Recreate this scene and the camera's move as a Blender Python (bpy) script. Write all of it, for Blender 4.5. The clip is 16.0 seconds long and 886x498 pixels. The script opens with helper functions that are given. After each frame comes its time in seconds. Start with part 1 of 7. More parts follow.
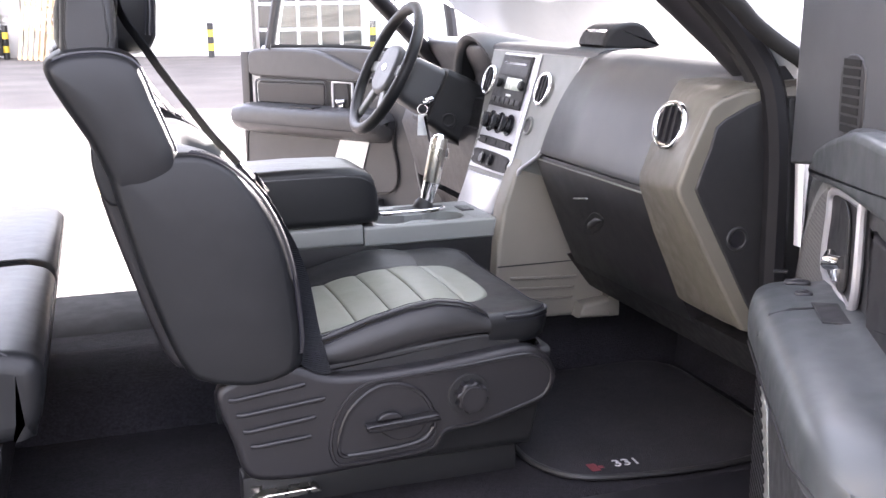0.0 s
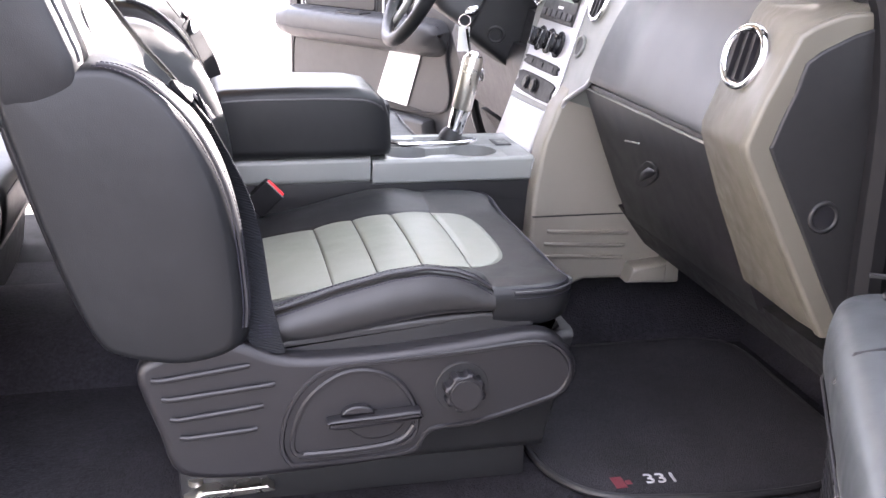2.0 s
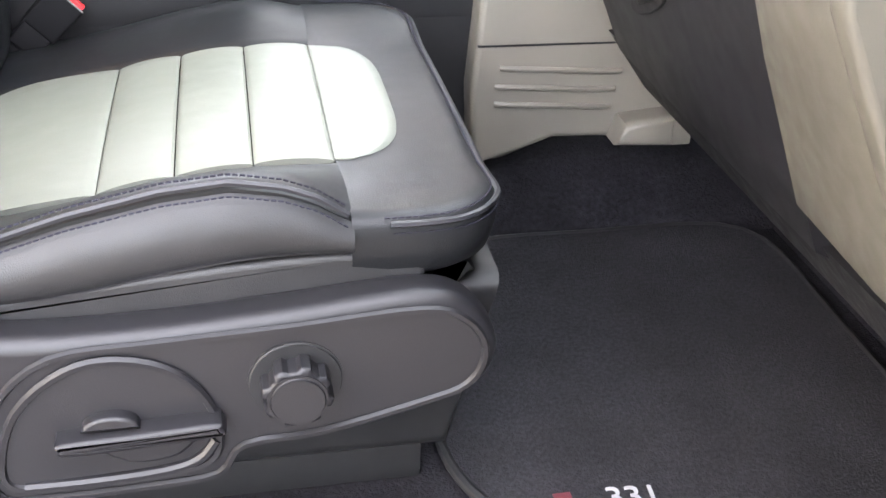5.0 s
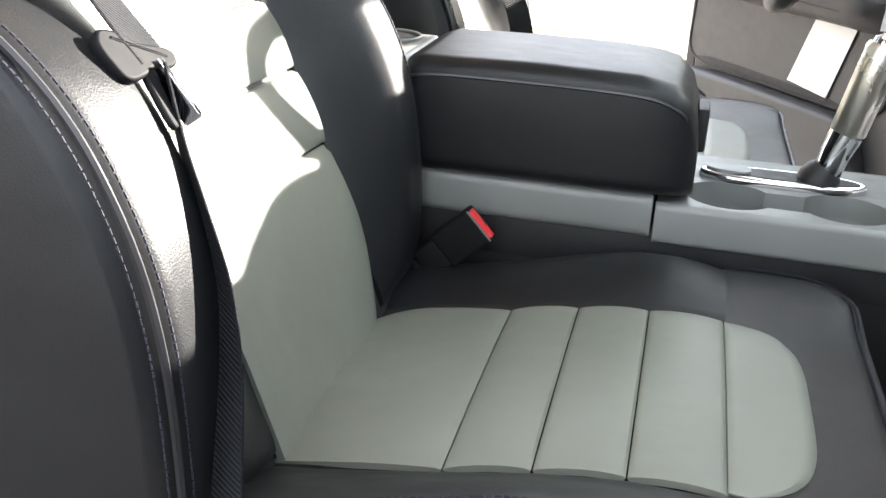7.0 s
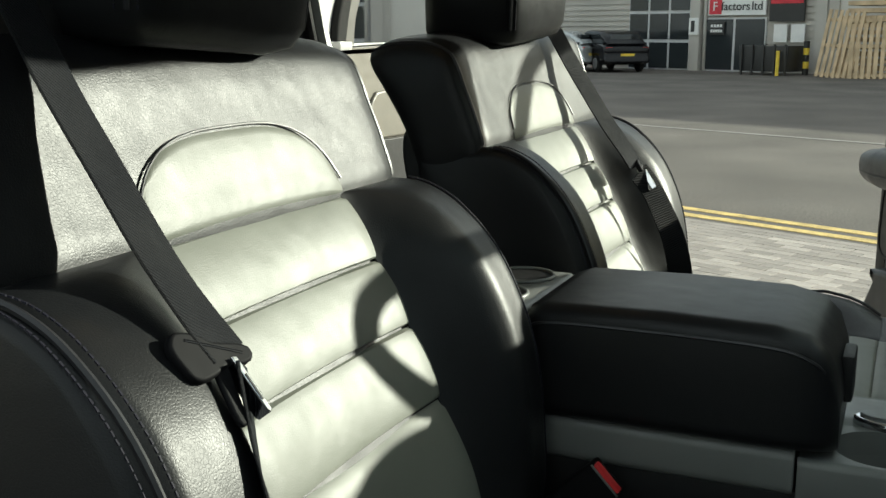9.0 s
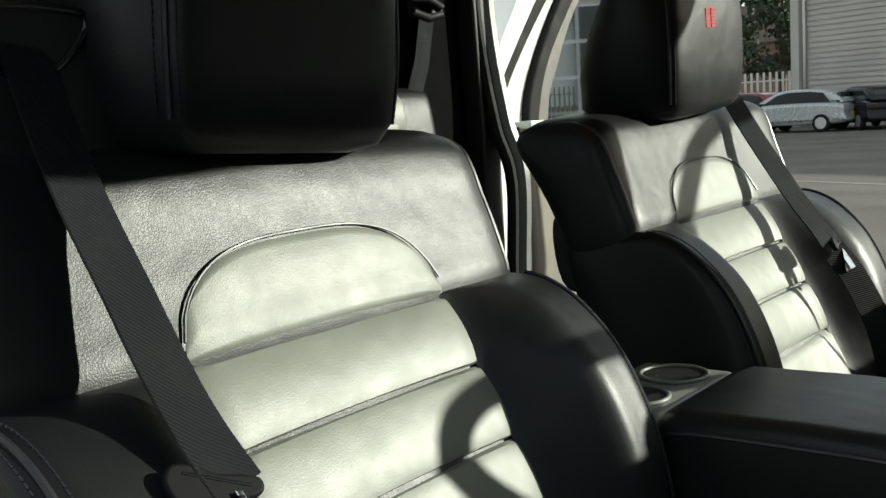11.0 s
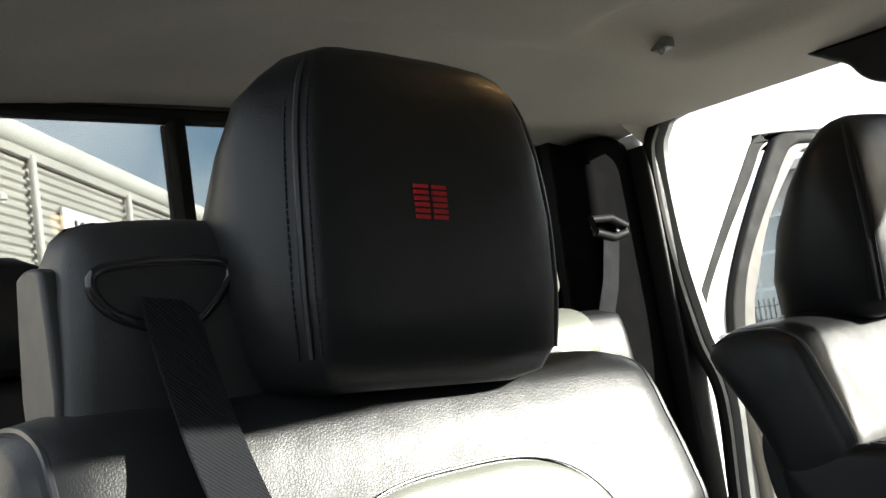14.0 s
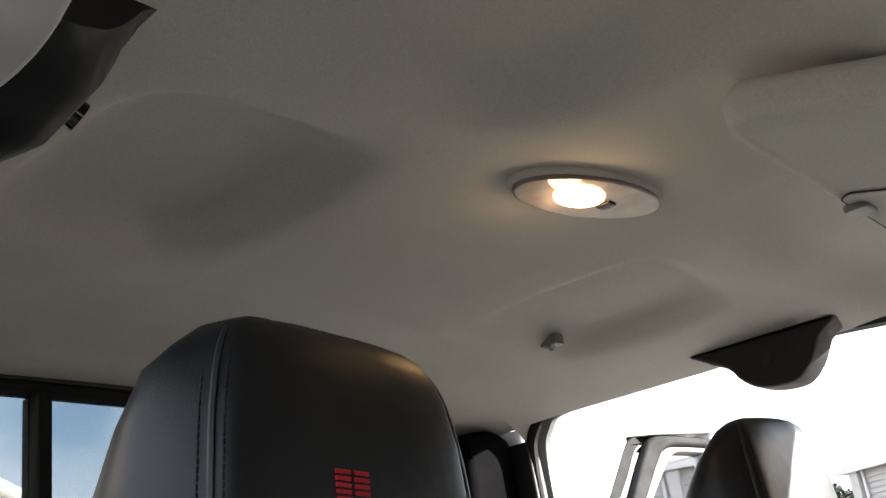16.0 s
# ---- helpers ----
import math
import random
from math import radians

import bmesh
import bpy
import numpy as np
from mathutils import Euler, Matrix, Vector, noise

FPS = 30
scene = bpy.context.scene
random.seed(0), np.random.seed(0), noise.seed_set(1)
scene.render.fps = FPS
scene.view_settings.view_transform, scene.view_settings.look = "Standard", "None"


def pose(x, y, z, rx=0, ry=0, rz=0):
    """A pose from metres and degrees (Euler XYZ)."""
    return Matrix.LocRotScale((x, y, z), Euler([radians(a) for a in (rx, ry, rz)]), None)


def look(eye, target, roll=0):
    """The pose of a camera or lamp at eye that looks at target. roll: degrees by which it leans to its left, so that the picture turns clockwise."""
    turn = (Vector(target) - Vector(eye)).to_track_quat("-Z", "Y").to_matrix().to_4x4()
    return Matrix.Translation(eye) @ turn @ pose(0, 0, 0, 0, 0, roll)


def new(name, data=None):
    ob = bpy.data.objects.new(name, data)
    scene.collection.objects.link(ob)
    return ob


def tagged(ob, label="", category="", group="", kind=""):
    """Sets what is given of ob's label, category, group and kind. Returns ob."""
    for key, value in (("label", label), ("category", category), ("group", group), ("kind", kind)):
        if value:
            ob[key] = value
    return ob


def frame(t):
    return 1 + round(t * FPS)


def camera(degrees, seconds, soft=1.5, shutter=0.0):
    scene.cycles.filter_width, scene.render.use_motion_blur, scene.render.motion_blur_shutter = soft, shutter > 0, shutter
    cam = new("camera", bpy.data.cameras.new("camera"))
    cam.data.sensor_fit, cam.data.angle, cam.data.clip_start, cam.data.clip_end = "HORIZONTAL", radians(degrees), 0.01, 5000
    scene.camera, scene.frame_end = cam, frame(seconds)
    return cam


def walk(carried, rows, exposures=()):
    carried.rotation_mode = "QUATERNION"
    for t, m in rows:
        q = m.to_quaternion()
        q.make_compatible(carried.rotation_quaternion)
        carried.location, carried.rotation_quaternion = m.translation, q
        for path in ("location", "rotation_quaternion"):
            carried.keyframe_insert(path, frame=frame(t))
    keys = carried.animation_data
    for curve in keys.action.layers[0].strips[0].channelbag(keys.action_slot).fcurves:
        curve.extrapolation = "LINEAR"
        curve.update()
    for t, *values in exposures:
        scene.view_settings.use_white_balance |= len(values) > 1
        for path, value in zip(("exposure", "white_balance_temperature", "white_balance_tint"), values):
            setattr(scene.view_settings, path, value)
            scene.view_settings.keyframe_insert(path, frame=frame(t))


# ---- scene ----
cam = camera(46.0, 16.0)
PATH = [
    (0, (0.161, -2.308, 1.5), (0.765, -0.456, 1.048), -0.8),
    (0.5, (0.265, -2.243, 1.493), (0.777, -0.379, 0.976), -1.4),
    (1, (0.325, -2.155, 1.493), (0.763, -0.27, 0.987), -1.2),
    (1.5, (0.375, -2.059, 1.488), (0.752, -0.167, 0.964), 0.7),
    (2, (0.405, -1.971, 1.466), (0.83, -0.115, 0.852), 1.2),
    (2.5, (0.465, -1.845, 1.434), (0.98, -0.04, 0.743), -0.2),
    (3, (0.517, -1.734, 1.412), (1.164, -0.006, 0.64), -0.6),
    (3.2, (0.532, -1.684, 1.408), (1.251, 0.001, 0.605), -0.6),
    (5.3, (0.698, -1.335, 1.367), (0.952, 0.368, 0.347), 5.4),
    (5.5, (0.682, -1.298, 1.371), (0.848, 0.432, 0.381), 7.6),
    (6, (0.702, -1.253, 1.36), (0.561, 0.528, 0.46), 5.8),
    (6.5, (0.698, -1.233, 1.387), (0.436, 0.559, 0.537), 4.4),
    (7, (0.698, -1.209, 1.381), (0.302, 0.61, 0.649), 3.5),
    (7.5, (0.699, -1.21, 1.404), (0.198, 0.602, 0.719), 2.6),
    (8, (0.707, -1.196, 1.412), (0.091, 0.619, 0.84), 1.7),
    (8.5, (0.735, -1.169, 1.417), (0.054, 0.649, 0.937), 1.0),
    (9, (0.767, -1.152, 1.447), (-0.033, 0.635, 1.038), -0.1),
    (9.2, (0.773, -1.136, 1.452), (-0.049, 0.646, 1.069), -0.4),
    (11.5, (0.855, -0.986, 1.457), (-0.472, 0.497, 1.252), -4.4),
    (12, (0.843, -0.971, 1.456), (-0.548, 0.462, 1.344), -5.2),
    (12.5, (0.84, -0.971, 1.457), (-0.57, 0.447, 1.452), -5.4),
    (13, (0.841, -0.961, 1.458), (-0.588, 0.436, 1.549), -6.2),
    (13.5, (0.851, -0.949, 1.45), (-0.608, 0.409, 1.611), -7.6),
    (14, (0.842, -0.939, 1.447), (-0.648, 0.378, 1.663), -8.3),
    (14.5, (0.826, -0.937, 1.449), (-0.65, 0.382, 1.73), -8.4),
    (15, (0.822, -0.938, 1.451), (-0.577, 0.432, 1.859), -9.0),
    (15.5, (0.81, -0.931, 1.447), (-0.522, 0.459, 1.99), -8.9),
    (16, (0.77, -0.942, 1.456), (-0.384, 0.526, 2.173), -8.2),
]
walk(cam, [(t, look(eye, target, roll)) for t, eye, target, roll in PATH], exposures=((0, 4.1, 6250, 23), (1.0, 4.55, 6250, 22), (1.5, 4.4, 6250, 24), (3, 5.4, 6500, 23), (5.5, 5.4, 6550, 15), (6.0, 4.85, 6550, 14), (6.5, 4.45, 6550, 13), (7.5, 3.15, 6450, 9), (8.2, 2.0, 6350, 2), (9, 1.35, 6550, -4), (11.5, 1.2, 6450, -1), (13, 1.8, 6400, 3), (14.5, 2.6, 6350, 8), (16, 2.85, 6250, 13)))

# ---- world, sun, exposure ----
SUN_AZ, SUN_EL = 46.0, 18.0      # degrees from +x towards +y, and above the horizon
world = bpy.data.worlds.new("world")
scene.world = world
world.use_nodes = True
wn = world.node_tree
sky = wn.nodes.new("ShaderNodeTexSky")
sky.sky_type, sky.sun_disc = "NISHITA", False
sky.sun_elevation, sky.sun_rotation = radians(SUN_EL), radians(90 - SUN_AZ)
sky.dust_density, sky.air_density = 2.0, 1.0
clouds = wn.nodes.new("ShaderNodeTexNoise")
clouds.inputs["Scale"].default_value, clouds.inputs["Detail"].default_value = 2.6, 7
clouds.inputs["Roughness"].default_value = 0.58
cramp = wn.nodes.new("ShaderNodeValToRGB")
cramp.color_ramp.elements[0].position, cramp.color_ramp.elements[1].position = 0.34, 0.56
cmix = wn.nodes.new("ShaderNodeMix")
cmix.data_type = "RGBA"
cmix.inputs["B"].default_value = (5.5, 5.65, 5.95, 1)
wtc = wn.nodes.new("ShaderNodeTexCoord")
wn.links.new(wtc.outputs["Generated"], clouds.inputs["Vector"])
wn.links.new(clouds.outputs["Fac"], cramp.inputs["Fac"])
wn.links.new(cramp.outputs["Color"], cmix.inputs["Factor"])
wn.links.new(sky.outputs["Color"], cmix.inputs["A"])
wn.links.new(cmix.outputs["Result"], wn.nodes["Background"].inputs["Color"])
wn.nodes["Background"].inputs["Strength"].default_value = 0.074
sun = new("sun", bpy.data.lights.new("sun", "SUN"))
sun.data.energy, sun.data.angle, sun.data.color = 3.3, radians(0.6), (1.0, 0.95, 0.86)
sdir = Vector((math.cos(radians(SUN_AZ)) * math.cos(radians(SUN_EL)), math.sin(radians(SUN_AZ)) * math.cos(radians(SUN_EL)), math.sin(radians(SUN_EL))))
sun.matrix_world = look(sdir * 60, (0, 0, 1))

# ---- materials ----
def mat(name, color, rough=0.5, metal=0.0, vary=0.15, scale=6.0, grain=0.0, grain_scale=300.0, grain_kind="noise", emit=None, spec=0.5, speck=0.0, rvary=0.08, coat=0.0, soft=0.0):
    """A surface with large stains (vary at scale), a fine relief (grain, in metres) and uneven gloss."""
    m = bpy.data.materials.new(name)
    m.use_nodes = True
    nt = m.node_tree
    bsdf = nt.nodes["Principled BSDF"]
    tc = nt.nodes.new("ShaderNodeTexCoord")
    big = nt.nodes.new("ShaderNodeTexNoise")
    big.inputs["Scale"].default_value, big.inputs["Detail"].default_value = scale, 5
    nt.links.new(tc.outputs["Object"], big.inputs["Vector"])
    ramp = nt.nodes.new("ShaderNodeMapRange")
    ramp.inputs["From Min"].default_value, ramp.inputs["From Max"].default_value = 0.3, 0.7
    ramp.inputs["To Min"].default_value, ramp.inputs["To Max"].default_value = 1 - vary, 1 + vary
    nt.links.new(big.outputs["Fac"], ramp.inputs["Value"])
    mul = nt.nodes.new("ShaderNodeMix")
    mul.data_type, mul.blend_type = "RGBA", "MULTIPLY"
    mul.inputs["Factor"].default_value = 1.0
    mul.inputs["A"].default_value = (*color, 1)
    nt.links.new(ramp.outputs["Result"], mul.inputs["B"])
    out = mul.outputs["Result"]
    if speck:
        sp = nt.nodes.new("ShaderNodeTexNoise")
        sp.inputs["Scale"].default_value, sp.inputs["Detail"].default_value = grain_scale * 0.6, 3
        nt.links.new(tc.outputs["Object"], sp.inputs["Vector"])
        r2 = nt.nodes.new("ShaderNodeMapRange")
        r2.inputs["From Min"].default_value, r2.inputs["From Max"].default_value = 0.3, 0.7
        r2.inputs["To Min"].default_value, r2.inputs["To Max"].default_value = 1 - speck, 1 + speck
        nt.links.new(sp.outputs["Fac"], r2.inputs["Value"])
        m2 = nt.nodes.new("ShaderNodeMix")
        m2.data_type, m2.blend_type = "RGBA", "MULTIPLY"
        m2.inputs["Factor"].default_value = 1.0
        nt.links.new(out, m2.inputs["A"])
        nt.links.new(r2.outputs["Result"], m2.inputs["B"])
        out = m2.outputs["Result"]
    nt.links.new(out, bsdf.inputs["Base Color"])
    rr = nt.nodes.new("ShaderNodeMapRange")
    rr.inputs["From Min"].default_value, rr.inputs["From Max"].default_value = 0.3, 0.7
    rr.inputs["To Min"].default_value, rr.inputs["To Max"].default_value = max(0.02, rough - rvary), min(1, rough + rvary)
    mid = nt.nodes.new("ShaderNodeTexNoise")
    mid.inputs["Scale"].default_value, mid.inputs["Detail"].default_value = scale * 4, 4
    nt.links.new(tc.outputs["Object"], mid.inputs["Vector"])
    nt.links.new(mid.outputs["Fac"], rr.inputs["Value"])
    nt.links.new(rr.outputs["Result"], bsdf.inputs["Roughness"])
    bsdf.inputs["Metallic"].default_value = metal
    bsdf.inputs["Specular IOR Level"].default_value = spec
    bsdf.inputs["Coat Weight"].default_value = coat
    if grain:
        if grain_kind == "cells":
            g = nt.nodes.new("ShaderNodeTexVoronoi")
            g.feature = "DISTANCE_TO_EDGE"
            g.inputs["Scale"].default_value = grain_scale
            warp = nt.nodes.new("ShaderNodeTexNoise")
            warp.inputs["Scale"].default_value = grain_scale * 0.5
            nt.links.new(tc.outputs["Object"], warp.inputs["Vector"])
            wm = nt.nodes.new("ShaderNodeVectorMath")
            wm.operation = "MULTIPLY_ADD"
            wm.inputs[1].default_value = (1.2 / grain_scale,) * 3
            nt.links.new(warp.outputs["Color"], wm.inputs[0])
            nt.links.new(tc.outputs["Object"], wm.inputs[2])
            nt.links.new(wm.outputs["Vector"], g.inputs["Vector"])
            cap = nt.nodes.new("ShaderNodeMapRange")
            cap.inputs["From Max"].default_value = 0.28
            nt.links.new(g.outputs["Distance"], cap.inputs["Value"])
            src = cap.outputs["Result"]
        else:
            g = nt.nodes.new("ShaderNodeTexNoise")
            g.inputs["Scale"].default_value, g.inputs["Detail"].default_value = grain_scale, 3
            nt.links.new(tc.outputs["Object"], g.inputs["Vector"])
            src = g.outputs["Fac"]
        b = nt.nodes.new("ShaderNodeBump")
        b.inputs["Distance"].default_value, b.inputs["Strength"].default_value = grain, 1.0
        nt.links.new(src, b.inputs["Height"])
        nt.links.new(b.outputs["Normal"], bsdf.inputs["Normal"])
        if soft:
            # slow unevenness of stretched hide under the grain
            s1 = nt.nodes.new("ShaderNodeTexNoise")
            s1.inputs["Scale"].default_value, s1.inputs["Detail"].default_value = 17, 2
            nt.links.new(tc.outputs["Object"], s1.inputs["Vector"])
            b0 = nt.nodes.new("ShaderNodeBump")
            b0.inputs["Distance"].default_value, b0.inputs["Strength"].default_value = soft, 1.0
            nt.links.new(s1.outputs["Fac"], b0.inputs["Height"])
            nt.links.new(b0.outputs["Normal"], b.inputs["Normal"])
    if emit:
        bsdf.inputs["Emission Color"].default_value = (*emit[0], 1)
        bsdf.inputs["Emission Strength"].default_value = emit[1]
    return m


def glass(name, tint=(0.9, 0.95, 0.93), gloss=1.0):
    m = bpy.data.materials.new(name)
    m.use_nodes = True
    nt = m.node_tree
    nt.nodes.remove(nt.nodes["Principled BSDF"])
    tr, gl, fr, mx = (nt.nodes.new(k) for k in ("ShaderNodeBsdfTransparent", "ShaderNodeBsdfGlossy", "ShaderNodeFresnel", "ShaderNodeMixShader"))
    tr.inputs["Color"].default_value = (*tint, 1)
    gl.inputs["Roughness"].default_value = 0.02
    fr.inputs["IOR"].default_value = 1.0 + 0.45 * gloss
    nt.links.new(fr.outputs["Fac"], mx.inputs["Fac"])
    nt.links.new(tr.outputs["BSDF"], mx.inputs[1])
    nt.links.new(gl.outputs["BSDF"], mx.inputs[2])
    nt.links.new(mx.outputs["Shader"], nt.nodes["Material Output"].inputs["Surface"])
    return m


def webbing_mat(name, color):
    m = mat(name, color, 0.8, grain=0.0, spec=0.2)
    nt = m.node_tree
    bsdf = nt.nodes["Principled BSDF"]
    uv = nt.nodes.new("ShaderNodeUVMap")
    wv = nt.nodes.new("ShaderNodeTexWave")
    wv.wave_type, wv.bands_direction = "BANDS", "DIAGONAL"
    wv.inputs["Scale"].default_value = 165
    nt.links.new(uv.outputs["UV"], wv.inputs["Vector"])
    b = nt.nodes.new("ShaderNodeBump")
    b.inputs["Distance"].default_value = 0.0009
    nt.links.new(wv.outputs["Fac"], b.inputs["Height"])
    nt.links.new(b.outputs["Normal"], bsdf.inputs["Normal"])
    return m


LEATHER = mat("black_leather", (0.0092, 0.0098, 0.0110), 0.41, vary=0.08, rvary=0.02, scale=9, grain=0.00006, grain_scale=420, grain_kind="cells", spec=0.30, soft=0.0016)
LEATHER_SIDE = mat("black_vinyl", (0.017, 0.017, 0.018), 0.44, vary=0.12, rvary=0.03, scale=9, grain=0.00008, grain_scale=480, grain_kind="cells", spec=0.40, soft=0.002)
GREY_LEATHER = mat("grey_leather", (0.146, 0.153, 0.130), 0.48, vary=0.07, rvary=0.03, scale=8, grain=0.00005, grain_scale=420, grain_kind="cells", spec=0.5, soft=0.0018)
THREAD = mat("seam_thread", (0.018, 0.0175, 0.026), 0.7, vary=0.1, spec=0.15)
PIPING = mat("black_piping", (0.015, 0.015, 0.018), 0.4)
PLASTIC = mat("dark_plastic", (0.0105, 0.010, 0.0118), 0.44, vary=0.05, rvary=0.04, scale=8, grain=0.00014, grain_scale=800, spec=0.42)
BLACK = mat("black_plastic", (0.012, 0.012, 0.013), 0.52, spec=0.35, vary=0.1, scale=14, grain=0.0001, grain_scale=900)
GLOSSBLACK = mat("gloss_black", (0.01, 0.01, 0.012), 0.12, rvary=0.04)
DASHPAD = mat("dash_vinyl", (0.036, 0.038, 0.042), 0.44, vary=0.03, rvary=0.03, scale=6, grain=0.0002, grain_scale=600)
TAUPE = mat("taupe_plastic", (0.170, 0.156, 0.131), 0.42, vary=0.06, scale=10, grain=0.0001, grain_scale=800, spec=0.5)
CONSOLE = mat("console_plastic", (0.160, 0.166, 0.160), 0.40, vary=0.06, scale=10, grain=0.0001, grain_scale=900)
# taupe plastic darkened: the shade on the dashboard end is put into its colour
TAUPE_SHADED = mat("shaded_taupe", (0.092, 0.086, 0.070), 0.40, vary=0.04, scale=10, grain=0.0001, grain_scale=800, spec=0.45)
SILVER = mat("silver_trim", (0.50, 0.50, 0.52), 0.36, metal=0.7, vary=0.05)
BRUSHED = mat("brushed_nickel", (0.55, 0.53, 0.48), 0.32, metal=1.0, vary=0.05)
CHROME = mat("chrome", (0.85, 0.85, 0.87), 0.06, metal=1.0, vary=0.03, rvary=0.03)
CARPET = mat("dark_carpet", (0.0105, 0.0098, 0.0125), 0.95, vary=0.3, scale=12, grain=0.003, grain_scale=260, speck=0.5, spec=0.2)
MAT_PILE = mat("floor_mat_pile", (0.017, 0.0163, 0.019), 0.95, vary=0.2, scale=14, grain=0.002, grain_scale=340, speck=0.4, spec=0.2)
RUBBER = mat("rubber_seal", (0.014, 0.014, 0.014), 0.75, vary=0.1, spec=0.15)
HEADLINER = mat("headliner_cloth", (0.56, 0.54, 0.49), 0.95, vary=0.05, scale=5, grain=0.0005, grain_scale=700, speck=0.08, spec=0.15)
PAINT = mat("white_paint", (0.74, 0.75, 0.76), 0.22, vary=0.03, coat=0.6)
JAMB = mat("jamb_paint", (0.50, 0.50, 0.49), 0.35, vary=0.04)
WEB = webbing_mat("belt_webbing", (0.008, 0.009, 0.0115))
BELTPLASTIC = mat("belt_plastic", (0.007, 0.007, 0.008), 0.6, vary=0.1, spec=0.12)
RED = mat("red_plastic", (0.62, 0.025, 0.03), 0.4)
REDLOGO = mat("red_embroidery", (0.50, 0.012, 0.02), 0.75, grain=0.0006, grain_scale=900)
PAPER = mat("white_paper", (0.82, 0.82, 0.80), 0.8, vary=0.03)
MESHCLOTH = mat("grille_cloth", (0.16, 0.16, 0.16), 0.8, vary=0.1)
WHITEMARK = mat("white_marks", (0.7, 0.7, 0.7), 0.5)
MATMARK = mat("mat_stitching", (0.30, 0.30, 0.31), 0.9, vary=0.15, scale=60)
LCD = mat("display_lcd", (0.42, 0.46, 0.42), 0.25)
GLASS = glass("window_glass", (0.86, 0.93, 0.90))
REARGLASS = glass("tinted_glass", (0.53, 0.55, 0.55))
DOORGLASS = glass("rear_door_glass", (0.25, 0.275, 0.27), 0.35)
LENS = mat("lamp_lens", (0.22, 0.185, 0.155), 0.12, vary=0.25, scale=30)
BULB = mat("lamp_glow", (1.0, 0.75, 0.4), 0.4, emit=((1.0, 0.56, 0.20), 2.2))

# ---- building helpers ----
def thing(name, at, label, category, group="", kind=""):
    e = new(name)
    e.location = at
    e.empty_display_size = 0.1
    return tagged(e, label, category, group, kind)


def finish(bm, smooth=True, angle=40.0):
    bmesh.ops.recalc_face_normals(bm, faces=bm.faces)
    if smooth:
        for f in bm.faces:
            f.smooth = len(f.verts) < 5
        lim = radians(angle)
        for e in bm.edges:
            if len(e.link_faces) == 2 and e.calc_face_angle(0) > lim:
                e.smooth = False


def part(name, bm, material, parent=None, label="", smooth=True, angle=40.0, kind=""):
    finish(bm, smooth, angle)
    me = bpy.data.meshes.new(name)
    bm.to_mesh(me)
    bm.free()
    me.materials.append(material)
    ob = new(name, me)
    if parent:
        ob.parent = parent
        ob.matrix_parent_inverse = Matrix.Translation(-rise_of(parent))
    return tagged(ob, label, kind=kind)


def rise_of(ob):
    """The place of a thing's origin: only top-level Empties are moved; meshes stay in world coordinates."""
    while ob.parent:
        if ob.type == "EMPTY":
            break
        return Vector((0, 0, 0))
    return ob.location.copy() if ob.parent is None else Vector((0, 0, 0))


def setting(name, bm, material, label="", smooth=True, angle=40.0):
    return tagged(part(name, bm, material, None, label, smooth, angle), kind="structure")


def box(x0, x1, y0, y1, z0, z1, bev=0.0, seg=2):
    bm = bmesh.new()
    vs = [bm.verts.new((x, y, z)) for x in (x0, x1) for y in (y0, y1) for z in (z0, z1)]
    for f in ((0, 1, 3, 2), (4, 6, 7, 5), (0, 4, 5, 1), (2, 3, 7, 6), (0, 2, 6, 4), (1, 5, 7, 3)):
        bm.faces.new([vs[i] for i in f])
    if bev:
        bmesh.ops.bevel(bm, geom=list(bm.edges), offset=bev, segments=seg, profile=0.6, affect="EDGES")
    return bm


def join(*bms):
    """One bmesh out of several, for pieces of one part."""
    out = bmesh.new()
    for b in bms:
        me = bpy.data.meshes.new("tmp")
        b.to_mesh(me)
        b.free()
        out.from_mesh(me)
        bpy.data.meshes.remove(me)
    return out


def moved(bm, m):
    bm.transform(m)
    return bm


def smooth_loop(pts, n=6, closed=True):
    """A Catmull-Rom curve through points of any dimension."""
    out, k = [], len(pts)
    pts = [Vector(p) for p in pts]
    rng = range(k) if closed else range(k - 1)
    for i in rng:
        if closed:
            p0, p1, p2, p3 = pts[i - 1], pts[i], pts[(i + 1) % k], pts[(i + 2) % k]
        else:
            p0, p1, p2, p3 = pts[max(i - 1, 0)], pts[i], pts[i + 1], pts[min(i + 2, k - 1)]
        for j in range(n):
            t = j / n
            out.append(0.5 * (2 * p1 + (p2 - p0) * t + (2 * p0 - 5 * p1 + 4 * p2 - p3) * t * t + (3 * p1 - p0 - 3 * p2 + p3) * t ** 3))
    if not closed:
        out.append(pts[-1])
    return out


def inset(poly, d):
    """A loop of 2D points moved inwards by d."""
    area = sum(a[0] * b[1] - b[0] * a[1] for a, b in zip(poly, poly[1:] + poly[:1]))
    s = 1 if area > 0 else -1
    out = []
    for i, p in enumerate(poly):
        a, b = poly[i - 1], poly[(i + 1) % len(poly)]
        t = Vector((b[0] - a[0], b[1] - a[1]))
        t = t.normalized() if t.length > 1e-9 else Vector((1, 0))
        out.append(Vector((p[0] - t.y * s * d, p[1] + t.x * s * d)))
    return out


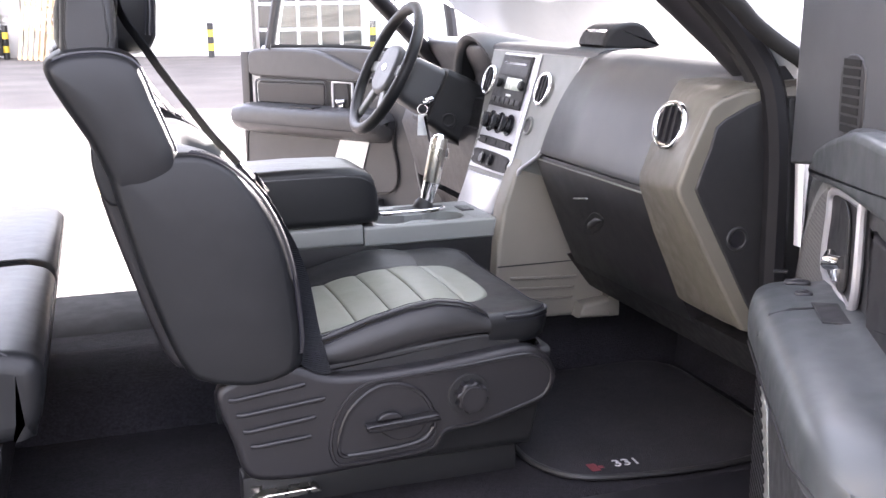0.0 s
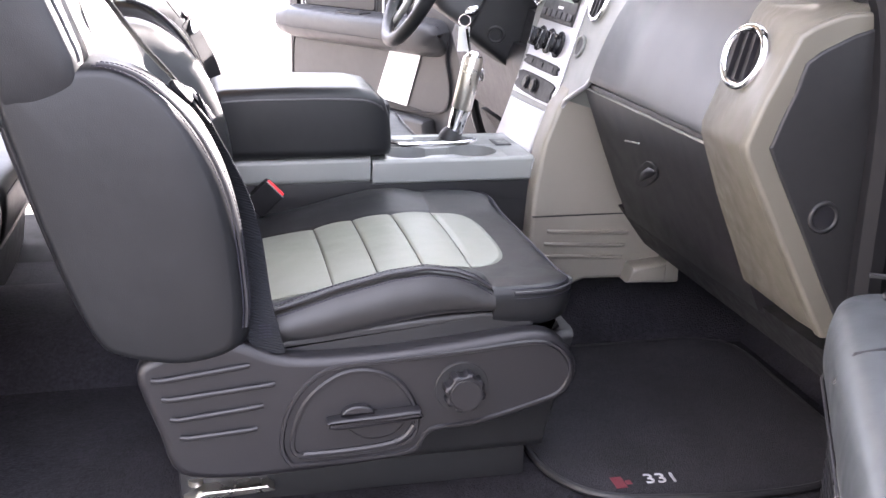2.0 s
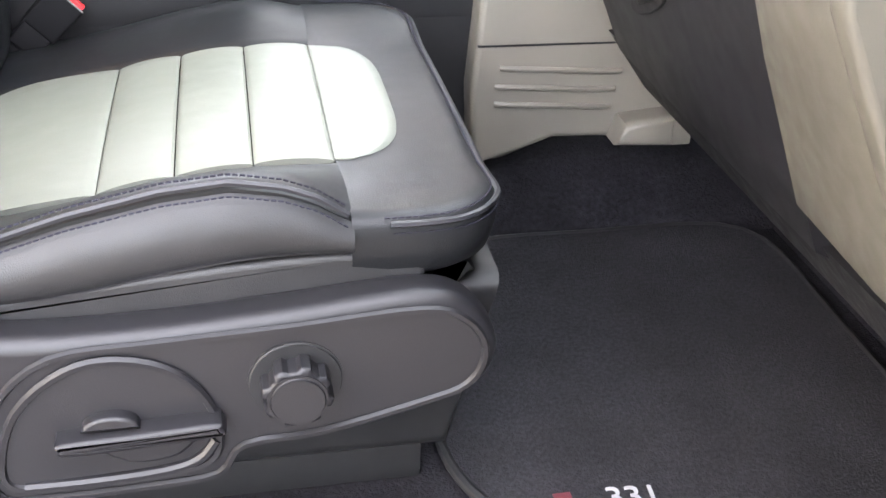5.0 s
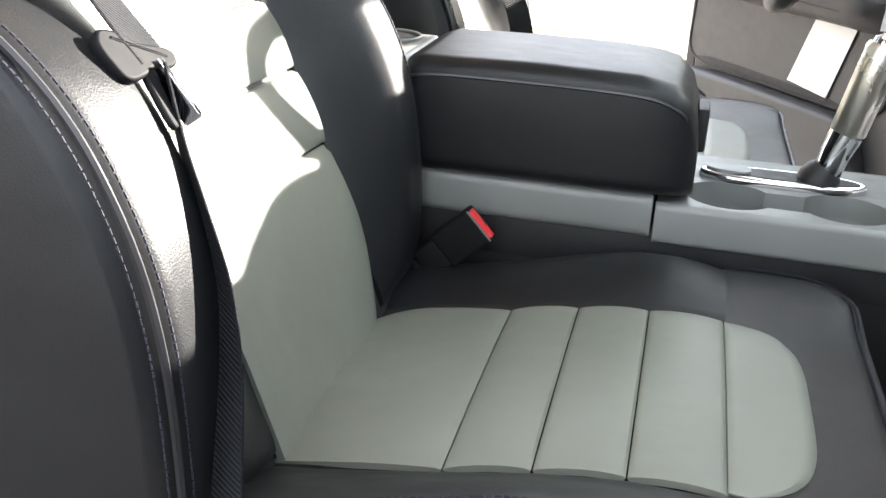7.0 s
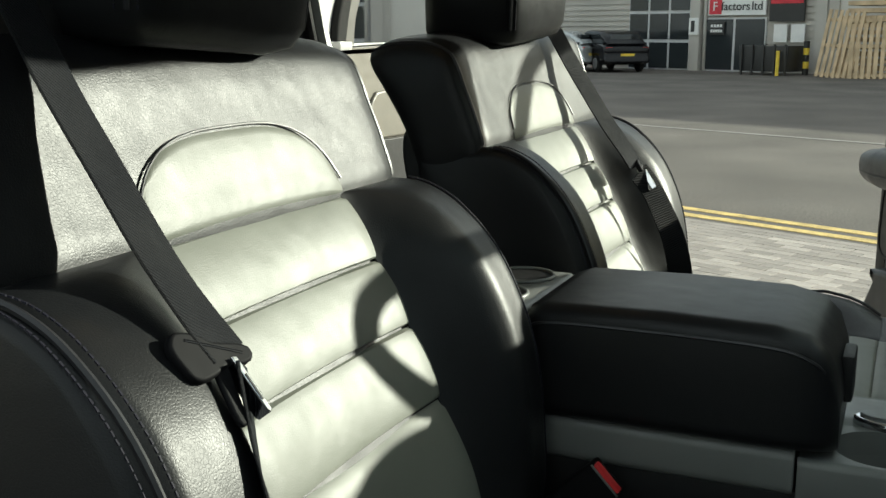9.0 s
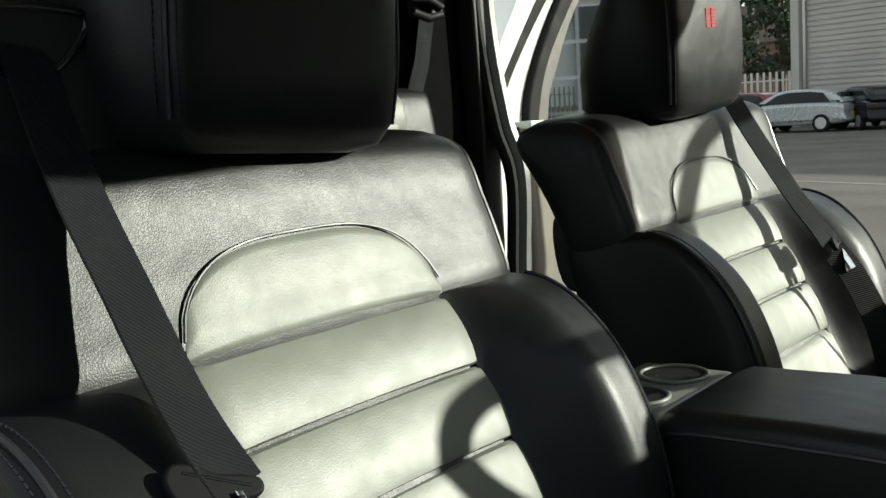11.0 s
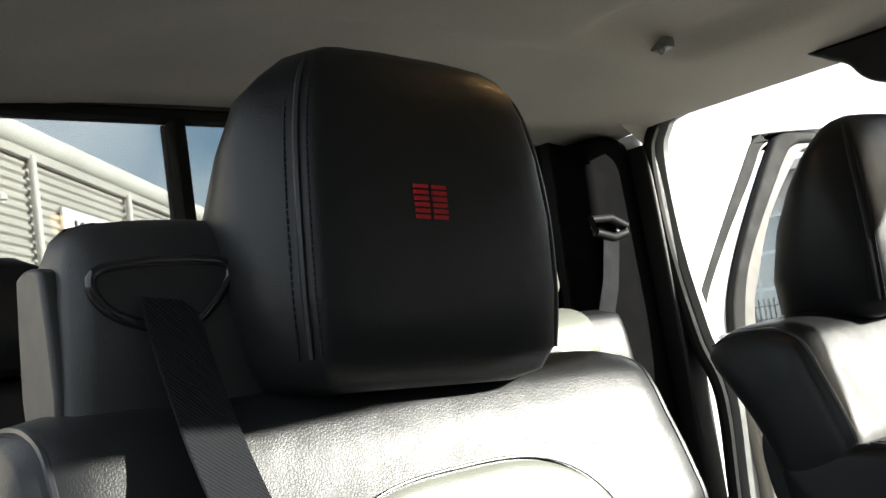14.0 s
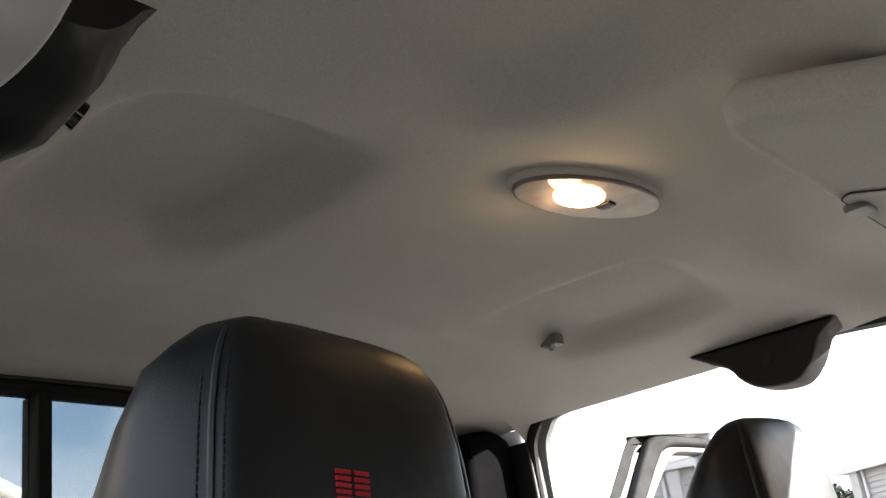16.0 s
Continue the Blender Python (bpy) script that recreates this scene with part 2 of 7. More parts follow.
def loft(rings, cap=True, closed=True):
    bm = bmesh.new()
    vs = [[bm.verts.new(p) for p in r] for r in rings]
    n = len(rings[0])
    for a, b in zip(vs, vs[1:]):
        for i in range(n if closed else n - 1):
            j = (i + 1) % n
            bm.faces.new((a[i], a[j], b[j], b[i]))
    if cap:
        bm.faces.new(vs[0][::-1])
        bm.faces.new(vs[-1])
    return bm


def rprism(poly, lo, hi, axis="y", r=0.012, steps=4, bulge=0.0):
    """A 2D loop drawn out from lo to hi along an axis, with rounded rims. poly is in (x, z) for y, (y, z) for x, (x, y) for z."""
    poly = [Vector(p) for p in poly]
    if bulge:
        steps = 6
    rings = [(lo + r * (1 - math.cos(math.pi / 2 * k / steps)), r * (1 - math.sin(math.pi / 2 * k / steps))) for k in range(steps + 1)]
    rings += [(hi - (c - lo), d) for c, d in rings[::-1]]
    out = []
    for c, d in rings:
        loop = inset(poly, d)
        if axis == "y":
            out.append([(p.x, c, p.y) for p in loop])
        elif axis == "x":
            out.append([(c, p.x, p.y) for p in loop])
        else:
            out.append([(p.x, p.y, c) for p in loop])
    return loft(out)


def tube(pts, r, n=8, closed=False):
    pts = [Vector(p) for p in pts]
    rings, up = [], Vector((0.13, 0.31, 0.94))
    for i, p in enumerate(pts):
        a = pts[i - 1] if i or closed else p
        b = pts[(i + 1) % len(pts)] if i < len(pts) - 1 or closed else p
        t = (b - a).normalized()
        s = t.cross(up)
        s = s.normalized() if s.length > 1e-4 else t.orthogonal().normalized()
        up = s.cross(t)
        rad = r[i] if isinstance(r, (list, tuple)) else r
        rings.append([p + rad * (math.cos(2 * math.pi * k / n) * s + math.sin(2 * math.pi * k / n) * up) for k in range(n)])
    if closed:
        rings.append(rings[0])
    return loft(rings, cap=not closed)


def skin(f, nu, nv, tuck=0.007, edge=0.05, sides=(1, 1, 1, 1), thick=0.006):
    """A padded panel: a grid of points f(u, v), u and v from 0 to 1, whose rims are tucked in against its normal and that has a back."""
    P = [[Vector(f(i / nu, j / nv)) for j in range(nv + 1)] for i in range(nu + 1)]
    bm = bmesh.new()
    V = []
    W = []
    for i in range(nu + 1):
        row, back = [], []
        for j in range(nv + 1):
            du = P[min(i + 1, nu)][j] - P[max(i - 1, 0)][j]
            dv = P[i][min(j + 1, nv)] - P[i][max(j - 1, 0)]
            n = du.cross(dv)
            n = n.normalized() if n.length > 1e-12 else Vector((0, 0, 1))
            u, v = i / nu, j / nv
            d = min([u / edge] * sides[0] + [(1 - u) / edge] * sides[1] + [v / edge] * sides[2] + [(1 - v) / edge] * sides[3] + [1.0])
            d = max(0.0, 1 - d)
            row.append(bm.verts.new(P[i][j] - n * tuck * d * d))
            back.append(bm.verts.new(P[i][j] - n * (tuck + thick)))
        V.append(row)
        W.append(back)
    for i in range(nu):
        for j in range(nv):
            bm.faces.new((V[i][j], V[i + 1][j], V[i + 1][j + 1], V[i][j + 1]))
            bm.faces.new((W[i][j], W[i][j + 1], W[i + 1][j + 1], W[i + 1][j]))
    for i in range(nu):
        bm.faces.new((V[i + 1][0], V[i][0], W[i][0], W[i + 1][0]))
        bm.faces.new((V[i][nv], V[i + 1][nv], W[i + 1][nv], W[i][nv]))
    for j in range(nv):
        bm.faces.new((V[0][j], V[0][j + 1], W[0][j + 1], W[0][j]))
        bm.faces.new((V[nu][j + 1], V[nu][j], W[nu][j], W[nu][j + 1]))
    return bm


def lin(x, table):
    """Smooth interpolation in a table of (x, y)."""
    if x <= table[0][0]:
        return table[0][1]
    for (a, p), (b, q) in zip(table, table[1:]):
        if x <= b:
            return p + (q - p) * (x - a) / (b - a)
    return table[-1][1]


def sm(a, b, x):
    t = min(1.0, max(0.0, (x - a) / (b - a)))
    return t * t * (3 - 2 * t)


def disc(c, n, r, h, seg=32, bev=0.0, r2=None):
    """A round boss: centre, axis, radius, height."""
    q = Vector(n).to_track_quat("Z", "Y").to_matrix().to_4x4()
    bm = bmesh.new()
    bmesh.ops.create_cone(bm, cap_ends=True, segments=seg, radius1=r, radius2=r if r2 is None else r2, depth=h)
    if bev:
        rim = [e for e in bm.edges if len(e.link_faces) == 2 and any(len(f.verts) > 4 for f in e.link_faces)]
        bmesh.ops.bevel(bm, geom=rim, offset=bev, segments=3, affect="EDGES")
    return moved(bm, Matrix.Translation(Vector(c) + Vector(n).normalized() * h / 2) @ q)


def ring(c, n, R, r, seg=40, m=10, flat=1.0):
    q = Vector(n).to_track_quat("Z", "Y").to_matrix().to_4x4()
    rings = []
    for i in range(seg + 1):
        a = 2 * math.pi * i / seg
        rings.append([((R + r * math.cos(b)) * math.cos(a), (R + r * math.cos(b)) * math.sin(a) * flat, r * math.sin(b)) for b in (2 * math.pi * k / m for k in range(m))])
    return moved(loft(rings, cap=False), Matrix.Translation(Vector(c)) @ q)


def strip(path, width, thick, up):
    """A strap along a path: its wide side lies across, by the normals up (one a point)."""
    pts = [Vector(p) for p in path]
    bm = bmesh.new()
    uvl = bm.loops.layers.uv.new("UVMap")
    rows, run = [], 0.0
    for i, p in enumerate(pts):
        t = (pts[min(i + 1, len(pts) - 1)] - pts[max(i - 1, 0)]).normalized()
        n = Vector(up[i]) if isinstance(up, list) else Vector(up)
        s = t.cross(n).normalized()
        n = s.cross(t)
        if i:
            run += (p - pts[i - 1]).length
        rows.append(([bm.verts.new(p + s * width * k / 2 + n * thick * h / 2) for k, h in ((-1, 0), (-0.96, 1), (-0.5, 1), (0, 1), (0.5, 1), (0.96, 1), (1, 0), (0.96, -1), (0, -1), (-0.96, -1))], run))
    for (a, ra), (b, rb) in zip(rows, rows[1:]):
        n = len(a)
        for i in range(n):
            f = bm.faces.new((a[i], a[(i + 1) % n], b[(i + 1) % n], b[i]))
            us = (i / n * 0.1, (i + 1) / n * 0.1)
            for lp, uv in zip(f.loops, ((us[0], ra), (us[1], ra), (us[1], rb), (us[0], rb))):
                lp[uvl].uv = uv
    bm.faces.new(rows[0][0][::-1])
    bm.faces.new(rows[-1][0])
    return bm


def stitches(pts, length=0.0040, gap=0.0014, r=0.0009, off=(0, 0, 0)):
    """A row of stitches along a line."""
    pts = [Vector(p) + Vector(off) for p in pts]
    out = bmesh.new()
    total = sum((b - a).length for a, b in zip(pts, pts[1:]))
    n = max(2, int(total / (length + gap)))

    def at(d):
        for a, b in zip(pts, pts[1:]):
            L = (b - a).length
            if d <= L:
                return a.lerp(b, d / L if L else 0)
            d -= L
        return pts[-1]
    for i in range(n):
        a, b = at(i * total / n), at(i * total / n + length)
        t = (b - a)
        if t.length < 1e-6:
            continue
        s = t.normalized().orthogonal().normalized() * r
        w = t.normalized().cross(s)
        vs = []
        for p in (a, b):
            vs.append([out.verts.new(p + s * math.cos(k * math.pi / 2) + w * math.sin(k * math.pi / 2)) for k in range(4)])
        for k in range(4):
            out.faces.new((vs[0][k], vs[0][(k + 1) % 4], vs[1][(k + 1) % 4], vs[1][k]))
        out.faces.new(vs[0][::-1])
        out.faces.new(vs[1])
    return out

# ---- the yard ----
def slab(pts, z, h=0.0):
    bm = bmesh.new()
    bm.faces.new([bm.verts.new((x, y, z)) for x, y in pts])
    return bm


ASPHALT = mat("asphalt", (0.112, 0.101, 0.091), 0.9, vary=0.25, scale=0.6, grain=0.004, grain_scale=90, speck=0.35, spec=0.3)
PAVER = mat("paver_concrete", (0.24, 0.22, 0.20), 0.9, vary=0.2, scale=2, grain=0.002, grain_scale=200, speck=0.2)
YELLOW = mat("yellow_road_paint", (0.50, 0.37, 0.13), 0.85, vary=0.35, scale=7, speck=0.4, grain_scale=150)
KERBSTONE = mat("kerb_concrete", (0.19, 0.18, 0.17), 0.9, vary=0.2, scale=3, grain=0.002, grain_scale=150)
setting("ground", slab([(-600, -600), (600, -600), (600, 600), (-600, 600)], 0.0), ASPHALT, "worn grey asphalt yard reaching to the horizon")
YD = Vector((1.0, -0.42)).normalized()          # the way the yard's lines and buildings run
YN = Vector((-YD.y, YD.x))


def yard(u, v):
    """A place in the yard: u along its lines, v away from the truck."""
    return YD * u + YN * v


def yard_strip(name, v0, v1, z, material, label, u0=-30, u1=30):
    a = [yard(u0, v0), yard(u1, v0), yard(u1, v1), yard(u0, v1)]
    bm = slab([(p.x, p.y) for p in a], z)
    ret = bmesh.ops.extrude_face_region(bm, geom=list(bm.faces))
    for g in ret["geom"]:
        if isinstance(g, bmesh.types.BMVert):
            g.co.z -= z + 0.02
    return setting(name, bm, material, label)


yard_strip("road_line", 6.25, 6.37, 0.004, YELLOW, "yellow painted road line on asphalt")
yard_strip("road_line", 6.50, 6.62, 0.004, YELLOW, "yellow painted road line on asphalt")
yard_strip("drain_channel", 12.55, 12.70, 0.006, KERBSTONE, "pale concrete drain channel across the yard")
setting("pavement", slab([tuple(yard(-30, 0.5)), tuple(yard(30, 0.5)), tuple(yard(30, 6.1)), tuple(yard(-30, 6.1))], 0.004), PAVER, "mortar bed of the brick paving")

# ---- cab structure ----
PILLARTRIM = mat("pillar_trim", (0.0035, 0.0035, 0.004), 0.95, vary=0.1, spec=0.04, grain=0.0001, grain_scale=900)
FLOOR_Z = 0.665
setting("floor", box(-0.55, 1.75, -0.88, 0.88, 0.60, FLOOR_Z), CARPET, "dark carpeted cab floor")
setting("floor_hump", rprism(smooth_loop([(-0.22, 0.60), (-0.17, 0.72), (0, 0.76), (0.17, 0.72), (0.22, 0.60)], 4), -0.4, 1.6, "x", 0.02), CARPET, "dark carpeted tunnel hump")
# sills under the doors
for s in (-1, 1):
    setting("door_sill", rprism([(s * 0.98, 0.40), (s * 0.98, 0.62), (s * 0.93, 0.665), (s * 0.82, 0.68), (s * 0.80, 0.60), (s * 0.80, 0.40)], -0.45, 1.30, "x", 0.012), PLASTIC, "dark plastic sill plate under the door opening")
    setting("sill_panel", rprism([(s * 1.0, 0.34), (s * 1.0, 0.56), (s * 0.985, 0.60), (s * 0.97, 0.56), (s * 0.97, 0.34)], -0.5, 1.4, "x", 0.008), PAINT, "white painted rocker panel")

# grey sill trim in the dark seal colour, so it reads as out of the sun
setting("sill_trim", rprism([(0.50, 0.664), (0.56, 0.690), (0.795, 0.700), (0.815, 0.664)], -0.40, 0.28, "x", 0.006), RUBBER, "sill trim beside the rear footwell, its grey darkened for shade")
setting("pillar_seal", tube(smooth_loop([Vector(p) for p in ((0.93, -0.955, 1.58), (1.043, -0.965, 1.504), (1.082, -0.965, 1.470), (1.125, -0.965, 1.441), (1.178, -0.965, 1.409), (1.20, -0.96, 1.38))], 4, False), 0.013, 10), RUBBER, "black rubber seal along the windscreen pillar")


def roof_z(x, y):
    """The headliner's height: crowned, with pressed fields and a dropped rim."""
    z = 1.905 - 0.05 * (abs(y) / 0.72) ** 3
    z -= 0.152 * sm(0.42, 0.83, x)
    z -= 0.012 * sm(-0.35, -0.60, x)
    # pressed recesses either side of the lamp and over the rear seat
    def field(cx, cy, hx, hy, d):
        ex, ey = abs(x - cx) / hx, abs(y - cy) / hy
        return d * (1 - sm(0.70, 1.10, (ex ** 5 + ey ** 5) ** (1 / 5)))
    z += field(0.02, -0.39, 0.165, 0.145, 0.040) + field(0.02, 0.39, 0.165, 0.145, 0.032)
    z += field(0.46, -0.43, 0.19, 0.26, 0.032) + field(0.46, 0.43, 0.19, 0.26, 0.032)
    z += field(-0.36, 0.0, 0.16, 0.46, 0.018)
    return z


bm = bmesh.new()
NX, NY = 70, 78
top = [[bm.verts.new((-0.60 + 1.43 * i / NX, -0.74 + 1.48 * j / NY, roof_z(-0.60 + 1.43 * i / NX, -0.74 + 1.48 * j / NY))) for j in range(NY + 1)] for i in range(NX + 1)]
for i in range(NX):
    for j in range(NY):
        bm.faces.new((top[i][j], top[i + 1][j], top[i + 1][j + 1], top[i][j + 1]))
setting("ceiling", bm, HEADLINER, "pale grey cloth headliner with pressed recesses", angle=80)
# roof skin over the headliner
bm = bmesh.new()
rows = [[bm.verts.new((x, y, 1.965 - 0.05 * (abs(y) / 0.8) ** 4 - 0.147 * sm(0.42, 0.83, x))) for y in [-0.80 + 0.1 * j for j in range(17)]] for x in [-0.64 + 0.074 * i for i in range(21)]]
for a, b in zip(rows, rows[1:]):
    for j in range(16):
        bm.faces.new((a[j], a[j + 1], b[j + 1], b[j]))
setting("roof_skin", bm, PAINT, "white painted roof panel", angle=80)


def rail_path(s):
    """The edge of the door opening: up the rear pillar, along the roof and down the windscreen pillar."""
    y = 0.775 * s
    return [(-0.375, y * 1.03, 0.72), (-0.385, y * 1.03, 1.05), (-0.375, y * 1.03, 1.30), (-0.405, y * 1.02, 1.42), (-0.425, y, 1.60), (-0.425, y * 0.985, 1.78), (-0.40, y * 0.975, 1.845), (-0.34, y * 0.965, 1.872), (-0.1, y * 0.955, 1.878), (0.2, y * 0.955, 1.868), (0.50, y * 0.965, 1.832), (0.72, y, 1.765), (0.95, y * 1.07, 1.60), (1.105, y * 1.15, 1.43), (1.138, y * 1.19, 1.30), (1.142, y * 1.20, 1.02), (1.175, y * 1.2, 0.86), (1.24, y * 1.2, 0.74)]


for s in (-1, 1):
    line = smooth_loop(rail_path(s), 6, False)
    setting("door_seal", tube(line, 0.013, 8), RUBBER, "black rubber seal round the door opening")
    setting("jamb_rail", tube([p + Vector((0.0, s * 0.036, 0.008)) for p in line], [0.020 - (0.010 * sm(0.35, 0.50, p.x) if s > 0 else 0) for p in line], 8), CONSOLE if s > 0 else BELTPLASTIC, "painted metal rim of the door opening")
    # roof rail trim between headliner and seal
    a = [p for p in line if p.z > 1.80 and p.x < 0.6]
    bm = bmesh.new()
    r0 = [bm.verts.new(p + Vector((0, -s * 0.004, 0.004))) for p in a]
    r1 = [bm.verts.new((p.x, s * 0.68, roof_z(p.x, 0.68) + 0.002)) for p in a]
    for i in range(len(a) - 1):
        bm.faces.new((r0[i], r0[i + 1], r1[i + 1], r1[i]))
    setting("rail_trim", bm, HEADLINER, "pale headliner edge over the door opening")
    # windscreen pillar
    wp = smooth_loop([(0.60, s * 0.70, 1.84), (0.74, s * 0.735, 1.775), (0.95, s * 0.80, 1.61), (1.16, s * 0.86, 1.41), (1.24, s * 0.88, 1.32)], 6, False)
    setting("pillar_front", tube([p + (Vector((-0.05, 0, 0)) if s > 0 else Vector((0, 0, 0))) for p in wp], 0.042 if s < 0 else 0.028, 10), PLASTIC, "dark plastic trim on the windscreen pillar")
    setting("pillar_outer", tube([p + Vector((0.05 if s < 0 else -0.01, s * 0.055, 0.015)) for p in wp], 0.05 if s < 0 else 0.026, 10), PAINT, "white painted windscreen pillar")
    # rear pillar trim: black panel behind the door opening
    prof = smooth_loop([(0.62, 0.95), (0.80, 0.95), (0.80, 1.40), (0.785, 1.62), (0.765, 1.80), (0.735, 1.845), (0.66, 1.848), (0.615, 1.825), (0.603, 1.76), (0.600, 1.40)], 5)
    setting("pillar_rear", rprism([(s * p.x, p.y) for p in prof], -0.56, -0.460, "x", 0.024, 6), PILLARTRIM, "black plastic rear pillar trim")
    setting("pillar_return", rprism([(s * p_[0], p_[1]) for p_ in ((0.775, 0.66), (0.828, 0.66), (0.828, 1.40), (0.815, 1.62), (0.795, 1.82), (0.745, 1.82), (0.765, 1.40))], -0.50, -0.418, "x", 0.006), BLACK, "black plastic return between pillar trim and door seal")
    # outer rear quarter of the cab
    setting("cab_quarter", rprism([(s * 0.80, 0.42), (s * 0.99, 0.42), (s * 1.0, 1.10), (s * 0.97, 1.30), (s * 0.83, 1.86), (s * 0.80, 1.86)], -0.68, -0.47, "x", 0.02), PAINT, "white painted rear corner of the cab")
setting("header_rail", tube(smooth_loop([(0.68, -0.71, 1.753), (0.76, -0.55, 1.739), (0.81, -0.30, 1.729), (0.835, 0, 1.723), (0.81, 0.30, 1.729), (0.76, 0.55, 1.739), (0.68, 0.71, 1.753)], 5, False), 0.034, 12), HEADLINER, "pale header rail over the windscreen")

# rear wall with its window
WX = -0.565
def wall_piece(name, y0, y1, z0, z1, m, label):
    return setting(name, box(WX - 0.07, WX, y0, y1, z0, z1, 0.006), m, label)
wall_piece("wall_rear", -0.80, 0.80, 0.60, 1.40, PLASTIC, "dark plastic rear wall of the cab")
wall_piece("wall_rear_side", -0.80, -0.66, 1.40, 1.90, PLASTIC, "dark plastic rear wall beside the window")
wall_piece("wall_rear_side", 0.66, 0.80, 1.40, 1.90, PLASTIC, "dark plastic rear wall beside the window")
wall_piece("wall_rear_top", -0.66, 0.66, 1.886, 1.95, PLASTIC, "dark rear wall above the window")
w = thing("window_1", (WX - 0.03, 0, 1.40), "tinted sliding rear window in a black frame", "window", kind="structure")
part("window_frame", join(box(WX - 0.045, WX - 0.002, -0.66, 0.66, 1.872, 1.886, 0.004), box(WX - 0.045, WX - 0.002, -0.66, 0.66, 1.40, 1.43, 0.004), box(WX - 0.045, WX - 0.002, -0.66, -0.63, 1.43, 1.872, 0.004), box(WX - 0.045, WX - 0.002, 0.63, 0.66, 1.43, 1.872, 0.004)), RUBBER, w)
for y in (-0.188, 0.188):
    part("mullion", box(WX - 0.048, WX + 0.002, y - 0.010, y + 0.010, 1.43, 1.872, 0.004), RUBBER, w)
for y0, y1 in ((-0.63, -0.198), (-0.178, 0.178), (0.198, 0.63)):
    g = part("pane", box(WX - 0.030, WX - 0.026, y0, y1, 1.43, 1.872), REARGLASS, w)
    g.visible_shadow = False
# windscreen
w = thing("window_2", (1.0, 0, 1.4), "clear raked windscreen glass", "windscreen", kind="structure")
bm = bmesh.new()
g0 = [bm.verts.new((1.62 - 0.10 * (abs(y) / 0.8) ** 2, y, 1.33)) for y in [-0.80 + 0.1 * i for i in range(17)]]
g1 = [bm.verts.new((0.865 - 0.14 * (abs(y) / 0.8) ** 2, y * 0.86, 1.755 - 0.010 * (abs(y) / 0.8) ** 2)) for y in [-0.80 + 0.1 * i for i in range(17)]]
for i in range(16):
    bm.faces.new((g0[i], g0[i + 1], g1[i + 1], g1[i]))
part("pane", bm, GLASS, w).visible_shadow = False
# bulkhead, scuttle and bonnet in front
setting("bulkhead", box(1.66, 1.72, -0.92, 0.92, 0.60, 1.32, 0.01), CARPET, "dark carpeted bulkhead of the footwell")
setting("toe_board", rprism([(1.40, FLOOR_Z - 0.02), (1.66, 0.98), (1.70, 0.98), (1.70, 0.60), (1.40, 0.60)], -0.88, 0.88, "y", 0.004), CARPET, "sloping dark carpet under the dashboard")
bm = bmesh.new()
rows = []
for i in range(12):
    x = 1.60 + 1.25 * i / 11
    rows.append([bm.verts.new((x, y, 1.31 - 0.10 * (i / 11) ** 2 - 0.10 * (abs(y) / 0.95) ** 4 + 0.02 * (1 - abs(y) / 0.95))) for y in [-0.95 + 0.119 * j for j in range(17)]])
for a, b in zip(rows, rows[1:]):
    for j in range(16):
        bm.faces.new((a[j], a[j + 1], b[j + 1], b[j]))
setting("bonnet", bm, PAINT, "white painted bonnet of the pickup", angle=80)
for s in (-1, 1):
    setting("wing", rprism([(1.25, 0.62), (1.25, 1.27), (1.6, 1.27), (2.85, 1.18), (2.85, 0.7)], min(s * 0.94, s * 1.0), max(s * 0.94, s * 1.0), "y", 0.02), PAINT, "white painted front wing")
setting("jamb_edge", rprism([(1.160, 1.40), (1.174, 1.41), (1.184, 1.28), (1.178, 1.13), (1.174, 1.13)], -0.985, -0.966, "y", 0.003), PAINT, "thin white painted edge of the front wing")
setting("cowl_side", box(1.155, 1.25, -0.962, -0.90, 0.92, 1.36, 0.006), BLACK, "dark plastic cowl side panel in the footwell")
setting("load_bed", rprism([(-0.70, 0.55), (-0.70, 1.28), (-2.6, 1.28), (-2.6, 0.55)], 0.86, 0.98, "y", 0.02), PAINT, "white painted side of the load bed")
setting("load_bed", rprism([(-0.70, 0.55), (-0.70, 1.28), (-2.6, 1.28), (-2.6, 0.55)], -0.98, -0.86, "y", 0.02), PAINT, "white painted side of the load bed")

# ---- front seats ----
BACK_X = [(0.93, 0.447), (0.98, 0.425), (1.03, 0.405), (1.08, 0.383), (1.164, 0.345), (1.226, 0.311), (1.29, 0.272), (1.32, 0.256), (1.358, 0.238), (1.40, 0.222), (1.44, 0.20)]
CUSH_Z = [(0.40, 0.925), (0.47, 0.934), (0.567, 0.951), (0.633, 0.964), (0.70, 0.972), (0.77, 0.972), (0.837, 0.968), (0.88, 0.962)]
PIP_Z = [(0.44, 0.958), (0.49, 0.970), (0.56, 0.992), (0.63, 1.008), (0.68, 1.013), (0.72, 1.006), (0.745, 0.996), (0.768, 0.980)]
PIP_IN = [(0.44, 0.936), (0.49, 0.945), (0.56, 0.960), (0.63, 0.978), (0.68, 0.988), (0.72, 0.989), (0.745, 0.986), (0.768, 0.980)]


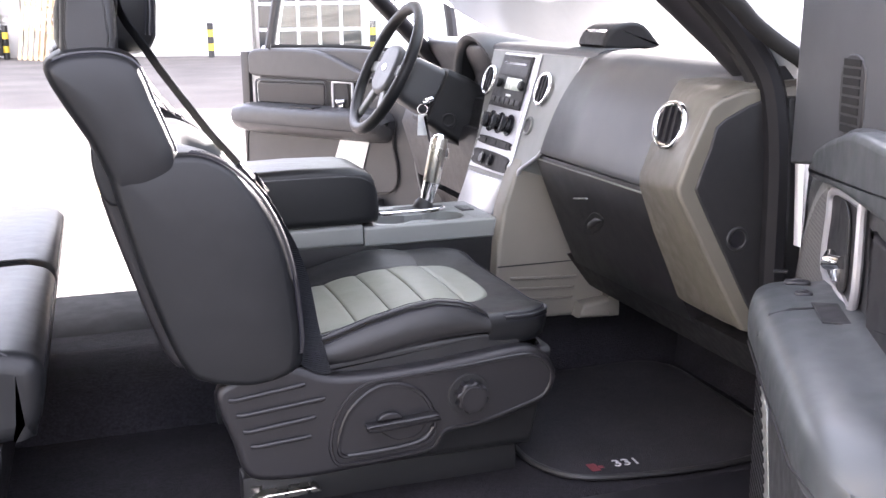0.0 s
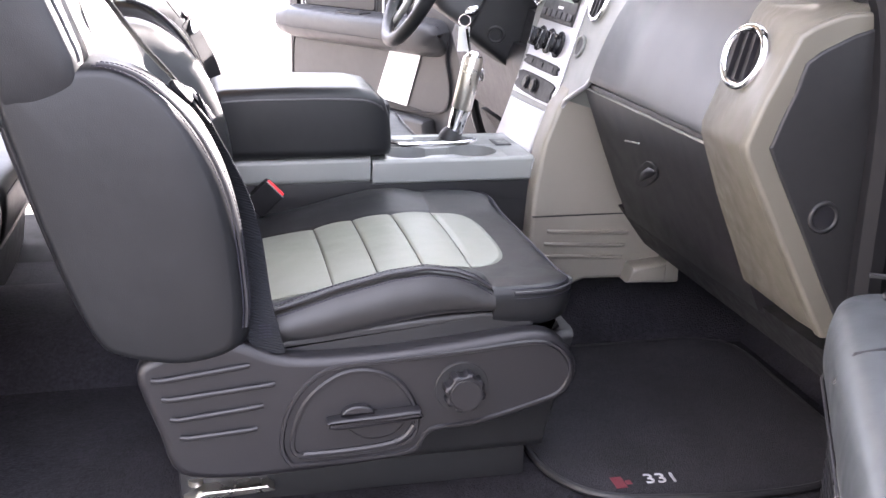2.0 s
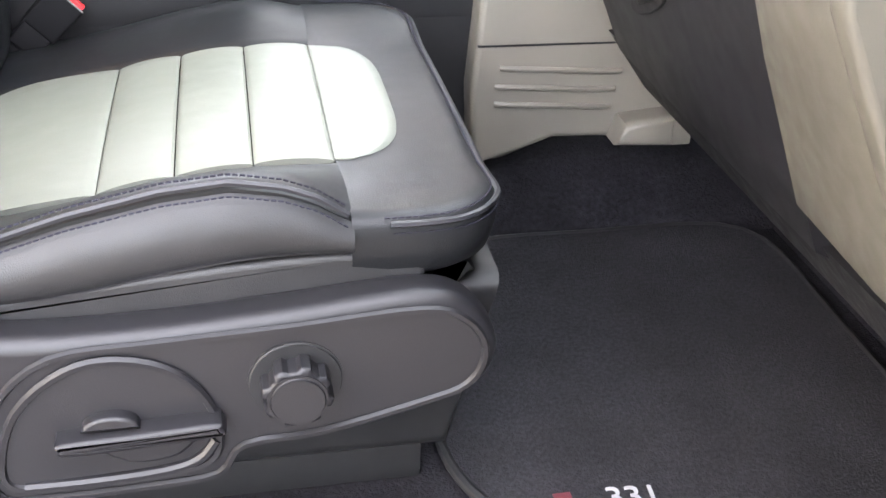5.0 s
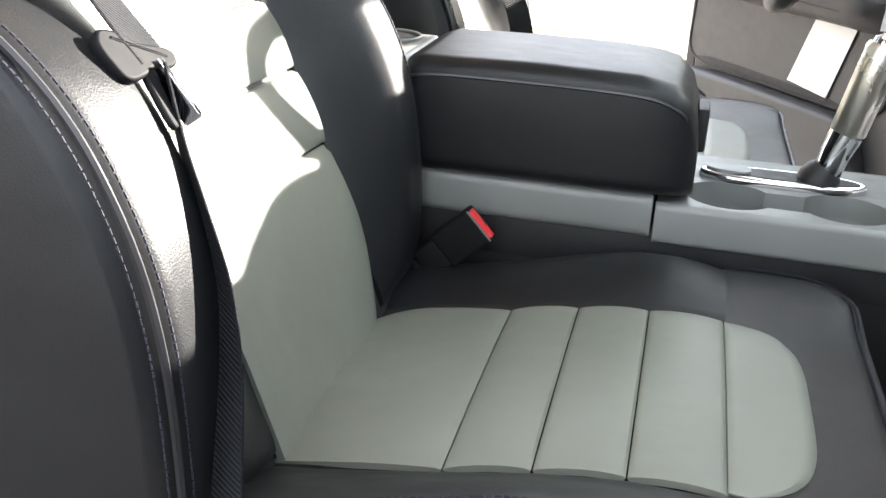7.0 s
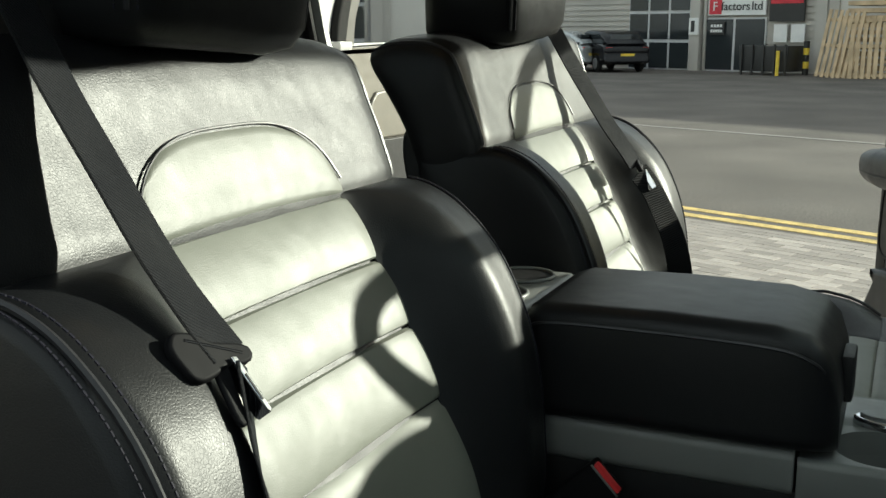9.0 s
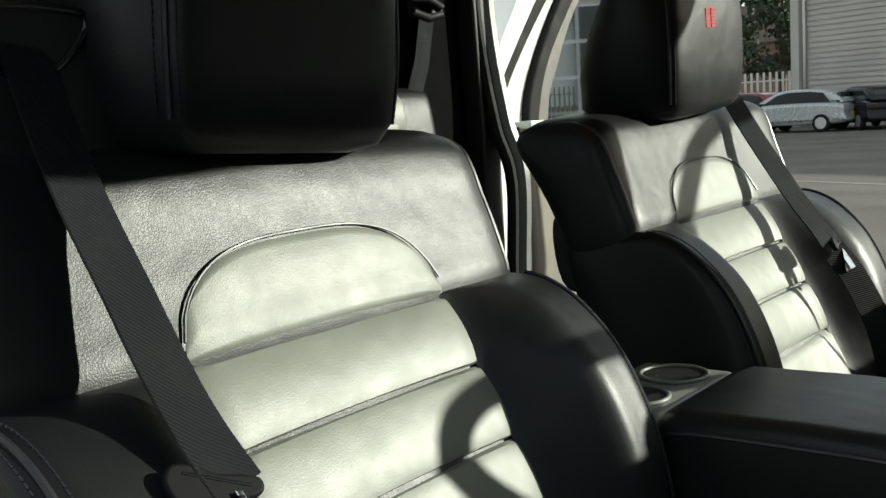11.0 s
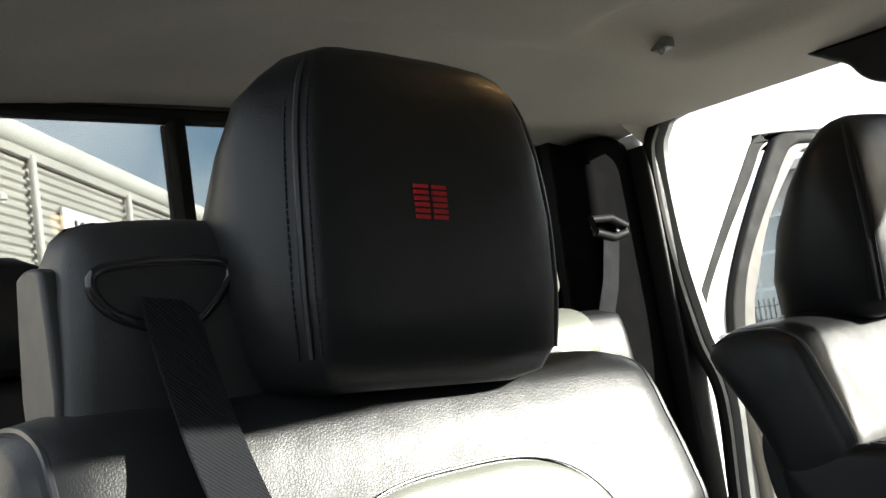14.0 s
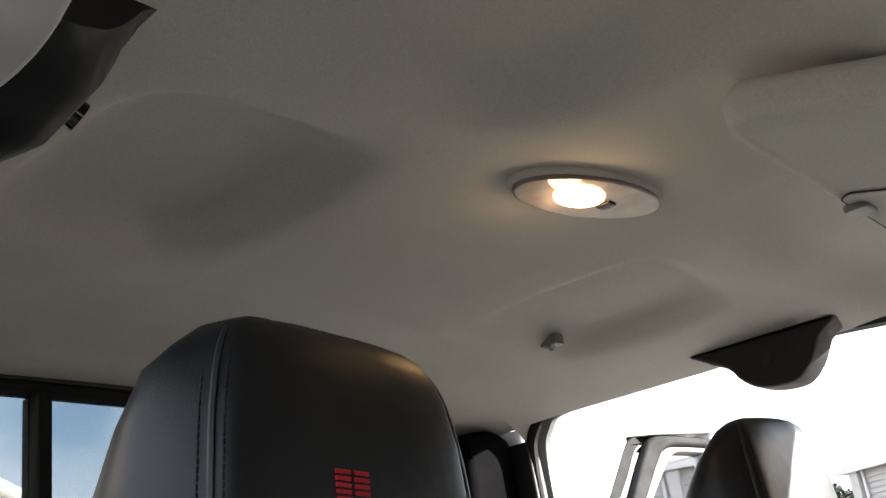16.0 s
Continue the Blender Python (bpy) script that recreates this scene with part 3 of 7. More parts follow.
def seat(name, yc, s, label):
    """A front seat about the line y = yc; s: +1 where its outer side faces +y, else -1."""
    t = thing(name, (0.6, yc, FLOOR_Z), label, "car seat", "front seats")

    def at(x, o, z):
        return (x, yc + s * o, z)

    def prism(poly, o0, o1, r=0.012, steps=4):
        return rprism(poly, min(yc + s * o0, yc + s * o1), max(yc + s * o0, yc + s * o1), "y", r, steps)

    # --- base with its side shell
    part("seat_frame", prism([(0.42, 0.72), (0.86, 0.72), (0.90, 0.90), (0.40, 0.91)], -0.25, 0.25, 0.02), BLACK, t)
    for o in (-0.20, 0.20):
        part("rail", box(0.34, 0.84, yc + o - 0.025, yc + o + 0.025, FLOOR_Z, 0.725, 0.006), BLACK, t)
    shell = smooth_loop([(0.299, 0.905), (0.335, 0.932), (0.38, 0.951), (0.43, 0.938), (0.49, 0.914), (0.60, 0.911), (0.72, 0.919), (0.82, 0.927), (0.862, 0.912), (0.886, 0.872), (0.872, 0.832), (0.83, 0.812), (0.76, 0.794), (0.682, 0.786), (0.662, 0.762), (0.62, 0.752), (0.52, 0.746), (0.42, 0.744), (0.345, 0.758), (0.322, 0.82)], 4)
    base = part("side_shell", prism(shell, 0.262, 0.302, 0.012), PLASTIC, t, "dark plastic outer shell of the seat base")
    part("side_shell", prism([(0.34, 0.78), (0.33, 0.90), (0.40, 0.93), (0.86, 0.91), (0.87, 0.80)], -0.29, -0.262, 0.01), PLASTIC, t)
    for (x0, z0), (x1, z1) in (((0.318, 0.897), (0.439, 0.909)), ((0.329, 0.870), (0.471, 0.881)), ((0.338, 0.841), (0.455, 0.851)), ((0.349, 0.814), (0.446, 0.819))):
        part("rib", tube([at(x0, 0.303, z0), at(x0 + 0.01, 0.3065, z0), at(x1 - 0.01, 0.3065, z1), at(x1, 0.303, z1)], 0.0035, 8), PLASTIC, base)
    part("foot_bracket", join(rprism([(0.345, 0.665), (0.345, 0.685), (0.375, 0.700), (0.46, 0.702), (0.47, 0.692), (0.40, 0.688), (0.38, 0.665)], yc + s * 0.225 - 0.025, yc + s * 0.225 + 0.025, "y", 0.003), disc((0.362, yc + s * 0.225, 0.700), (0, 0, 1), 0.010, 0.008, 12)), BRUSHED, t, "bare metal seat rail foot")
    # raised field round knob and lever recess
    field = smooth_loop([(0.478, 0.80), (0.495, 0.855), (0.54, 0.895), (0.62, 0.902), (0.72, 0.907), (0.82, 0.914), (0.856, 0.902), (0.874, 0.872), (0.862, 0.838), (0.82, 0.822), (0.74, 0.802), (0.678, 0.796), (0.655, 0.768), (0.60, 0.762), (0.52, 0.760), (0.488, 0.764)], 4)
    part("field_rim", tube([at(p.x, 0.303, p.y) for p in field + field[:1]], 0.0035, 6), PLASTIC, base)
    cut = smooth_loop([(0.492, 0.80), (0.51, 0.85), (0.55, 0.884), (0.59, 0.890), (0.63, 0.874), (0.655, 0.835), (0.655, 0.79), (0.62, 0.775), (0.55, 0.772), (0.50, 0.775)], 4)
    part("lever_recess", prism(cut, 0.298, 0.3045, 0.003), PLASTIC, base, "dark recess behind the recliner lever")
    part("recess_rim", tube([at(p.x, 0.304, p.y) for p in cut + cut[:1]], 0.004, 6), PLASTIC, base)
    lever = smooth_loop([(0.538, 0.823), (0.542, 0.829), (0.60, 0.832), (0.655, 0.835), (0.662, 0.830), (0.660, 0.822), (0.60, 0.818), (0.545, 0.816)], 4)
    lv = part("recliner_lever", prism(lever, 0.300, 0.324, 0.004), PLASTIC, base, "dark plastic recliner lever")
    part("lever_boss", prism([Vector((0.578 + 0.022 * math.cos(a), 0.832 + 0.013 * math.sin(a))) for a in (math.pi * k / 12 for k in range(13))], 0.300, 0.316, 0.003), PLASTIC, lv)
    part("lever_web", prism(smooth_loop([(0.565, 0.816), (0.640, 0.820), (0.632, 0.800), (0.612, 0.792), (0.585, 0.794)], 4), 0.300, 0.309, 0.003), PLASTIC, lv)
    part("recess_lip", tube(smooth_loop([at(0.506, 0.305, 0.775), at(0.56, 0.306, 0.776), at(0.615, 0.306, 0.780), at(0.642, 0.306, 0.789), at(0.656, 0.305, 0.806)], 5, False), 0.0048, 8), PLASTIC, base)
    part("knob_dish", disc(at(0.721, 0.300, 0.855), (0, s, 0), 0.038, 0.005, 40, 0.002), BLACK, base)
    kb = []
    for k in range(48):
        a = 2 * math.pi * k / 48
        rr = 0.0265 + 0.002 * (1 if (k // 3) % 2 else -1)
        kb.append((0.721 + rr * math.cos(a), 0.855 + rr * math.sin(a)))
    kn = part("knob", prism(kb, 0.302, 0.326, 0.004), PLASTIC, base, "fluted dark plastic lumbar knob")
    part("knob_cap", disc(at(0.721, 0.325, 0.855), (0, s, 0), 0.0235, 0.005, 40, 0.003), PLASTIC, kn)

    # --- cushion
    core = smooth_loop([(0.41, 0.90), (0.42, 0.925), (0.60, 0.945), (0.76, 0.955), (0.83, 0.955), (0.846, 0.945), (0.85, 0.92), (0.845, 0.90)], 3)
    # near-black core stands for the shade in the gap under the cushion
    part("cushion_core", prism(core, -0.250, 0.250, 0.02), RUBBER, t)

    def insert_z(x, o):
        return lin(x, CUSH_Z) + 0.004 * (1 - (o / 0.145) ** 2)
    seams = [0.425, 0.567, 0.633, 0.70, 0.77]
    for a, b in zip(seams, seams[1:]):
        def f(u, v, a=a, b=b):
            x = a + (b - a) * u
            cut = 0.045 * max(0.0, 1 - (x - 0.425) / 0.06) ** 2
            o = -0.147 + (cut if s > 0 else 0) + (0.294 - cut) * v
            return at(x, o if s > 0 else -o, insert_z(x, o) + 0.0042 * math.sin(math.pi * min(1, max(0, u))) ** 0.6)
        part("cushion_pleat", skin(f, 24, 26, 0.0016, 0.045), GREY_LEATHER, t, "grey leather pleat of the seat cushion")

    def fr(u, v):
        o = -0.145 + 0.29 * v
        x = 0.77 + (0.066 * (1 - abs(o / 0.147) ** 4.5) ** 0.55 + 0.001) * u
        return at(x, o if s > 0 else -o, insert_z(x, o) + 0.0028)
    part("cushion_nose_insert", skin(fr, 12, 30, 0.0032, 0.09), GREY_LEATHER, t, "grey leather front field of the seat cushion")

    def plan(d, k=1.0):
        """The front section's outline seen from above, drawn in by d and shrunk by k about its middle."""
        out = []
        w_, x1, r_ = 0.272 - d, 0.899 - d, 0.062
        for i_ in range(9):
            a = math.pi / 2 * i_ / 8
            out.append((x1 - r_ + r_ * math.cos(a), w_ - r_ + r_ * math.sin(a)))
        out += [(0.83, w_ + 0.001), (0.80, w_ + 0.001), (0.7705, w_)]
        half = out[::-1]
        cent = [(0.7705, w_ * f) for f in (0.75, 0.5, 0.25, 0.0)]
        pts = [(x1 + 0.002 * (1 - f * f), (w_ - r_) * f) for f in (0.0, 0.25, 0.5, 0.75)] + out + cent
        pts += [(x, -y) for x, y in pts[-2:0:-1]]
        return [(0.82 + (x - 0.82) * k, y * k) for x, y in pts]

    def crown(o):
        return 0.969 + 0.012 * sm(0.14, 0.25, abs(o))
    rings = []
    for d, low in ((0.030, 0.062), (0.012, 0.060), (0.005, 0.052), (0.0015, 0.035), (0.0, 0.020), (0.001, 0.010), (0.004, 0.004), (0.009, 0.0008), (0.016, 0.0)):
        rings.append([at(x, o if s > 0 else -o, crown(o) - low) for x, o in plan(d)])
    for k in (0.85, 0.65, 0.4, 0.15):
        rings.append([at(x, o if s > 0 else -o, crown(o)) for x, o in plan(0.016, k)])
    part("cushion_front", loft(rings), LEATHER, t, "black leather front section of the seat cushion", angle=75)
    rim = [at(x, o, crown(o) - 0.007) for x, o in plan(0.0005) if x > 0.772]
    k0 = max(range(len(rim)), key=lambda n_: (Vector(rim[n_]) - Vector(rim[n_ - 1])).length)
    rim = rim[k0:] + rim[:k0]
    part("piping", tube(rim, 0.0028, 6), PIPING, t)
    part("stitching", join(stitches([Vector(p) + Vector((0.001, 0, -0.008)) for p in rim]), stitches([Vector(p) + Vector((-0.006, 0, 0.0062)) for p in rim])), THREAD, t)
    for q in (-1, 1):
        def bol(u, v, q=q):
            # dark bolster beside the pleats
            x = 0.425 + 0.3465 * u
            k = v
            o = 0.146 + 0.118 * k
            z0 = lin(x, CUSH_Z) - 0.002
            z1 = lin(x, PIP_Z if q > 0 else PIP_IN)
            z = z0 + (z1 - z0) * (sm(0, 1, k) * 0.65 + 0.35 * k) + 0.006 * math.sin(math.pi * k)
            o *= q
            return at(x, o if s * q > 0 else o, z)
        f2 = (lambda u, v, b=bol: b(u, v)) if s * q > 0 else (lambda u, v, b=bol: b(u, 1 - v))
        part("cushion_bolster", skin(f2, 30, 14, 0.004, 0.05, (1, 0, 1, 1)), LEATHER, t, "black leather side bolster of the cushion")

        def side(u, v, q=q):
            x = 0.43 + 0.342 * u
            z1, z0 = lin(x, PIP_Z if q > 0 else PIP_IN) - 0.002, (0.922 if q > 0 else 0.905) + 0.026 * sm(0.50, 0.72, x)
            z = z0 + (z1 - z0) * v
            return at(x, q * (0.262 + 0.016 * math.sin(math.pi * min(1, 0.15 + 0.85 * v))), z)
        f3 = (lambda u, v, b=side: b(u, v)) if s * q < 0 else (lambda u, v, b=side: b(u, 1 - v))
        part("cushion_side", skin(f3, 26, 10, 0.004, 0.05, (1, 0, 1, 1)), LEATHER_SIDE, t, "black leather side panel of the cushion")

        low = [at(x, q * 0.2695, 0.9265 + 0.026 * sm(0.50, 0.72, x)) for x in [0.45 + 0.0105 * i for i in range(31)]]
        part("piping", tube(low, 0.0018, 6), PIPING, t)
        part("stitching", stitches(low, off=(0, q * s * 0.0035, 0.0045)), THREAD, t)
        pl = [at(x, q * 0.266, lin(x, PIP_Z if q > 0 else PIP_IN) + 0.002) for x in [0.44 + 0.0082 * i for i in range(41)]]
        if q > 0:
            part("piping", tube(pl, 0.0028, 6), PIPING, t)
            part("stitching", join(stitches(pl, off=(0, q * s * 0.009, -0.007)), stitches(pl, off=(0, -q * s * 0.010, 0.002))), THREAD, t, "dark stitching along the cushion seam")
    part("cushion_skirt", prism(smooth_loop([(0.43, 0.900), (0.45, 0.920), (0.62, 0.940), (0.76, 0.948), (0.825, 0.938), (0.82, 0.912), (0.75, 0.900)], 3), -0.268, 0.2685, 0.006), LEATHER_SIDE, t)

    # --- backrest
    mid = [(lin(z, BACK_X) - 0.007, z) for z in (0.92, 0.98, 1.04, 1.10, 1.164, 1.226, 1.29)]
    core = mid + [(0.17, 1.29), (0.165, 1.256), (0.205, 1.124), (0.265, 0.944), (0.30, 0.92)]
    part("back_core", prism([Vector(p) for p in core], -0.24, 0.24, 0.02), LEATHER_SIDE, t)
    side_p = smooth_loop([(0.283, 1.294), (0.315, 1.286), (0.345, 1.268), (0.378, 1.238), (0.402, 1.202), (0.424, 1.15), (0.437, 1.093), (0.443, 1.03), (0.444, 0.975), (0.43, 0.93), (0.36, 0.915), (0.285, 0.93), (0.255, 0.955), (0.225, 1.03), (0.198, 1.124), (0.180, 1.20), (0.168, 1.255), (0.174, 1.284), (0.23, 1.291)], 4)
    for q in (-1, 1):
        bp = []
        rings = []
        for k in range(21):
            a = k / 20
            o = 0.140 + (0.172 if q > 0 else 0.132) * a
            d = 0.008 * sm(0.86, 1.0, a) ** 2
            loop = inset(side_p, d)
            # the inner edge leans back to the insert
            ring_ = []
            for p in loop:
                x = p.x
                lim_ = lin(p.y, BACK_X) - 0.004
                if x > lim_:
                    x = lim_ + (x - lim_) * sm(-0.06, 0.55, a)
                if p.x > 0.33:
                    x -= 0.012 * sm(0.86, 1.0, a) * sm(0.33, 0.39, p.x)
                ring_.append(at(x, q * o, p.y))
            rings.append(ring_)
        last = rings[-1]
        cx_, cz_ = sum(p[0] for p in last) / len(last), sum(p[2] for p in last) / len(last)
        for f_, up_ in ((0.96, 0.0012), (0.85, 0.003), (0.68, 0.005), (0.45, 0.006), (0.2, 0.0065)):
            rings.append([(cx_ + (p[0] - cx_) * f_, p[1] + s * q * up_, cz_ + (p[2] - cz_) * f_) for p in last])
        part("back_bolster", loft(rings), LEATHER, t, "black leather side bolster of the backrest", angle=60)
        edge = [at(p.x - 0.001 - 0.004 * sm(0.33, 0.39, p.x), q * 0.262 + (0.040 if q > 0 else 0), p.y) for p in side_p[:34]]
        part("piping", tube(edge, 0.0028, 6), PIPING, t)
        part("stitching", join(stitches([Vector(e) + Vector((-0.0045, q * s * 0.0068, 0)) for e in edge]), stitches([Vector(e) + Vector((0.0045, -q * s * 0.007, 0.002)) for e in edge])), THREAD, t, "dark twin stitching along the bolster")
    zs = [0.922, 1.10, 1.170, 1.232, 1.292]
    for a, b in zip(zs, zs[1:]):
        def g(u, v, a=a, b=b):
            z = a + (b - a) * u
            cut = 0.050 * max(0.0, 1 - (z - 0.922) / 0.13) ** 2
            o = -0.146 + (cut if s < 0 else 0) + (0.292 - cut) * v
            x = lin(z, BACK_X) - 0.006 * (1 - (o / 0.146) ** 2) + 0.005 * math.sin(math.pi * u) ** 0.6
            return at(x, -o if s > 0 else o, z)
        part("back_pleat", skin(g, 22, 26, 0.003, 0.05), GREY_LEATHER, t, "grey leather pleat of the backrest")
    top_p = smooth_loop([(0.268, 1.297), (0.260, 1.325), (0.251, 1.35), (0.240, 1.378), (0.231, 1.404), (0.217, 1.427), (0.185, 1.440), (0.14, 1.441), (0.110, 1.434), (0.092, 1.420), (0.096, 1.398), (0.114, 1.366), (0.143, 1.315), (0.168, 1.255), (0.182, 1.238), (0.22, 1.235), (0.264, 1.262)], 4)
    rings = []
    for k in range(25):
        a = -1 + 2 * k / 24
        w_ = math.copysign(abs(a) ** 0.72, a)
        o = (0.312 if w_ > 0 else 0.268) * w_
        d = 0.009 * max(0, (abs(a) - 0.84) / 0.16) ** 2.4
        loop = inset(top_p, min(d, 0.05))
        rings.append([at(p.x - 0.006 * (1 - w_ * w_) * sm(1.28, 1.34, p.y), o, p.y + (0.006 + 0.006 * w_ - 0.008 * abs(w_) ** 8) * sm(1.34, 1.43, p.y)) for p in loop])
    for end_, out_ in ((0, -1), (-1, 1)):
        # the padded side faces
        rim_ = rings[end_]
        mx_, mz_ = sum(p[0] for p in rim_) / len(rim_), sum(p[2] for p in rim_) / len(rim_)
        dome = [[(mx_ + (p[0] - mx_) * f_, p[1] + s * out_ * up_, mz_ + (p[2] - mz_) * f_) for p in rim_] for f_, up_ in ((0.96, 0.0016), (0.86, 0.0042), (0.68, 0.0068), (0.45, 0.0082), (0.2, 0.0088))]
        rings = rings + dome if out_ > 0 else dome[::-1] + rings
    part("shoulder_panel", loft(rings), LEATHER, t, "black grained leather shoulder of the backrest", angle=60)

    def arch(u, v):
        o = -0.144 + 0.288 * v
        h = 0.074 * (max(0.0, 1 - abs(o / 0.146) ** 3.2)) ** 0.55
        z = 1.294 + h * u
        x = lin(z, [(1.29, 0.2755), (1.31, 0.2690), (1.325, 0.2624), (1.35, 0.2532), (1.38, 0.2403)]) - 0.006 * (1 - (o / 0.268) ** 2) + 0.0015 * math.sin(math.pi * u) ** 0.8
        return at(x, -o if s > 0 else o, z)
    part("arch_insert", skin(arch, 16, 34, 0.0022, 0.05), GREY_LEATHER, t, "grey leather arched field below the shoulder")
    ap = [Vector(arch(1, i / 40)) for i in range(41)]
    part("arch_seam", tube([p + Vector((0.0005, 0, 0.001)) for p in ap], 0.0012, 6), PIPING, t)
    for q in (-1, 1):
        pe = [at(p.x - 0.0005, q * 0.277 + 0.021, p.y + (0.006 + 0.006 * q - 0.006) * sm(1.34, 1.43, p.y)) for p in inset(top_p, 0.0035)[:34]]
        part("piping", tube(pe, 0.0027, 6), PIPING, t)
        part("stitching", stitches([Vector(e) + Vector((-0.005, q * s * 0.0055, -0.003)) for e in pe]), THREAD, t)
    part("side_filler", prism(smooth_loop([(0.165, 1.215), (0.145, 1.27), (0.150, 1.315), (0.185, 1.32), (0.215, 1.30), (0.225, 1.26), (0.23, 1.22)], 4), -0.262, 0.262, 0.006), LEATHER, t)
    part("back_cover", prism(smooth_loop([(0.27, 0.95), (0.215, 1.10), (0.18, 1.25), (0.15, 1.24), (0.185, 1.10), (0.235, 0.95)], 4), -0.23, 0.23, 0.01), PLASTIC, t)

    # --- headrest
    rows = []
    for z, wf, xf, xb in ((1.431, 0.085, 0.235, 0.122), (1.438, 0.105, 0.252, 0.106), (1.455, 0.114, 0.260, 0.101), (1.50, 0.118, 0.264, 0.104), (1.56, 0.118, 0.265, 0.122), (1.61, 0.114, 0.262, 0.146), (1.645, 0.107, 0.258, 0.168), (1.664, 0.099, 0.254, 0.184), (1.678, 0.088, 0.248, 0.196), (1.686, 0.074, 0.241, 0.206), (1.6905, 0.055, 0.233, 0.213), (1.692, 0.03, 0.228, 0.218)):
        dp = xf - xb
        bul = (0.034 if 1.455 < z < 1.66 else 0.024) * min(1.0, dp / 0.07)
        f1, f2, b1, b2 = min(0.014, dp * 0.14), min(0.04, dp * 0.36), min(0.025, dp * 0.26), min(0.004, dp * 0.05)
        half = [(xf, 0), (xf, wf * 0.6), (xf - 0.004, wf * 0.93), (xf - f1, wf + 0.004), (xf - f2, wf + bul * 0.75), (xf - dp * 0.55, wf + bul), (xb + b1, wf + bul * 0.7), (xb + b2, wf * 0.85), (xb, 0)]
        loop = half + [(x, -y) for x, y in half[-2:0:-1]]
        rows.append([at(p.x, p.y, z) for p in smooth_loop(loop, 3)])

    def leant(bm):
        """The headrest stands a little askew, its outer side higher."""
        return moved(bm, Matrix.Translation((0.2, yc, 1.56)) @ pose(0, 0, 0, 3.5 * s, 0, 0) @ Matrix.Translation((-0.2, -yc, -1.56)))
    rest = part("headrest", leant(loft(rows)), LEATHER, t, "padded black leather headrest", angle=70)
    for q in (-1, 1):
        sl = [at(xf - 0.0125, q * (wf + 0.0050), z) for z, wf, xf in ((1.455, 0.114, 0.260), (1.50, 0.118, 0.264), (1.56, 0.118, 0.265), (1.61, 0.114, 0.262), (1.645, 0.107, 0.258), (1.664, 0.099, 0.254), (1.678, 0.088, 0.248))]
        sl = smooth_loop(sl, 6, False)
        part("headrest_seam", leant(tube(sl, 0.0025, 6)), PIPING, rest)
        part("headrest_stitching", leant(join(stitches([p + Vector((-0.007, q * s * 0.005, 0)) for p in sl]), stitches([p + Vector((0.005, -q * s * 0.006, 0)) for p in sl]))), THREAD, rest)
    for k in range(6):
        z = 1.577 - 0.0046 * k
        part("embroidered_bar", leant(box(0.2645, 0.2660, yc - 0.030, yc - 0.0165, z - 0.0014, z + 0.0014)), REDLOGO, rest, "red embroidered bar")
        part("embroidered_bar", leant(box(0.2645, 0.2660, yc - 0.0125, yc + 0.001, z - 0.0014, z + 0.0014)), REDLOGO, rest, "red embroidered bar")
    for o in (-0.06, 0.06):
        part("post", tube([at(0.17, o, 1.42), at(0.175, o, 1.46)], 0.007, 10), CHROME, t)

    # --- belt tower on the outer shoulder
    tw = []
    for z, w_, x0, x1 in ((1.40, 0.088, 0.112, 0.19), (1.46, 0.086, 0.116, 0.195), (1.52, 0.082, 0.121, 0.195), (1.548, 0.078, 0.125, 0.190), (1.564, 0.071, 0.129, 0.182), (1.573, 0.060, 0.134, 0.172), (1.576, 0.045, 0.140, 0.164)):
        oc = 0.185
        r_ = 0.02
        loop = [(x1, oc - w_ + r_), (x1, oc + w_ - r_), (x1 - r_, oc + w_), (x0 + r_, oc + w_), (x0, oc + w_ - r_), (x0, oc - w_ + r_), (x0 + r_, oc - w_), (x1 - r_, oc - w_)]
        tw.append([at(p.x, p.y, z) for p in smooth_loop([Vector(p) for p in loop], 3)])
    tower = part("belt_tower", loft(tw), LEATHER_SIDE, t, "black seat-mounted belt tower beside the headrest", angle=60)
    bz = smooth_loop([(0.160, 1.540), (0.20, 1.542), (0.243, 1.538), (0.250, 1.525), (0.236, 1.508), (0.205, 1.497), (0.180, 1.499), (0.155, 1.522), (0.150, 1.535)], 4)
    part("bezel", tube([at(0.1965, p.x, p.y) for p in bz + bz[:1]], 0.0040, 10), GLOSSBLACK, tower)
    pl = rprism([(yc + s * p.x, p.y) for p in inset(bz, 0.002)], 0.1935, 0.1985, "x", 0.002)
    part("bezel_plate", pl, BLACK, tower, "black belt guide plate")
    part("tower_panel", prism([Vector(p) for p in smooth_loop([(0.124, 1.435), (0.130, 1.53), (0.138, 1.545), (0.165, 1.545), (0.178, 1.53), (0.180, 1.435)], 3)], 0.262, 0.275, 0.004), LEATHER_SIDE, tower)
    return t


seat("car_seat", -0.42, -1, "black and grey leather front seat with pleated centre and red-marked headrest")
DSEAT = seat("car_seat", 0.41, 1, "black and grey leather front seat behind the steering wheel")
DSEAT.location.x -= 0.022

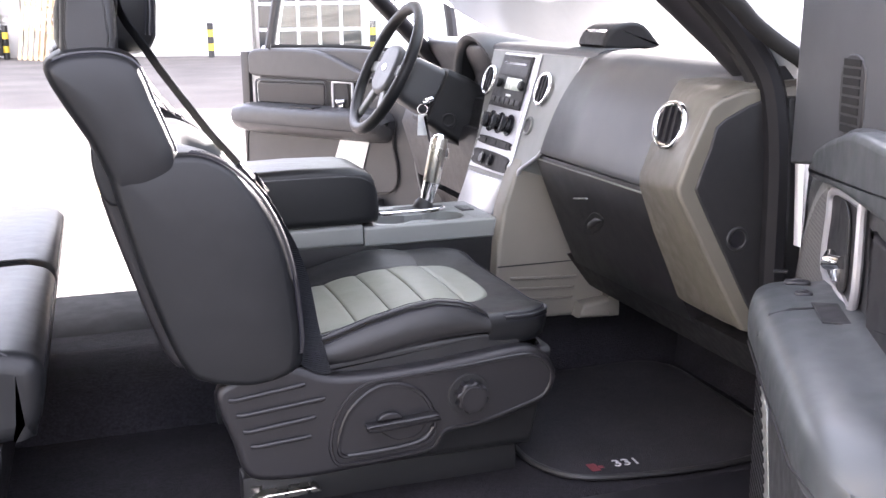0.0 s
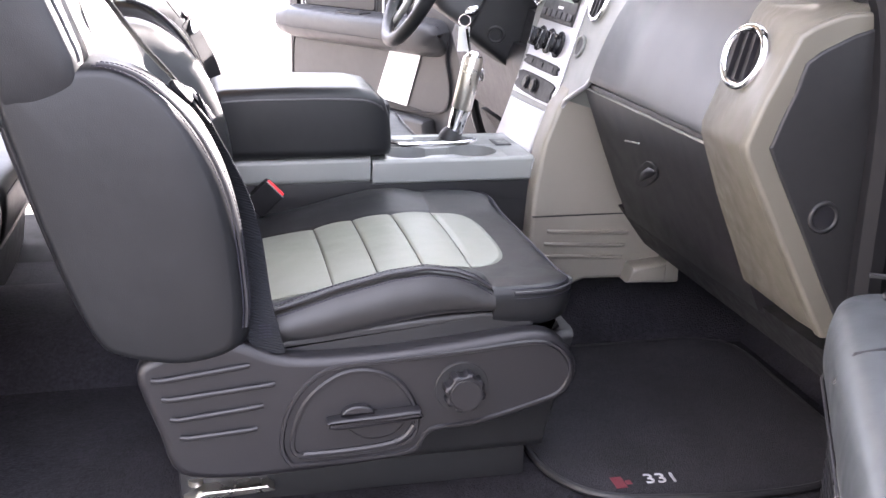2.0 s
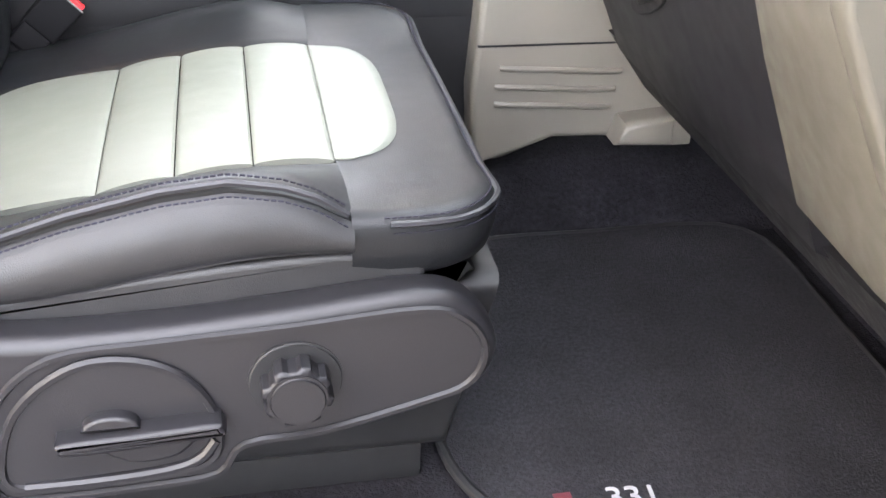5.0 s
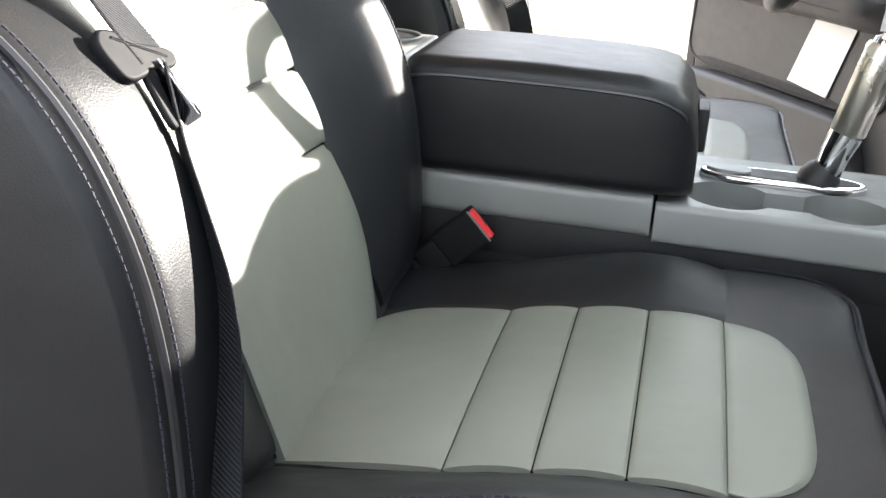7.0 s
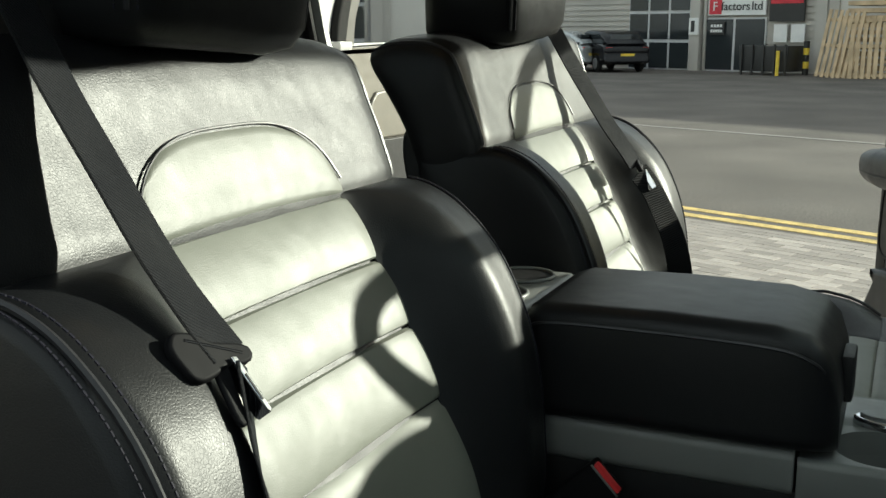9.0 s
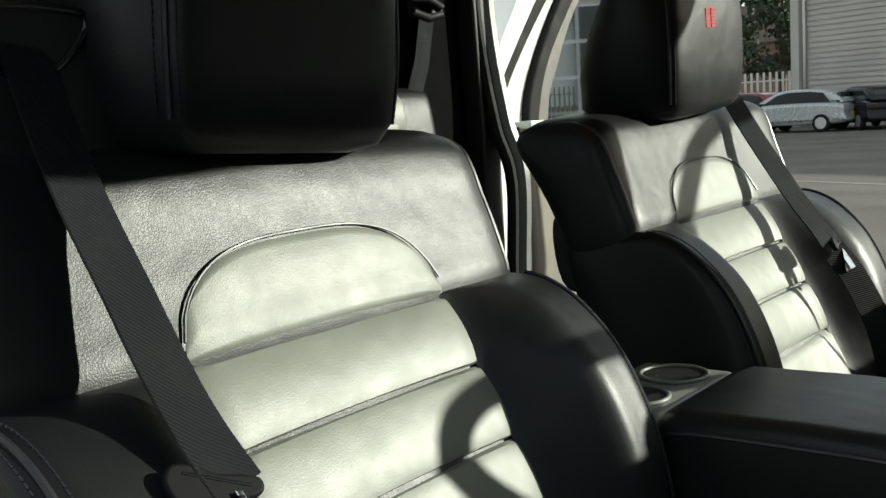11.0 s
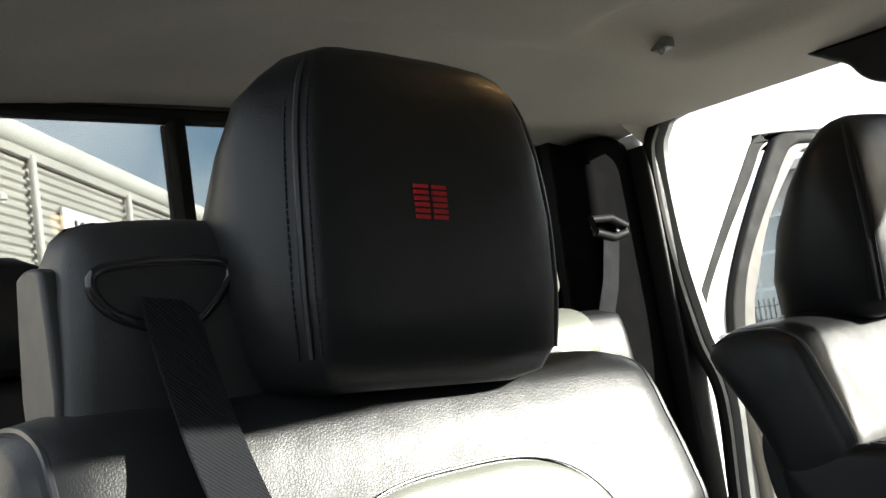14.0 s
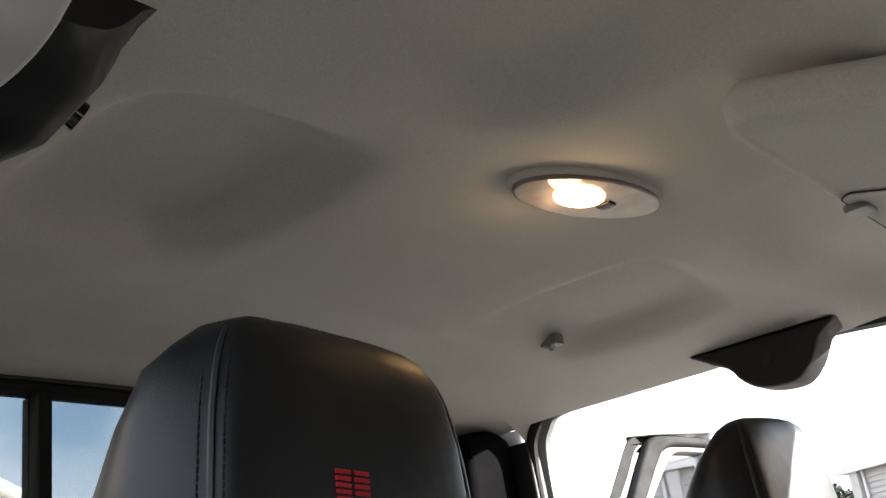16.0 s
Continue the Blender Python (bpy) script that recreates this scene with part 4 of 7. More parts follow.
# ---- centre console ----
con = thing("centre_console", (0.65, -0.02, FLOOR_Z), "grey centre console with black leather armrest and twin cup holders", "console")
CY0, CY1 = -0.128, 0.095
part("lower_body", rprism([(0.33, 0.70), (0.33, 0.952), (1.02, 0.952), (1.02, 0.70)], CY0 + 0.006, CY1 - 0.006, "y", 0.004), BLACK, con)
for y0, y1 in ((CY0 + 0.006, CY0 + 0.0125), (CY1 - 0.0125, CY1 - 0.006)):
    part("body_side", box(0.33, 1.02, y0, y1, 0.948, 0.995, 0.001), BLACK, con)
part("body_end", box(0.33, 0.688, CY0 + 0.0125, CY1 - 0.0125, 0.948, 0.992, 0.001), BLACK, con)
def rounded(y0, y1, z0, z1, r, n=5):
    out = []
    for cy, cz, a0 in ((y1 - r, z1 - r, 0), (y0 + r, z1 - r, 90), (y0 + r, z0 + r, 180), (y1 - r, z0 + r, 270)):
        for k in range(n + 1):
            a = radians(a0 + 90 * k / n)
            out.append(Vector((cy + r * math.cos(a), cz + r * math.sin(a))))
    return out
part("rear_band", rprism(rounded(CY0, CY1, 0.990, 1.040, 0.012), 0.330, 0.6885, "x", 0.002), CONSOLE, con)
# top plate with one recess: two round wells and a lowered saddle between them
def plate_with_wells(x0, x1, y0, y1, z, xa, xb, cy, r, neck, dip, depth):
    bm = bmesh.new()
    cx, half = (xa + xb) / 2, (xb - xa) / 2
    a0 = math.asin(neck / r)
    arc = [Vector((half + r * math.cos(a), r * math.sin(a))) for a in [-(math.pi - a0) + 2 * (math.pi - a0) * k / 32 for k in range(33)]]
    loop = arc + [-p for p in arc]
    def edge(p):
        sx = (x1 - cx if p.x > 0 else cx - x0) / max(abs(p.x), 1e-6)
        sy = (y1 - cy if p.y > 0 else cy - y0) / max(abs(p.y), 1e-6)
        return p * min(sx, sy)
    outer = [edge(p) for p in loop]
    top_, lip, low = ([bm.verts.new((cx + p.x * f, cy + p.y * f, h)) for p in pts] for pts, f, h in ((outer, 1, z), (loop, 1, z), (loop, 1, z - dip)))
    n = len(loop)
    for k in range(n):
        j = (k + 1) % n
        bm.faces.new((top_[k], top_[j], lip[j], lip[k]))
        bm.faces.new((lip[k], lip[j], low[j], low[k]))
    for px in (x0 - cx, x1 - cx):
        for py in (y0 - cy, y1 - cy):
            c = Vector((px, py))
            near = sorted(range(n), key=lambda k: (outer[k] - c).length)
            a = near[0]
            b = min(((a + 1) % n, (a - 1) % n), key=lambda k: (outer[k] - c).length)
            if (outer[a] - c).length > 1e-5:
                bm.faces.new((bm.verts.new((cx + px, cy + py, z)), top_[a], top_[b]))
    for wx in (xa, xb):
        rims = []
        for f, h in ((1, dip), (0.985, dip + 0.004), (0.94, depth - 0.006), (0.90, depth)):
            rims.append([bm.verts.new((wx + r * f * math.cos(2 * math.pi * k / 48), cy + r * f * math.sin(2 * math.pi * k / 48), z - h)) for k in range(48)])
        for a, b in zip(rims, rims[1:]):
            for k in range(48):
                bm.faces.new((a[k], a[(k + 1) % 48], b[(k + 1) % 48], b[k]))
        bm.faces.new(rims[-1])
    saddle = []
    for k in range(9):
        y = -neck + 2 * neck * k / 8
        w = math.sqrt(r * r - y * y)
        saddle.append([bm.verts.new((xa + w - 0.0005, cy + y, z - dip)), bm.verts.new((xb - w + 0.0005, cy + y, z - dip))])
    for a, b in zip(saddle, saddle[1:]):
        bm.faces.new((a[0], b[0], b[1], a[1]))
    return bm
part("front_band", rprism([(0.691, 0.986), (0.691, 1.0318), (1.0, 1.0318), (1.002, 0.986)], CY0, CY0 + 0.016, "y", 0.0075, 6), CONSOLE, con)
part("front_band", rprism([(0.691, 0.986), (0.691, 1.032), (1.0, 1.032), (1.002, 0.986)], CY1 - 0.006, CY1, "y", 0.0025), CONSOLE, con)
WELL_X, WELL_Y, WELL_R = (0.768, 0.892), CY0 + 0.062, 0.049
part("top_plate", plate_with_wells(0.692, 0.950, CY0 + 0.0078, -0.010, 1.032, *WELL_X, WELL_Y, WELL_R, 0.028, 0.026, 0.077), CONSOLE, con, "grey console top with two joined cup wells", angle=35)
part("top_plate", box(0.692, 1.0, -0.010, CY1 - 0.004, 0.99, 1.032, 0.002), CONSOLE, con)
part("top_plate", box(0.950, 1.0, CY0 + 0.0078, -0.010, 0.99, 1.032, 0.002), CONSOLE, con)
# black discs laid on the well floors stand for the shade down there
for wx in WELL_X:
    part("well_shade", disc((wx, WELL_Y, 0.9555), (0, 0, 1), WELL_R * 0.88, 0.003, 32), RUBBER, con, "black disc for the shade deep in the cup well")
# gear lever gate and lever
ov = smooth_loop([(0.735, 0.005), (0.76, 0.026), (0.83, 0.032), (0.90, 0.026), (0.922, 0.005), (0.90, -0.016), (0.83, -0.022), (0.76, -0.016)], 5)
gate = part("gear_gate", rprism(ov, 1.030, 1.041, "z", 0.004), CHROME, con, "chrome oval gear gate")
part("gate_slot", rprism(inset(ov, 0.007), 1.036, 1.0418, "z", 0.0015), BLACK, gate, "black floor of the gear gate")
part("gate_pad", rprism(smooth_loop([(0.742, 0.005), (0.754, 0.017), (0.778, 0.021), (0.790, 0.016), (0.793, 0.005), (0.790, -0.006), (0.778, -0.011), (0.754, -0.007)], 4), 1.040, 1.0445, "z", 0.0015), CONSOLE, gate, "grey pad in the gate")
part("lever_boot", tube([(0.868, 0.005, 1.040), (0.869, 0.005, 1.046), (0.872, 0.005, 1.054), (0.874, 0.005, 1.058)], [0.025, 0.024, 0.020, 0.016], 20), BLACK, gate)
lev = part("gear_lever", tube([(0.872, 0.005, 1.035), (0.880, 0.004, 1.075), (0.888, 0.003, 1.10)], [0.014, 0.017, 0.019], 20), CHROME, con, "chrome gear lever")
part("gear_knob", tube([(0.888, 0.003, 1.098), (0.8885, 0.003, 1.102), (0.908, -0.001, 1.196), (0.909, -0.001, 1.202)], [0.017, 0.020, 0.0205, 0.018], 24), BRUSHED, lev, "brushed metal gear knob")
part("gear_cap", tube([(0.909, -0.001, 1.201), (0.910, -0.001, 1.208), (0.911, -0.001, 1.212)], [0.016, 0.014, 0.008], 20), CHROME, lev)
part("gear_button", box(0.918, 0.930, -0.010, 0.004, 1.155, 1.18, 0.003), CHROME, lev)
sw = part("console_switch", box(0.952, 0.984, -0.030, 0.026, 1.028, 1.0345, 0.002), PLASTIC, con, "dark ribbed switch panel")
for k in range(4):
    part("switch_rib", box(0.957, 0.979, -0.024 + 0.012 * k, -0.019 + 0.012 * k, 1.034, 1.0358, 0.0006), CONSOLE, sw)
# armrest lid
ax = []
AR0, AR1 = -0.142, 0.068
for x, dz, dw in ((0.400, -0.05, 0.018), (0.404, -0.020, 0.008), (0.412, -0.006, 0.003), (0.43, 0.0, 0.0), (0.55, 0.003, 0.0), (0.66, 0.001, 0.0), (0.695, -0.006, 0.002), (0.713, -0.022, 0.007), (0.723, -0.048, 0.014), (0.727, -0.075, 0.022)):
    ax.append([(x, p.x, p.y) for p in rounded(AR0 + dw, AR1 - dw, 1.036 + 0.004, 1.166 + dz, 0.020, 6)])
arm = part("armrest", loft(ax), LEATHER, con, "padded black leather armrest lid", angle=60)
sl = [(0.408, AR0 + 0.004, 1.128), (0.43, AR0 + 0.001, 1.146), (0.55, AR0 + 0.001, 1.149), (0.66, AR0 + 0.001, 1.147), (0.70, AR0 + 0.004, 1.136), (0.716, AR0 + 0.012, 1.118)]
sl = smooth_loop(sl, 6, False)
part("armrest_seam", tube(sl, 0.0022, 6), PIPING, arm)
part("armrest_stitching", stitches([p + Vector((0, 0.006, 0.007)) for p in sl], 0.005, 0.004, 0.0006), PIPING, arm)
part("armrest_latch", box(0.722, 0.735, -0.065, -0.01, 1.075, 1.125, 0.005), BLACK, arm)
part("rear_cup_tray", rprism(rounded(CY0 + 0.004, CY1 - 0.002, 1.02, 1.150, 0.02), 0.285, 0.398, "x", 0.008), CONSOLE, con, "grey rear tray with cup wells")
# flat black discs paint the shade of the rear wells onto the tray
for y in (-0.062, 0.035):
    part("rear_well_shade", disc((0.345, y, 1.1505), (0, 0, 1), 0.036, 0.0012, 36), BLACK, con)
    part("cup_rim", ring((0.345, y, 1.152), (0, 0, 1), 0.037, 0.0025), CONSOLE, con)
# taupe side panel between console and footwell
trimpoly = [(1.066, 1.188), (1.075, 1.186), (1.15, 1.05), (1.228, 0.912), (1.262, 0.862), (1.278, 0.838), (1.262, 0.80), (1.18, 0.79), (1.10, 0.792), (1.03, 0.765), (0.99, 0.76), (0.984, 0.86), (0.992, 0.98), (1.005, 1.06), (1.03, 1.13)]
tp = part("footwell_panel", rprism([Vector(p) for p in trimpoly], -0.165, -0.10, "y", 0.008), TAUPE, con, "taupe plastic panel beside the footwell")
for k, (x0, x1, z) in enumerate(((1.021, 1.184, 0.894), (1.016, 1.178, 0.869), (1.016, 1.175, 0.845))):
    part("rib", tube([(x0, -0.165, z), (x0 + 0.006, -0.168, z), (x1 - 0.006, -0.168, z - 0.009), (x1, -0.165, z - 0.009)], 0.0035, 8), TAUPE, tp)
part("panel_joint", box(0.99, 1.225, -0.1662, -0.160, 0.922, 0.9245), PLASTIC, tp)
part("panel_foot", join(rprism([(1.175, 0.792), (1.185, 0.825), (1.255, 0.832), (1.255, 0.788)], -0.205, -0.150, "y", 0.012), box(1.255, 1.285, -0.195, -0.15, 0.786, 0.838, 0.005)), TAUPE, tp)

# ---- dashboard ----
dash = thing("dashboard", (1.25, 0, 0.95), "dark grey dashboard with taupe trim and silver centre stack", "dashboard")
def lofty(sections):
    """A hull through outlines (y, [(x, z), ...]) with the same number of points."""
    return loft([[(x, y, z) for x, z in pts] for y, pts in sections])
def padprof(f, nose):
    return [tuple(p) for p in smooth_loop([(1.60, 1.345), (1.45, 1.385), (1.30, 1.405), (1.20, 1.408), (1.15, 1.400), (1.115, 1.375), (1.075, 1.30), (nose, 1.205), (nose + 0.008, 1.190), (nose + 0.04, 1.187), (1.30, 1.19), (1.60, 1.20)], 4)]
pad_bm = lofty([(-0.93, padprof(0, 1.02)), (-0.70, padprof(0, 1.043)), (-0.45, padprof(0, 1.046)), (-0.262, padprof(0, 1.050)), (-0.256, [(x + 0.012, z - 0.004) for x, z in padprof(0, 1.052)])])
for v in pad_bm.verts:
    if v.co.y > -0.30:
        v.co.y -= 0.33 * max(0.0, v.co.z - 1.19)
pad = part("dash_pad", pad_bm, DASHPAD, dash, "dark grey grained dashboard pad", angle=70)
part("dash_top", lofty([(y, [tuple(p) for p in smooth_loop([(1.60, 1.345), (1.45, 1.385), (1.30, 1.405), (1.20, 1.408), (1.165, 1.405), (1.150, 1.392), (1.165, 1.36), (1.20, 1.30), (1.21, 1.19), (1.60, 1.20)], 3)]) for y in (-0.318, 0.90)]), DASHPAD, dash, "dark grey dashboard top", angle=70)
gl = part("glovebox_door", lofty([(y, [(1.30, 1.19), (1.062, 1.184), (1.058, 1.17), (1.085, 1.10), (1.125, 1.0), (1.155, 0.935), (1.175, 0.925), (1.30, 0.93)]) for y in (-0.715, -0.69, -0.25, -0.225)]), PLASTIC, dash, "dark plastic glovebox door")
part("glovebox_seam", tube([(1.0575, -0.705, 1.176), (1.0575, -0.21, 1.176)], 0.0022, 6), CONSOLE, gl)
part("glovebox_latch", tube([(1.090, -0.475, 1.083), (1.091, -0.455, 1.078), (1.100, -0.41, 1.060), (1.112, -0.37, 1.038)], [0.003, 0.008, 0.0075, 0.002], 12), PLASTIC, gl, "dark glovebox handle")
part("latch_scoop", rprism(smooth_loop([(-0.485, 1.092), (-0.45, 1.094), (-0.39, 1.064), (-0.36, 1.036), (-0.375, 1.030), (-0.43, 1.050), (-0.475, 1.074)], 4), 0.0, 0.004, "x", 0.0015), BLACK, gl)
for v in bpy.data.objects["latch_scoop"].data.vertices:
    v.co.x += lin(v.co.z, [(0.935, 1.155), (1.0, 1.125), (1.10, 1.085), (1.17, 1.058)]) - 0.0035
part("glovebox_line", tube([(1.060, -0.47, 1.128), (1.075, -0.38, 1.112)], 0.002, 6), CONSOLE, gl)
part("lower_dash", lofty([(y, [(1.55, 1.0), (1.16, 0.94), (1.22, 0.86), (1.55, 0.88)]) for y in (-0.88, 0.88)]), BLACK, dash)
# outer pod with its round vent and the taupe frame
podR = [(1.20, 1.385), (1.10, 1.377), (1.052, 1.362), (1.035, 1.352), (1.000, 1.28), (0.981, 1.232), (0.983, 1.218), (1.03, 1.13), (1.085, 1.03), (1.104, 0.995), (1.118, 0.984), (1.20, 0.99)]
podL = [(1.22, 1.395), (1.14, 1.388), (1.105, 1.372), (1.092, 1.355), (1.06, 1.28), (1.034, 1.212), (1.034, 1.196), (1.066, 1.11), (1.105, 1.02), (1.120, 0.985), (1.135, 0.974), (1.20, 0.975)]
pod = part("outer_pod", loft([[(x + 0.004, y, z) for x, z in p] for y, p in ((-0.938, podR), (-0.932, [(a[0] - 0.003, a[1] + 0.001) for a in podR]), (-0.86, [(a[0] * 0.7 + b[0] * 0.3 - 0.005, a[1] * 0.7 + b[1] * 0.3) for a, b in zip(podR, podL)]), (-0.72, podL), (-0.695, [(b[0] + 0.012, b[1] - 0.004) for b in podL]))]), TAUPE_SHADED, dash, "grey dashboard end pod", angle=35)
# taupe edge band and dark end plate
band = [(1.185, 1.375), (1.085, 1.371), (1.047, 1.358), (1.030, 1.347), (0.996, 1.276), (0.979, 1.230), (0.982, 1.214), (1.03, 1.125), (1.085, 1.025), (1.106, 0.990), (1.135, 0.985), (1.185, 1.0)]
part("end_frame", rprism([Vector(p) for p in band], -0.945, -0.925, "y", 0.005), TAUPE_SHADED, pod, "taupe frame round the dashboard end")
part("end_plate", rprism([Vector(p) for p in smooth_loop([(1.055, 1.330), (1.18, 1.340), (1.18, 1.02), (1.125, 1.018), (1.110, 1.032), (1.06, 1.125), (1.012, 1.215), (1.010, 1.232), (1.03, 1.285)], 3)], -0.9485, -0.940, "y", 0.003), BLACK, pod, "black dashboard end plate")
part("plug_rim", ring((1.084, -0.9485, 1.143), (0, 1, 0), 0.0165, 0.003), BLACK, pod)
part("plug", disc((1.084, -0.947, 1.143), (0, -1, 0), 0.0145, 0.0025, 28), GLOSSBLACK, pod)
def vent(c, n, r, parent):
    """A round air vent: chrome ring, dark bowl and vanes."""
    v = part("vent_ring", ring(c, n, r, 0.0055, 44, 10), CHROME, parent, "chrome ring of a round air vent")
    q = Vector(n).to_track_quat("Z", "Y").to_matrix().to_4x4()
    M = Matrix.Translation(Vector(c)) @ q
    part("vent_bowl", disc(Vector(c) - Vector(n).normalized() * 0.004, n, r - 0.002, 0.003, 36), BLACK, v)
    for k in (-1, 0, 1):
        b = box(-0.0015, 0.0015, -r * 0.8, r * 0.8, -0.004, 0.004)
        part("vane", moved(b, M @ Matrix.Translation((k * r * 0.45, 0, 0.002))), PLASTIC, v)
nv = Vector((-0.955, -0.13, 0.265)).normalized()
vent((1.022, -0.842, 1.312), nv, 0.035, pod)
# centre stack: a sloping face
SX = lambda z: 0.998 + (z - 1.0) * 0.335
SN = Vector((-0.948, 0, 0.318))
def stack_face(poly, d0, d1, r=0.002):
    """A plate on the stack's face; poly in (y, z), from d0 to d1 out of the face."""
    b = rprism([Vector(p) for p in poly], d0, d1, "x", r, 3)
    for v in b.verts:
        out = v.co.x
        v.co = Vector((SX(v.co.z), v.co.y, v.co.z)) + SN * out
    return b
stk = part("stack_body", stack_face([(-0.326, 1.395), (0.215, 1.395), (0.155, 1.18), (0.145, 0.995), (-0.125, 0.995), (-0.160, 1.14), (-0.258, 1.20), (-0.290, 1.30)], -0.10, 0.002, 0.005), CONSOLE, dash, "grey centre stack")
part("stack_panel", stack_face([(-0.085, 1.388), (0.120, 1.388), (0.130, 1.16), (0.135, 1.112), (-0.112, 1.118), (-0.100, 1.18)], 0.002, 0.006), SILVER, stk, "silver control panel")
rad = part("radio", stack_face([(-0.068, 1.382), (0.112, 1.382), (0.120, 1.262), (-0.075, 1.262)], 0.005, 0.010), BLACK, stk, "black radio with display")
part("cd_slot", stack_face([(-0.045, 1.366), (0.09, 1.366), (0.09, 1.360), (-0.045, 1.360)], 0.010, 0.0115, 0.0005), GLOSSBLACK, rad)
part("radio_bezel", stack_face([(-0.06, 1.374), (0.105, 1.374), (0.106, 1.335), (-0.062, 1.335)], 0.010, 0.0108, 0.0003), PLASTIC, rad)
part("display", stack_face([(-0.045, 1.330), (0.045, 1.330), (0.047, 1.303), (-0.046, 1.303)], 0.010, 0.012, 0.0005), LCD, rad, "pale radio display")
for y in (-0.062, 0.082):
    part("radio_knob", moved(disc((0, 0, 0), (0, 0, 1), 0.011, 0.012, 20, 0.002), Matrix.Translation(Vector((SX(1.315), y, 1.315)) + SN * 0.010) @ SN.to_track_quat("Z", "Y").to_matrix().to_4x4()), BLACK, rad)
for k in range(6):
    y = -0.058 + 0.031 * k
    part("button", stack_face([(y - 0.012, 1.283), (y + 0.012, 1.283), (y + 0.012, 1.270), (y - 0.012, 1.270)], 0.010, 0.013, 0.001), PLASTIC, rad)
part("button_mark", stack_face([(-0.002, 1.293), (0.028, 1.293), (0.028, 1.288), (-0.002, 1.288)], 0.010, 0.0106, 0.0002), WHITEMARK, rad)
for y in (0.075, 0.018, -0.040):
    kn = part("climate_knob", moved(join(disc((0, 0, 0), (0, 0, 1), 0.026, 0.004, 32, 0.001), disc((0, 0, 0.004), (0, 0, 1), 0.019, 0.014, 28, 0.003), box(-0.004, 0.004, -0.018, 0.018, 0.016, 0.024, 0.001)), Matrix.Translation(Vector((SX(1.226), y, 1.226)) + SN * 0.006) @ SN.to_track_quat("Z", "Y").to_matrix().to_4x4()), GLOSSBLACK, stk, "black rotary climate knob")
sw = part("switch_row", stack_face(smooth_loop([(-0.075, 1.190), (0.105, 1.190), (0.112, 1.182), (0.108, 1.172), (-0.075, 1.172), (-0.082, 1.181)], 3), 0.006, 0.010, 0.002), BLACK, stk)
for y in (-0.05, 0.015, 0.08):
    part("switch", stack_face([(y - 0.018, 1.186), (y + 0.018, 1.186), (y + 0.018, 1.176), (y - 0.018, 1.176)], 0.010, 0.012, 0.001), PLASTIC, sw)
pw = part("socket_panel", stack_face(smooth_loop([(-0.088, 1.158), (0.112, 1.158), (0.120, 1.140), (0.114, 1.122), (-0.088, 1.122), (-0.095, 1.140)], 3), 0.006, 0.009, 0.002), BLACK, stk)
for y in (0.05, 0.0):
    part("socket_cap", moved(disc((0, 0, 0), (0, 0, 1), 0.014, 0.010, 24, 0.003), Matrix.Translation(Vector((SX(1.140), y, 1.140)) + SN * 0.008) @ SN.to_track_quat("Z", "Y").to_matrix().to_4x4()), GLOSSBLACK, pw)
part("bin_lid", stack_face([(-0.100, 1.108), (0.128, 1.102), (0.140, 1.012), (-0.092, 1.026)], 0.002, 0.007, 0.003), SILVER, stk, "silver lid of the lower bin")
for y in (-0.162, 0.172):
    vent(Vector((SX(1.318), y, 1.318)) + SN * 0.006, SN, 0.034, stk)
part("blank_ring", ring(Vector((SX(1.236), -0.138, 1.236)) + SN * 0.004, SN, 0.019, 0.003), CONSOLE, stk)
part("blank_cap", disc(Vector((SX(1.236), -0.138, 1.236)) + SN * 0.001, SN, 0.018, 0.003, 28), BLACK, stk)
part("stack_edge", tube([Vector((SX(z), y, z)) + SN * 0.003 for y, z in ((-0.322, 1.392), (-0.290, 1.30), (-0.259, 1.205), (-0.235, 1.180), (-0.165, 1.142), (-0.122, 1.0))], 0.0045, 8), SILVER, stk)
part("stack_edge", tube([Vector((SX(z), y, z)) + SN * 0.004 for y, z in ((-0.094, 1.390), (-0.108, 1.18), (-0.114, 1.115))], 0.004, 8), SILVER, stk)
# instrument hood
def arch_ring(x, ry, top, foot, n=24):
    return [(x + 0.02 * math.cos(a) ** 2, 0.405 + ry * math.cos(a), foot + (top - foot) * math.sin(a) ** 0.8) for a in (math.pi * k / n for k in range(n + 1))]
hood = [arch_ring(*r) for r in ((1.34, 0.24, 1.400, 1.36), (1.24, 0.225, 1.428, 1.33), (1.17, 0.198, 1.434, 1.27), (1.135, 0.186, 1.430, 1.25), (1.122, 0.178, 1.424, 1.245), (1.124, 0.168, 1.415, 1.245), (1.14, 0.163, 1.408, 1.245), (1.235, 0.150, 1.395, 1.245))]
hd = part("instrument_hood", loft(hood, cap=False, closed=False), DASHPAD, dash, "dark instrument hood", angle=60)
part("hood_lining", loft([arch_ring(*r) for r in ((1.1415, 0.1615, 1.4065, 1.245), (1.23, 0.1490, 1.3935, 1.245))], cap=False, closed=False), BLACK, hd)
part("instrument_panel", box(1.22, 1.25, 0.255, 0.555, 1.22, 1.395, 0.004), GLOSSBLACK, hd)
for y in (0.30, 0.405, 0.51):
    part("gauge_ring", ring((1.218, y, 1.325), (-1, 0, 0.15), 0.044, 0.004), SILVER, hd)
    part("gauge_face", disc((1.2195, y, 1.325), (-1, 0, 0.15), 0.042, 0.002, 30), CONSOLE, hd)
part("hood_base", rprism([(1.10, 1.19), (1.118, 1.262), (1.15, 1.268), (1.25, 1.268), (1.25, 1.19)], 0.225, 0.59, "y", 0.008), BLACK, hd)
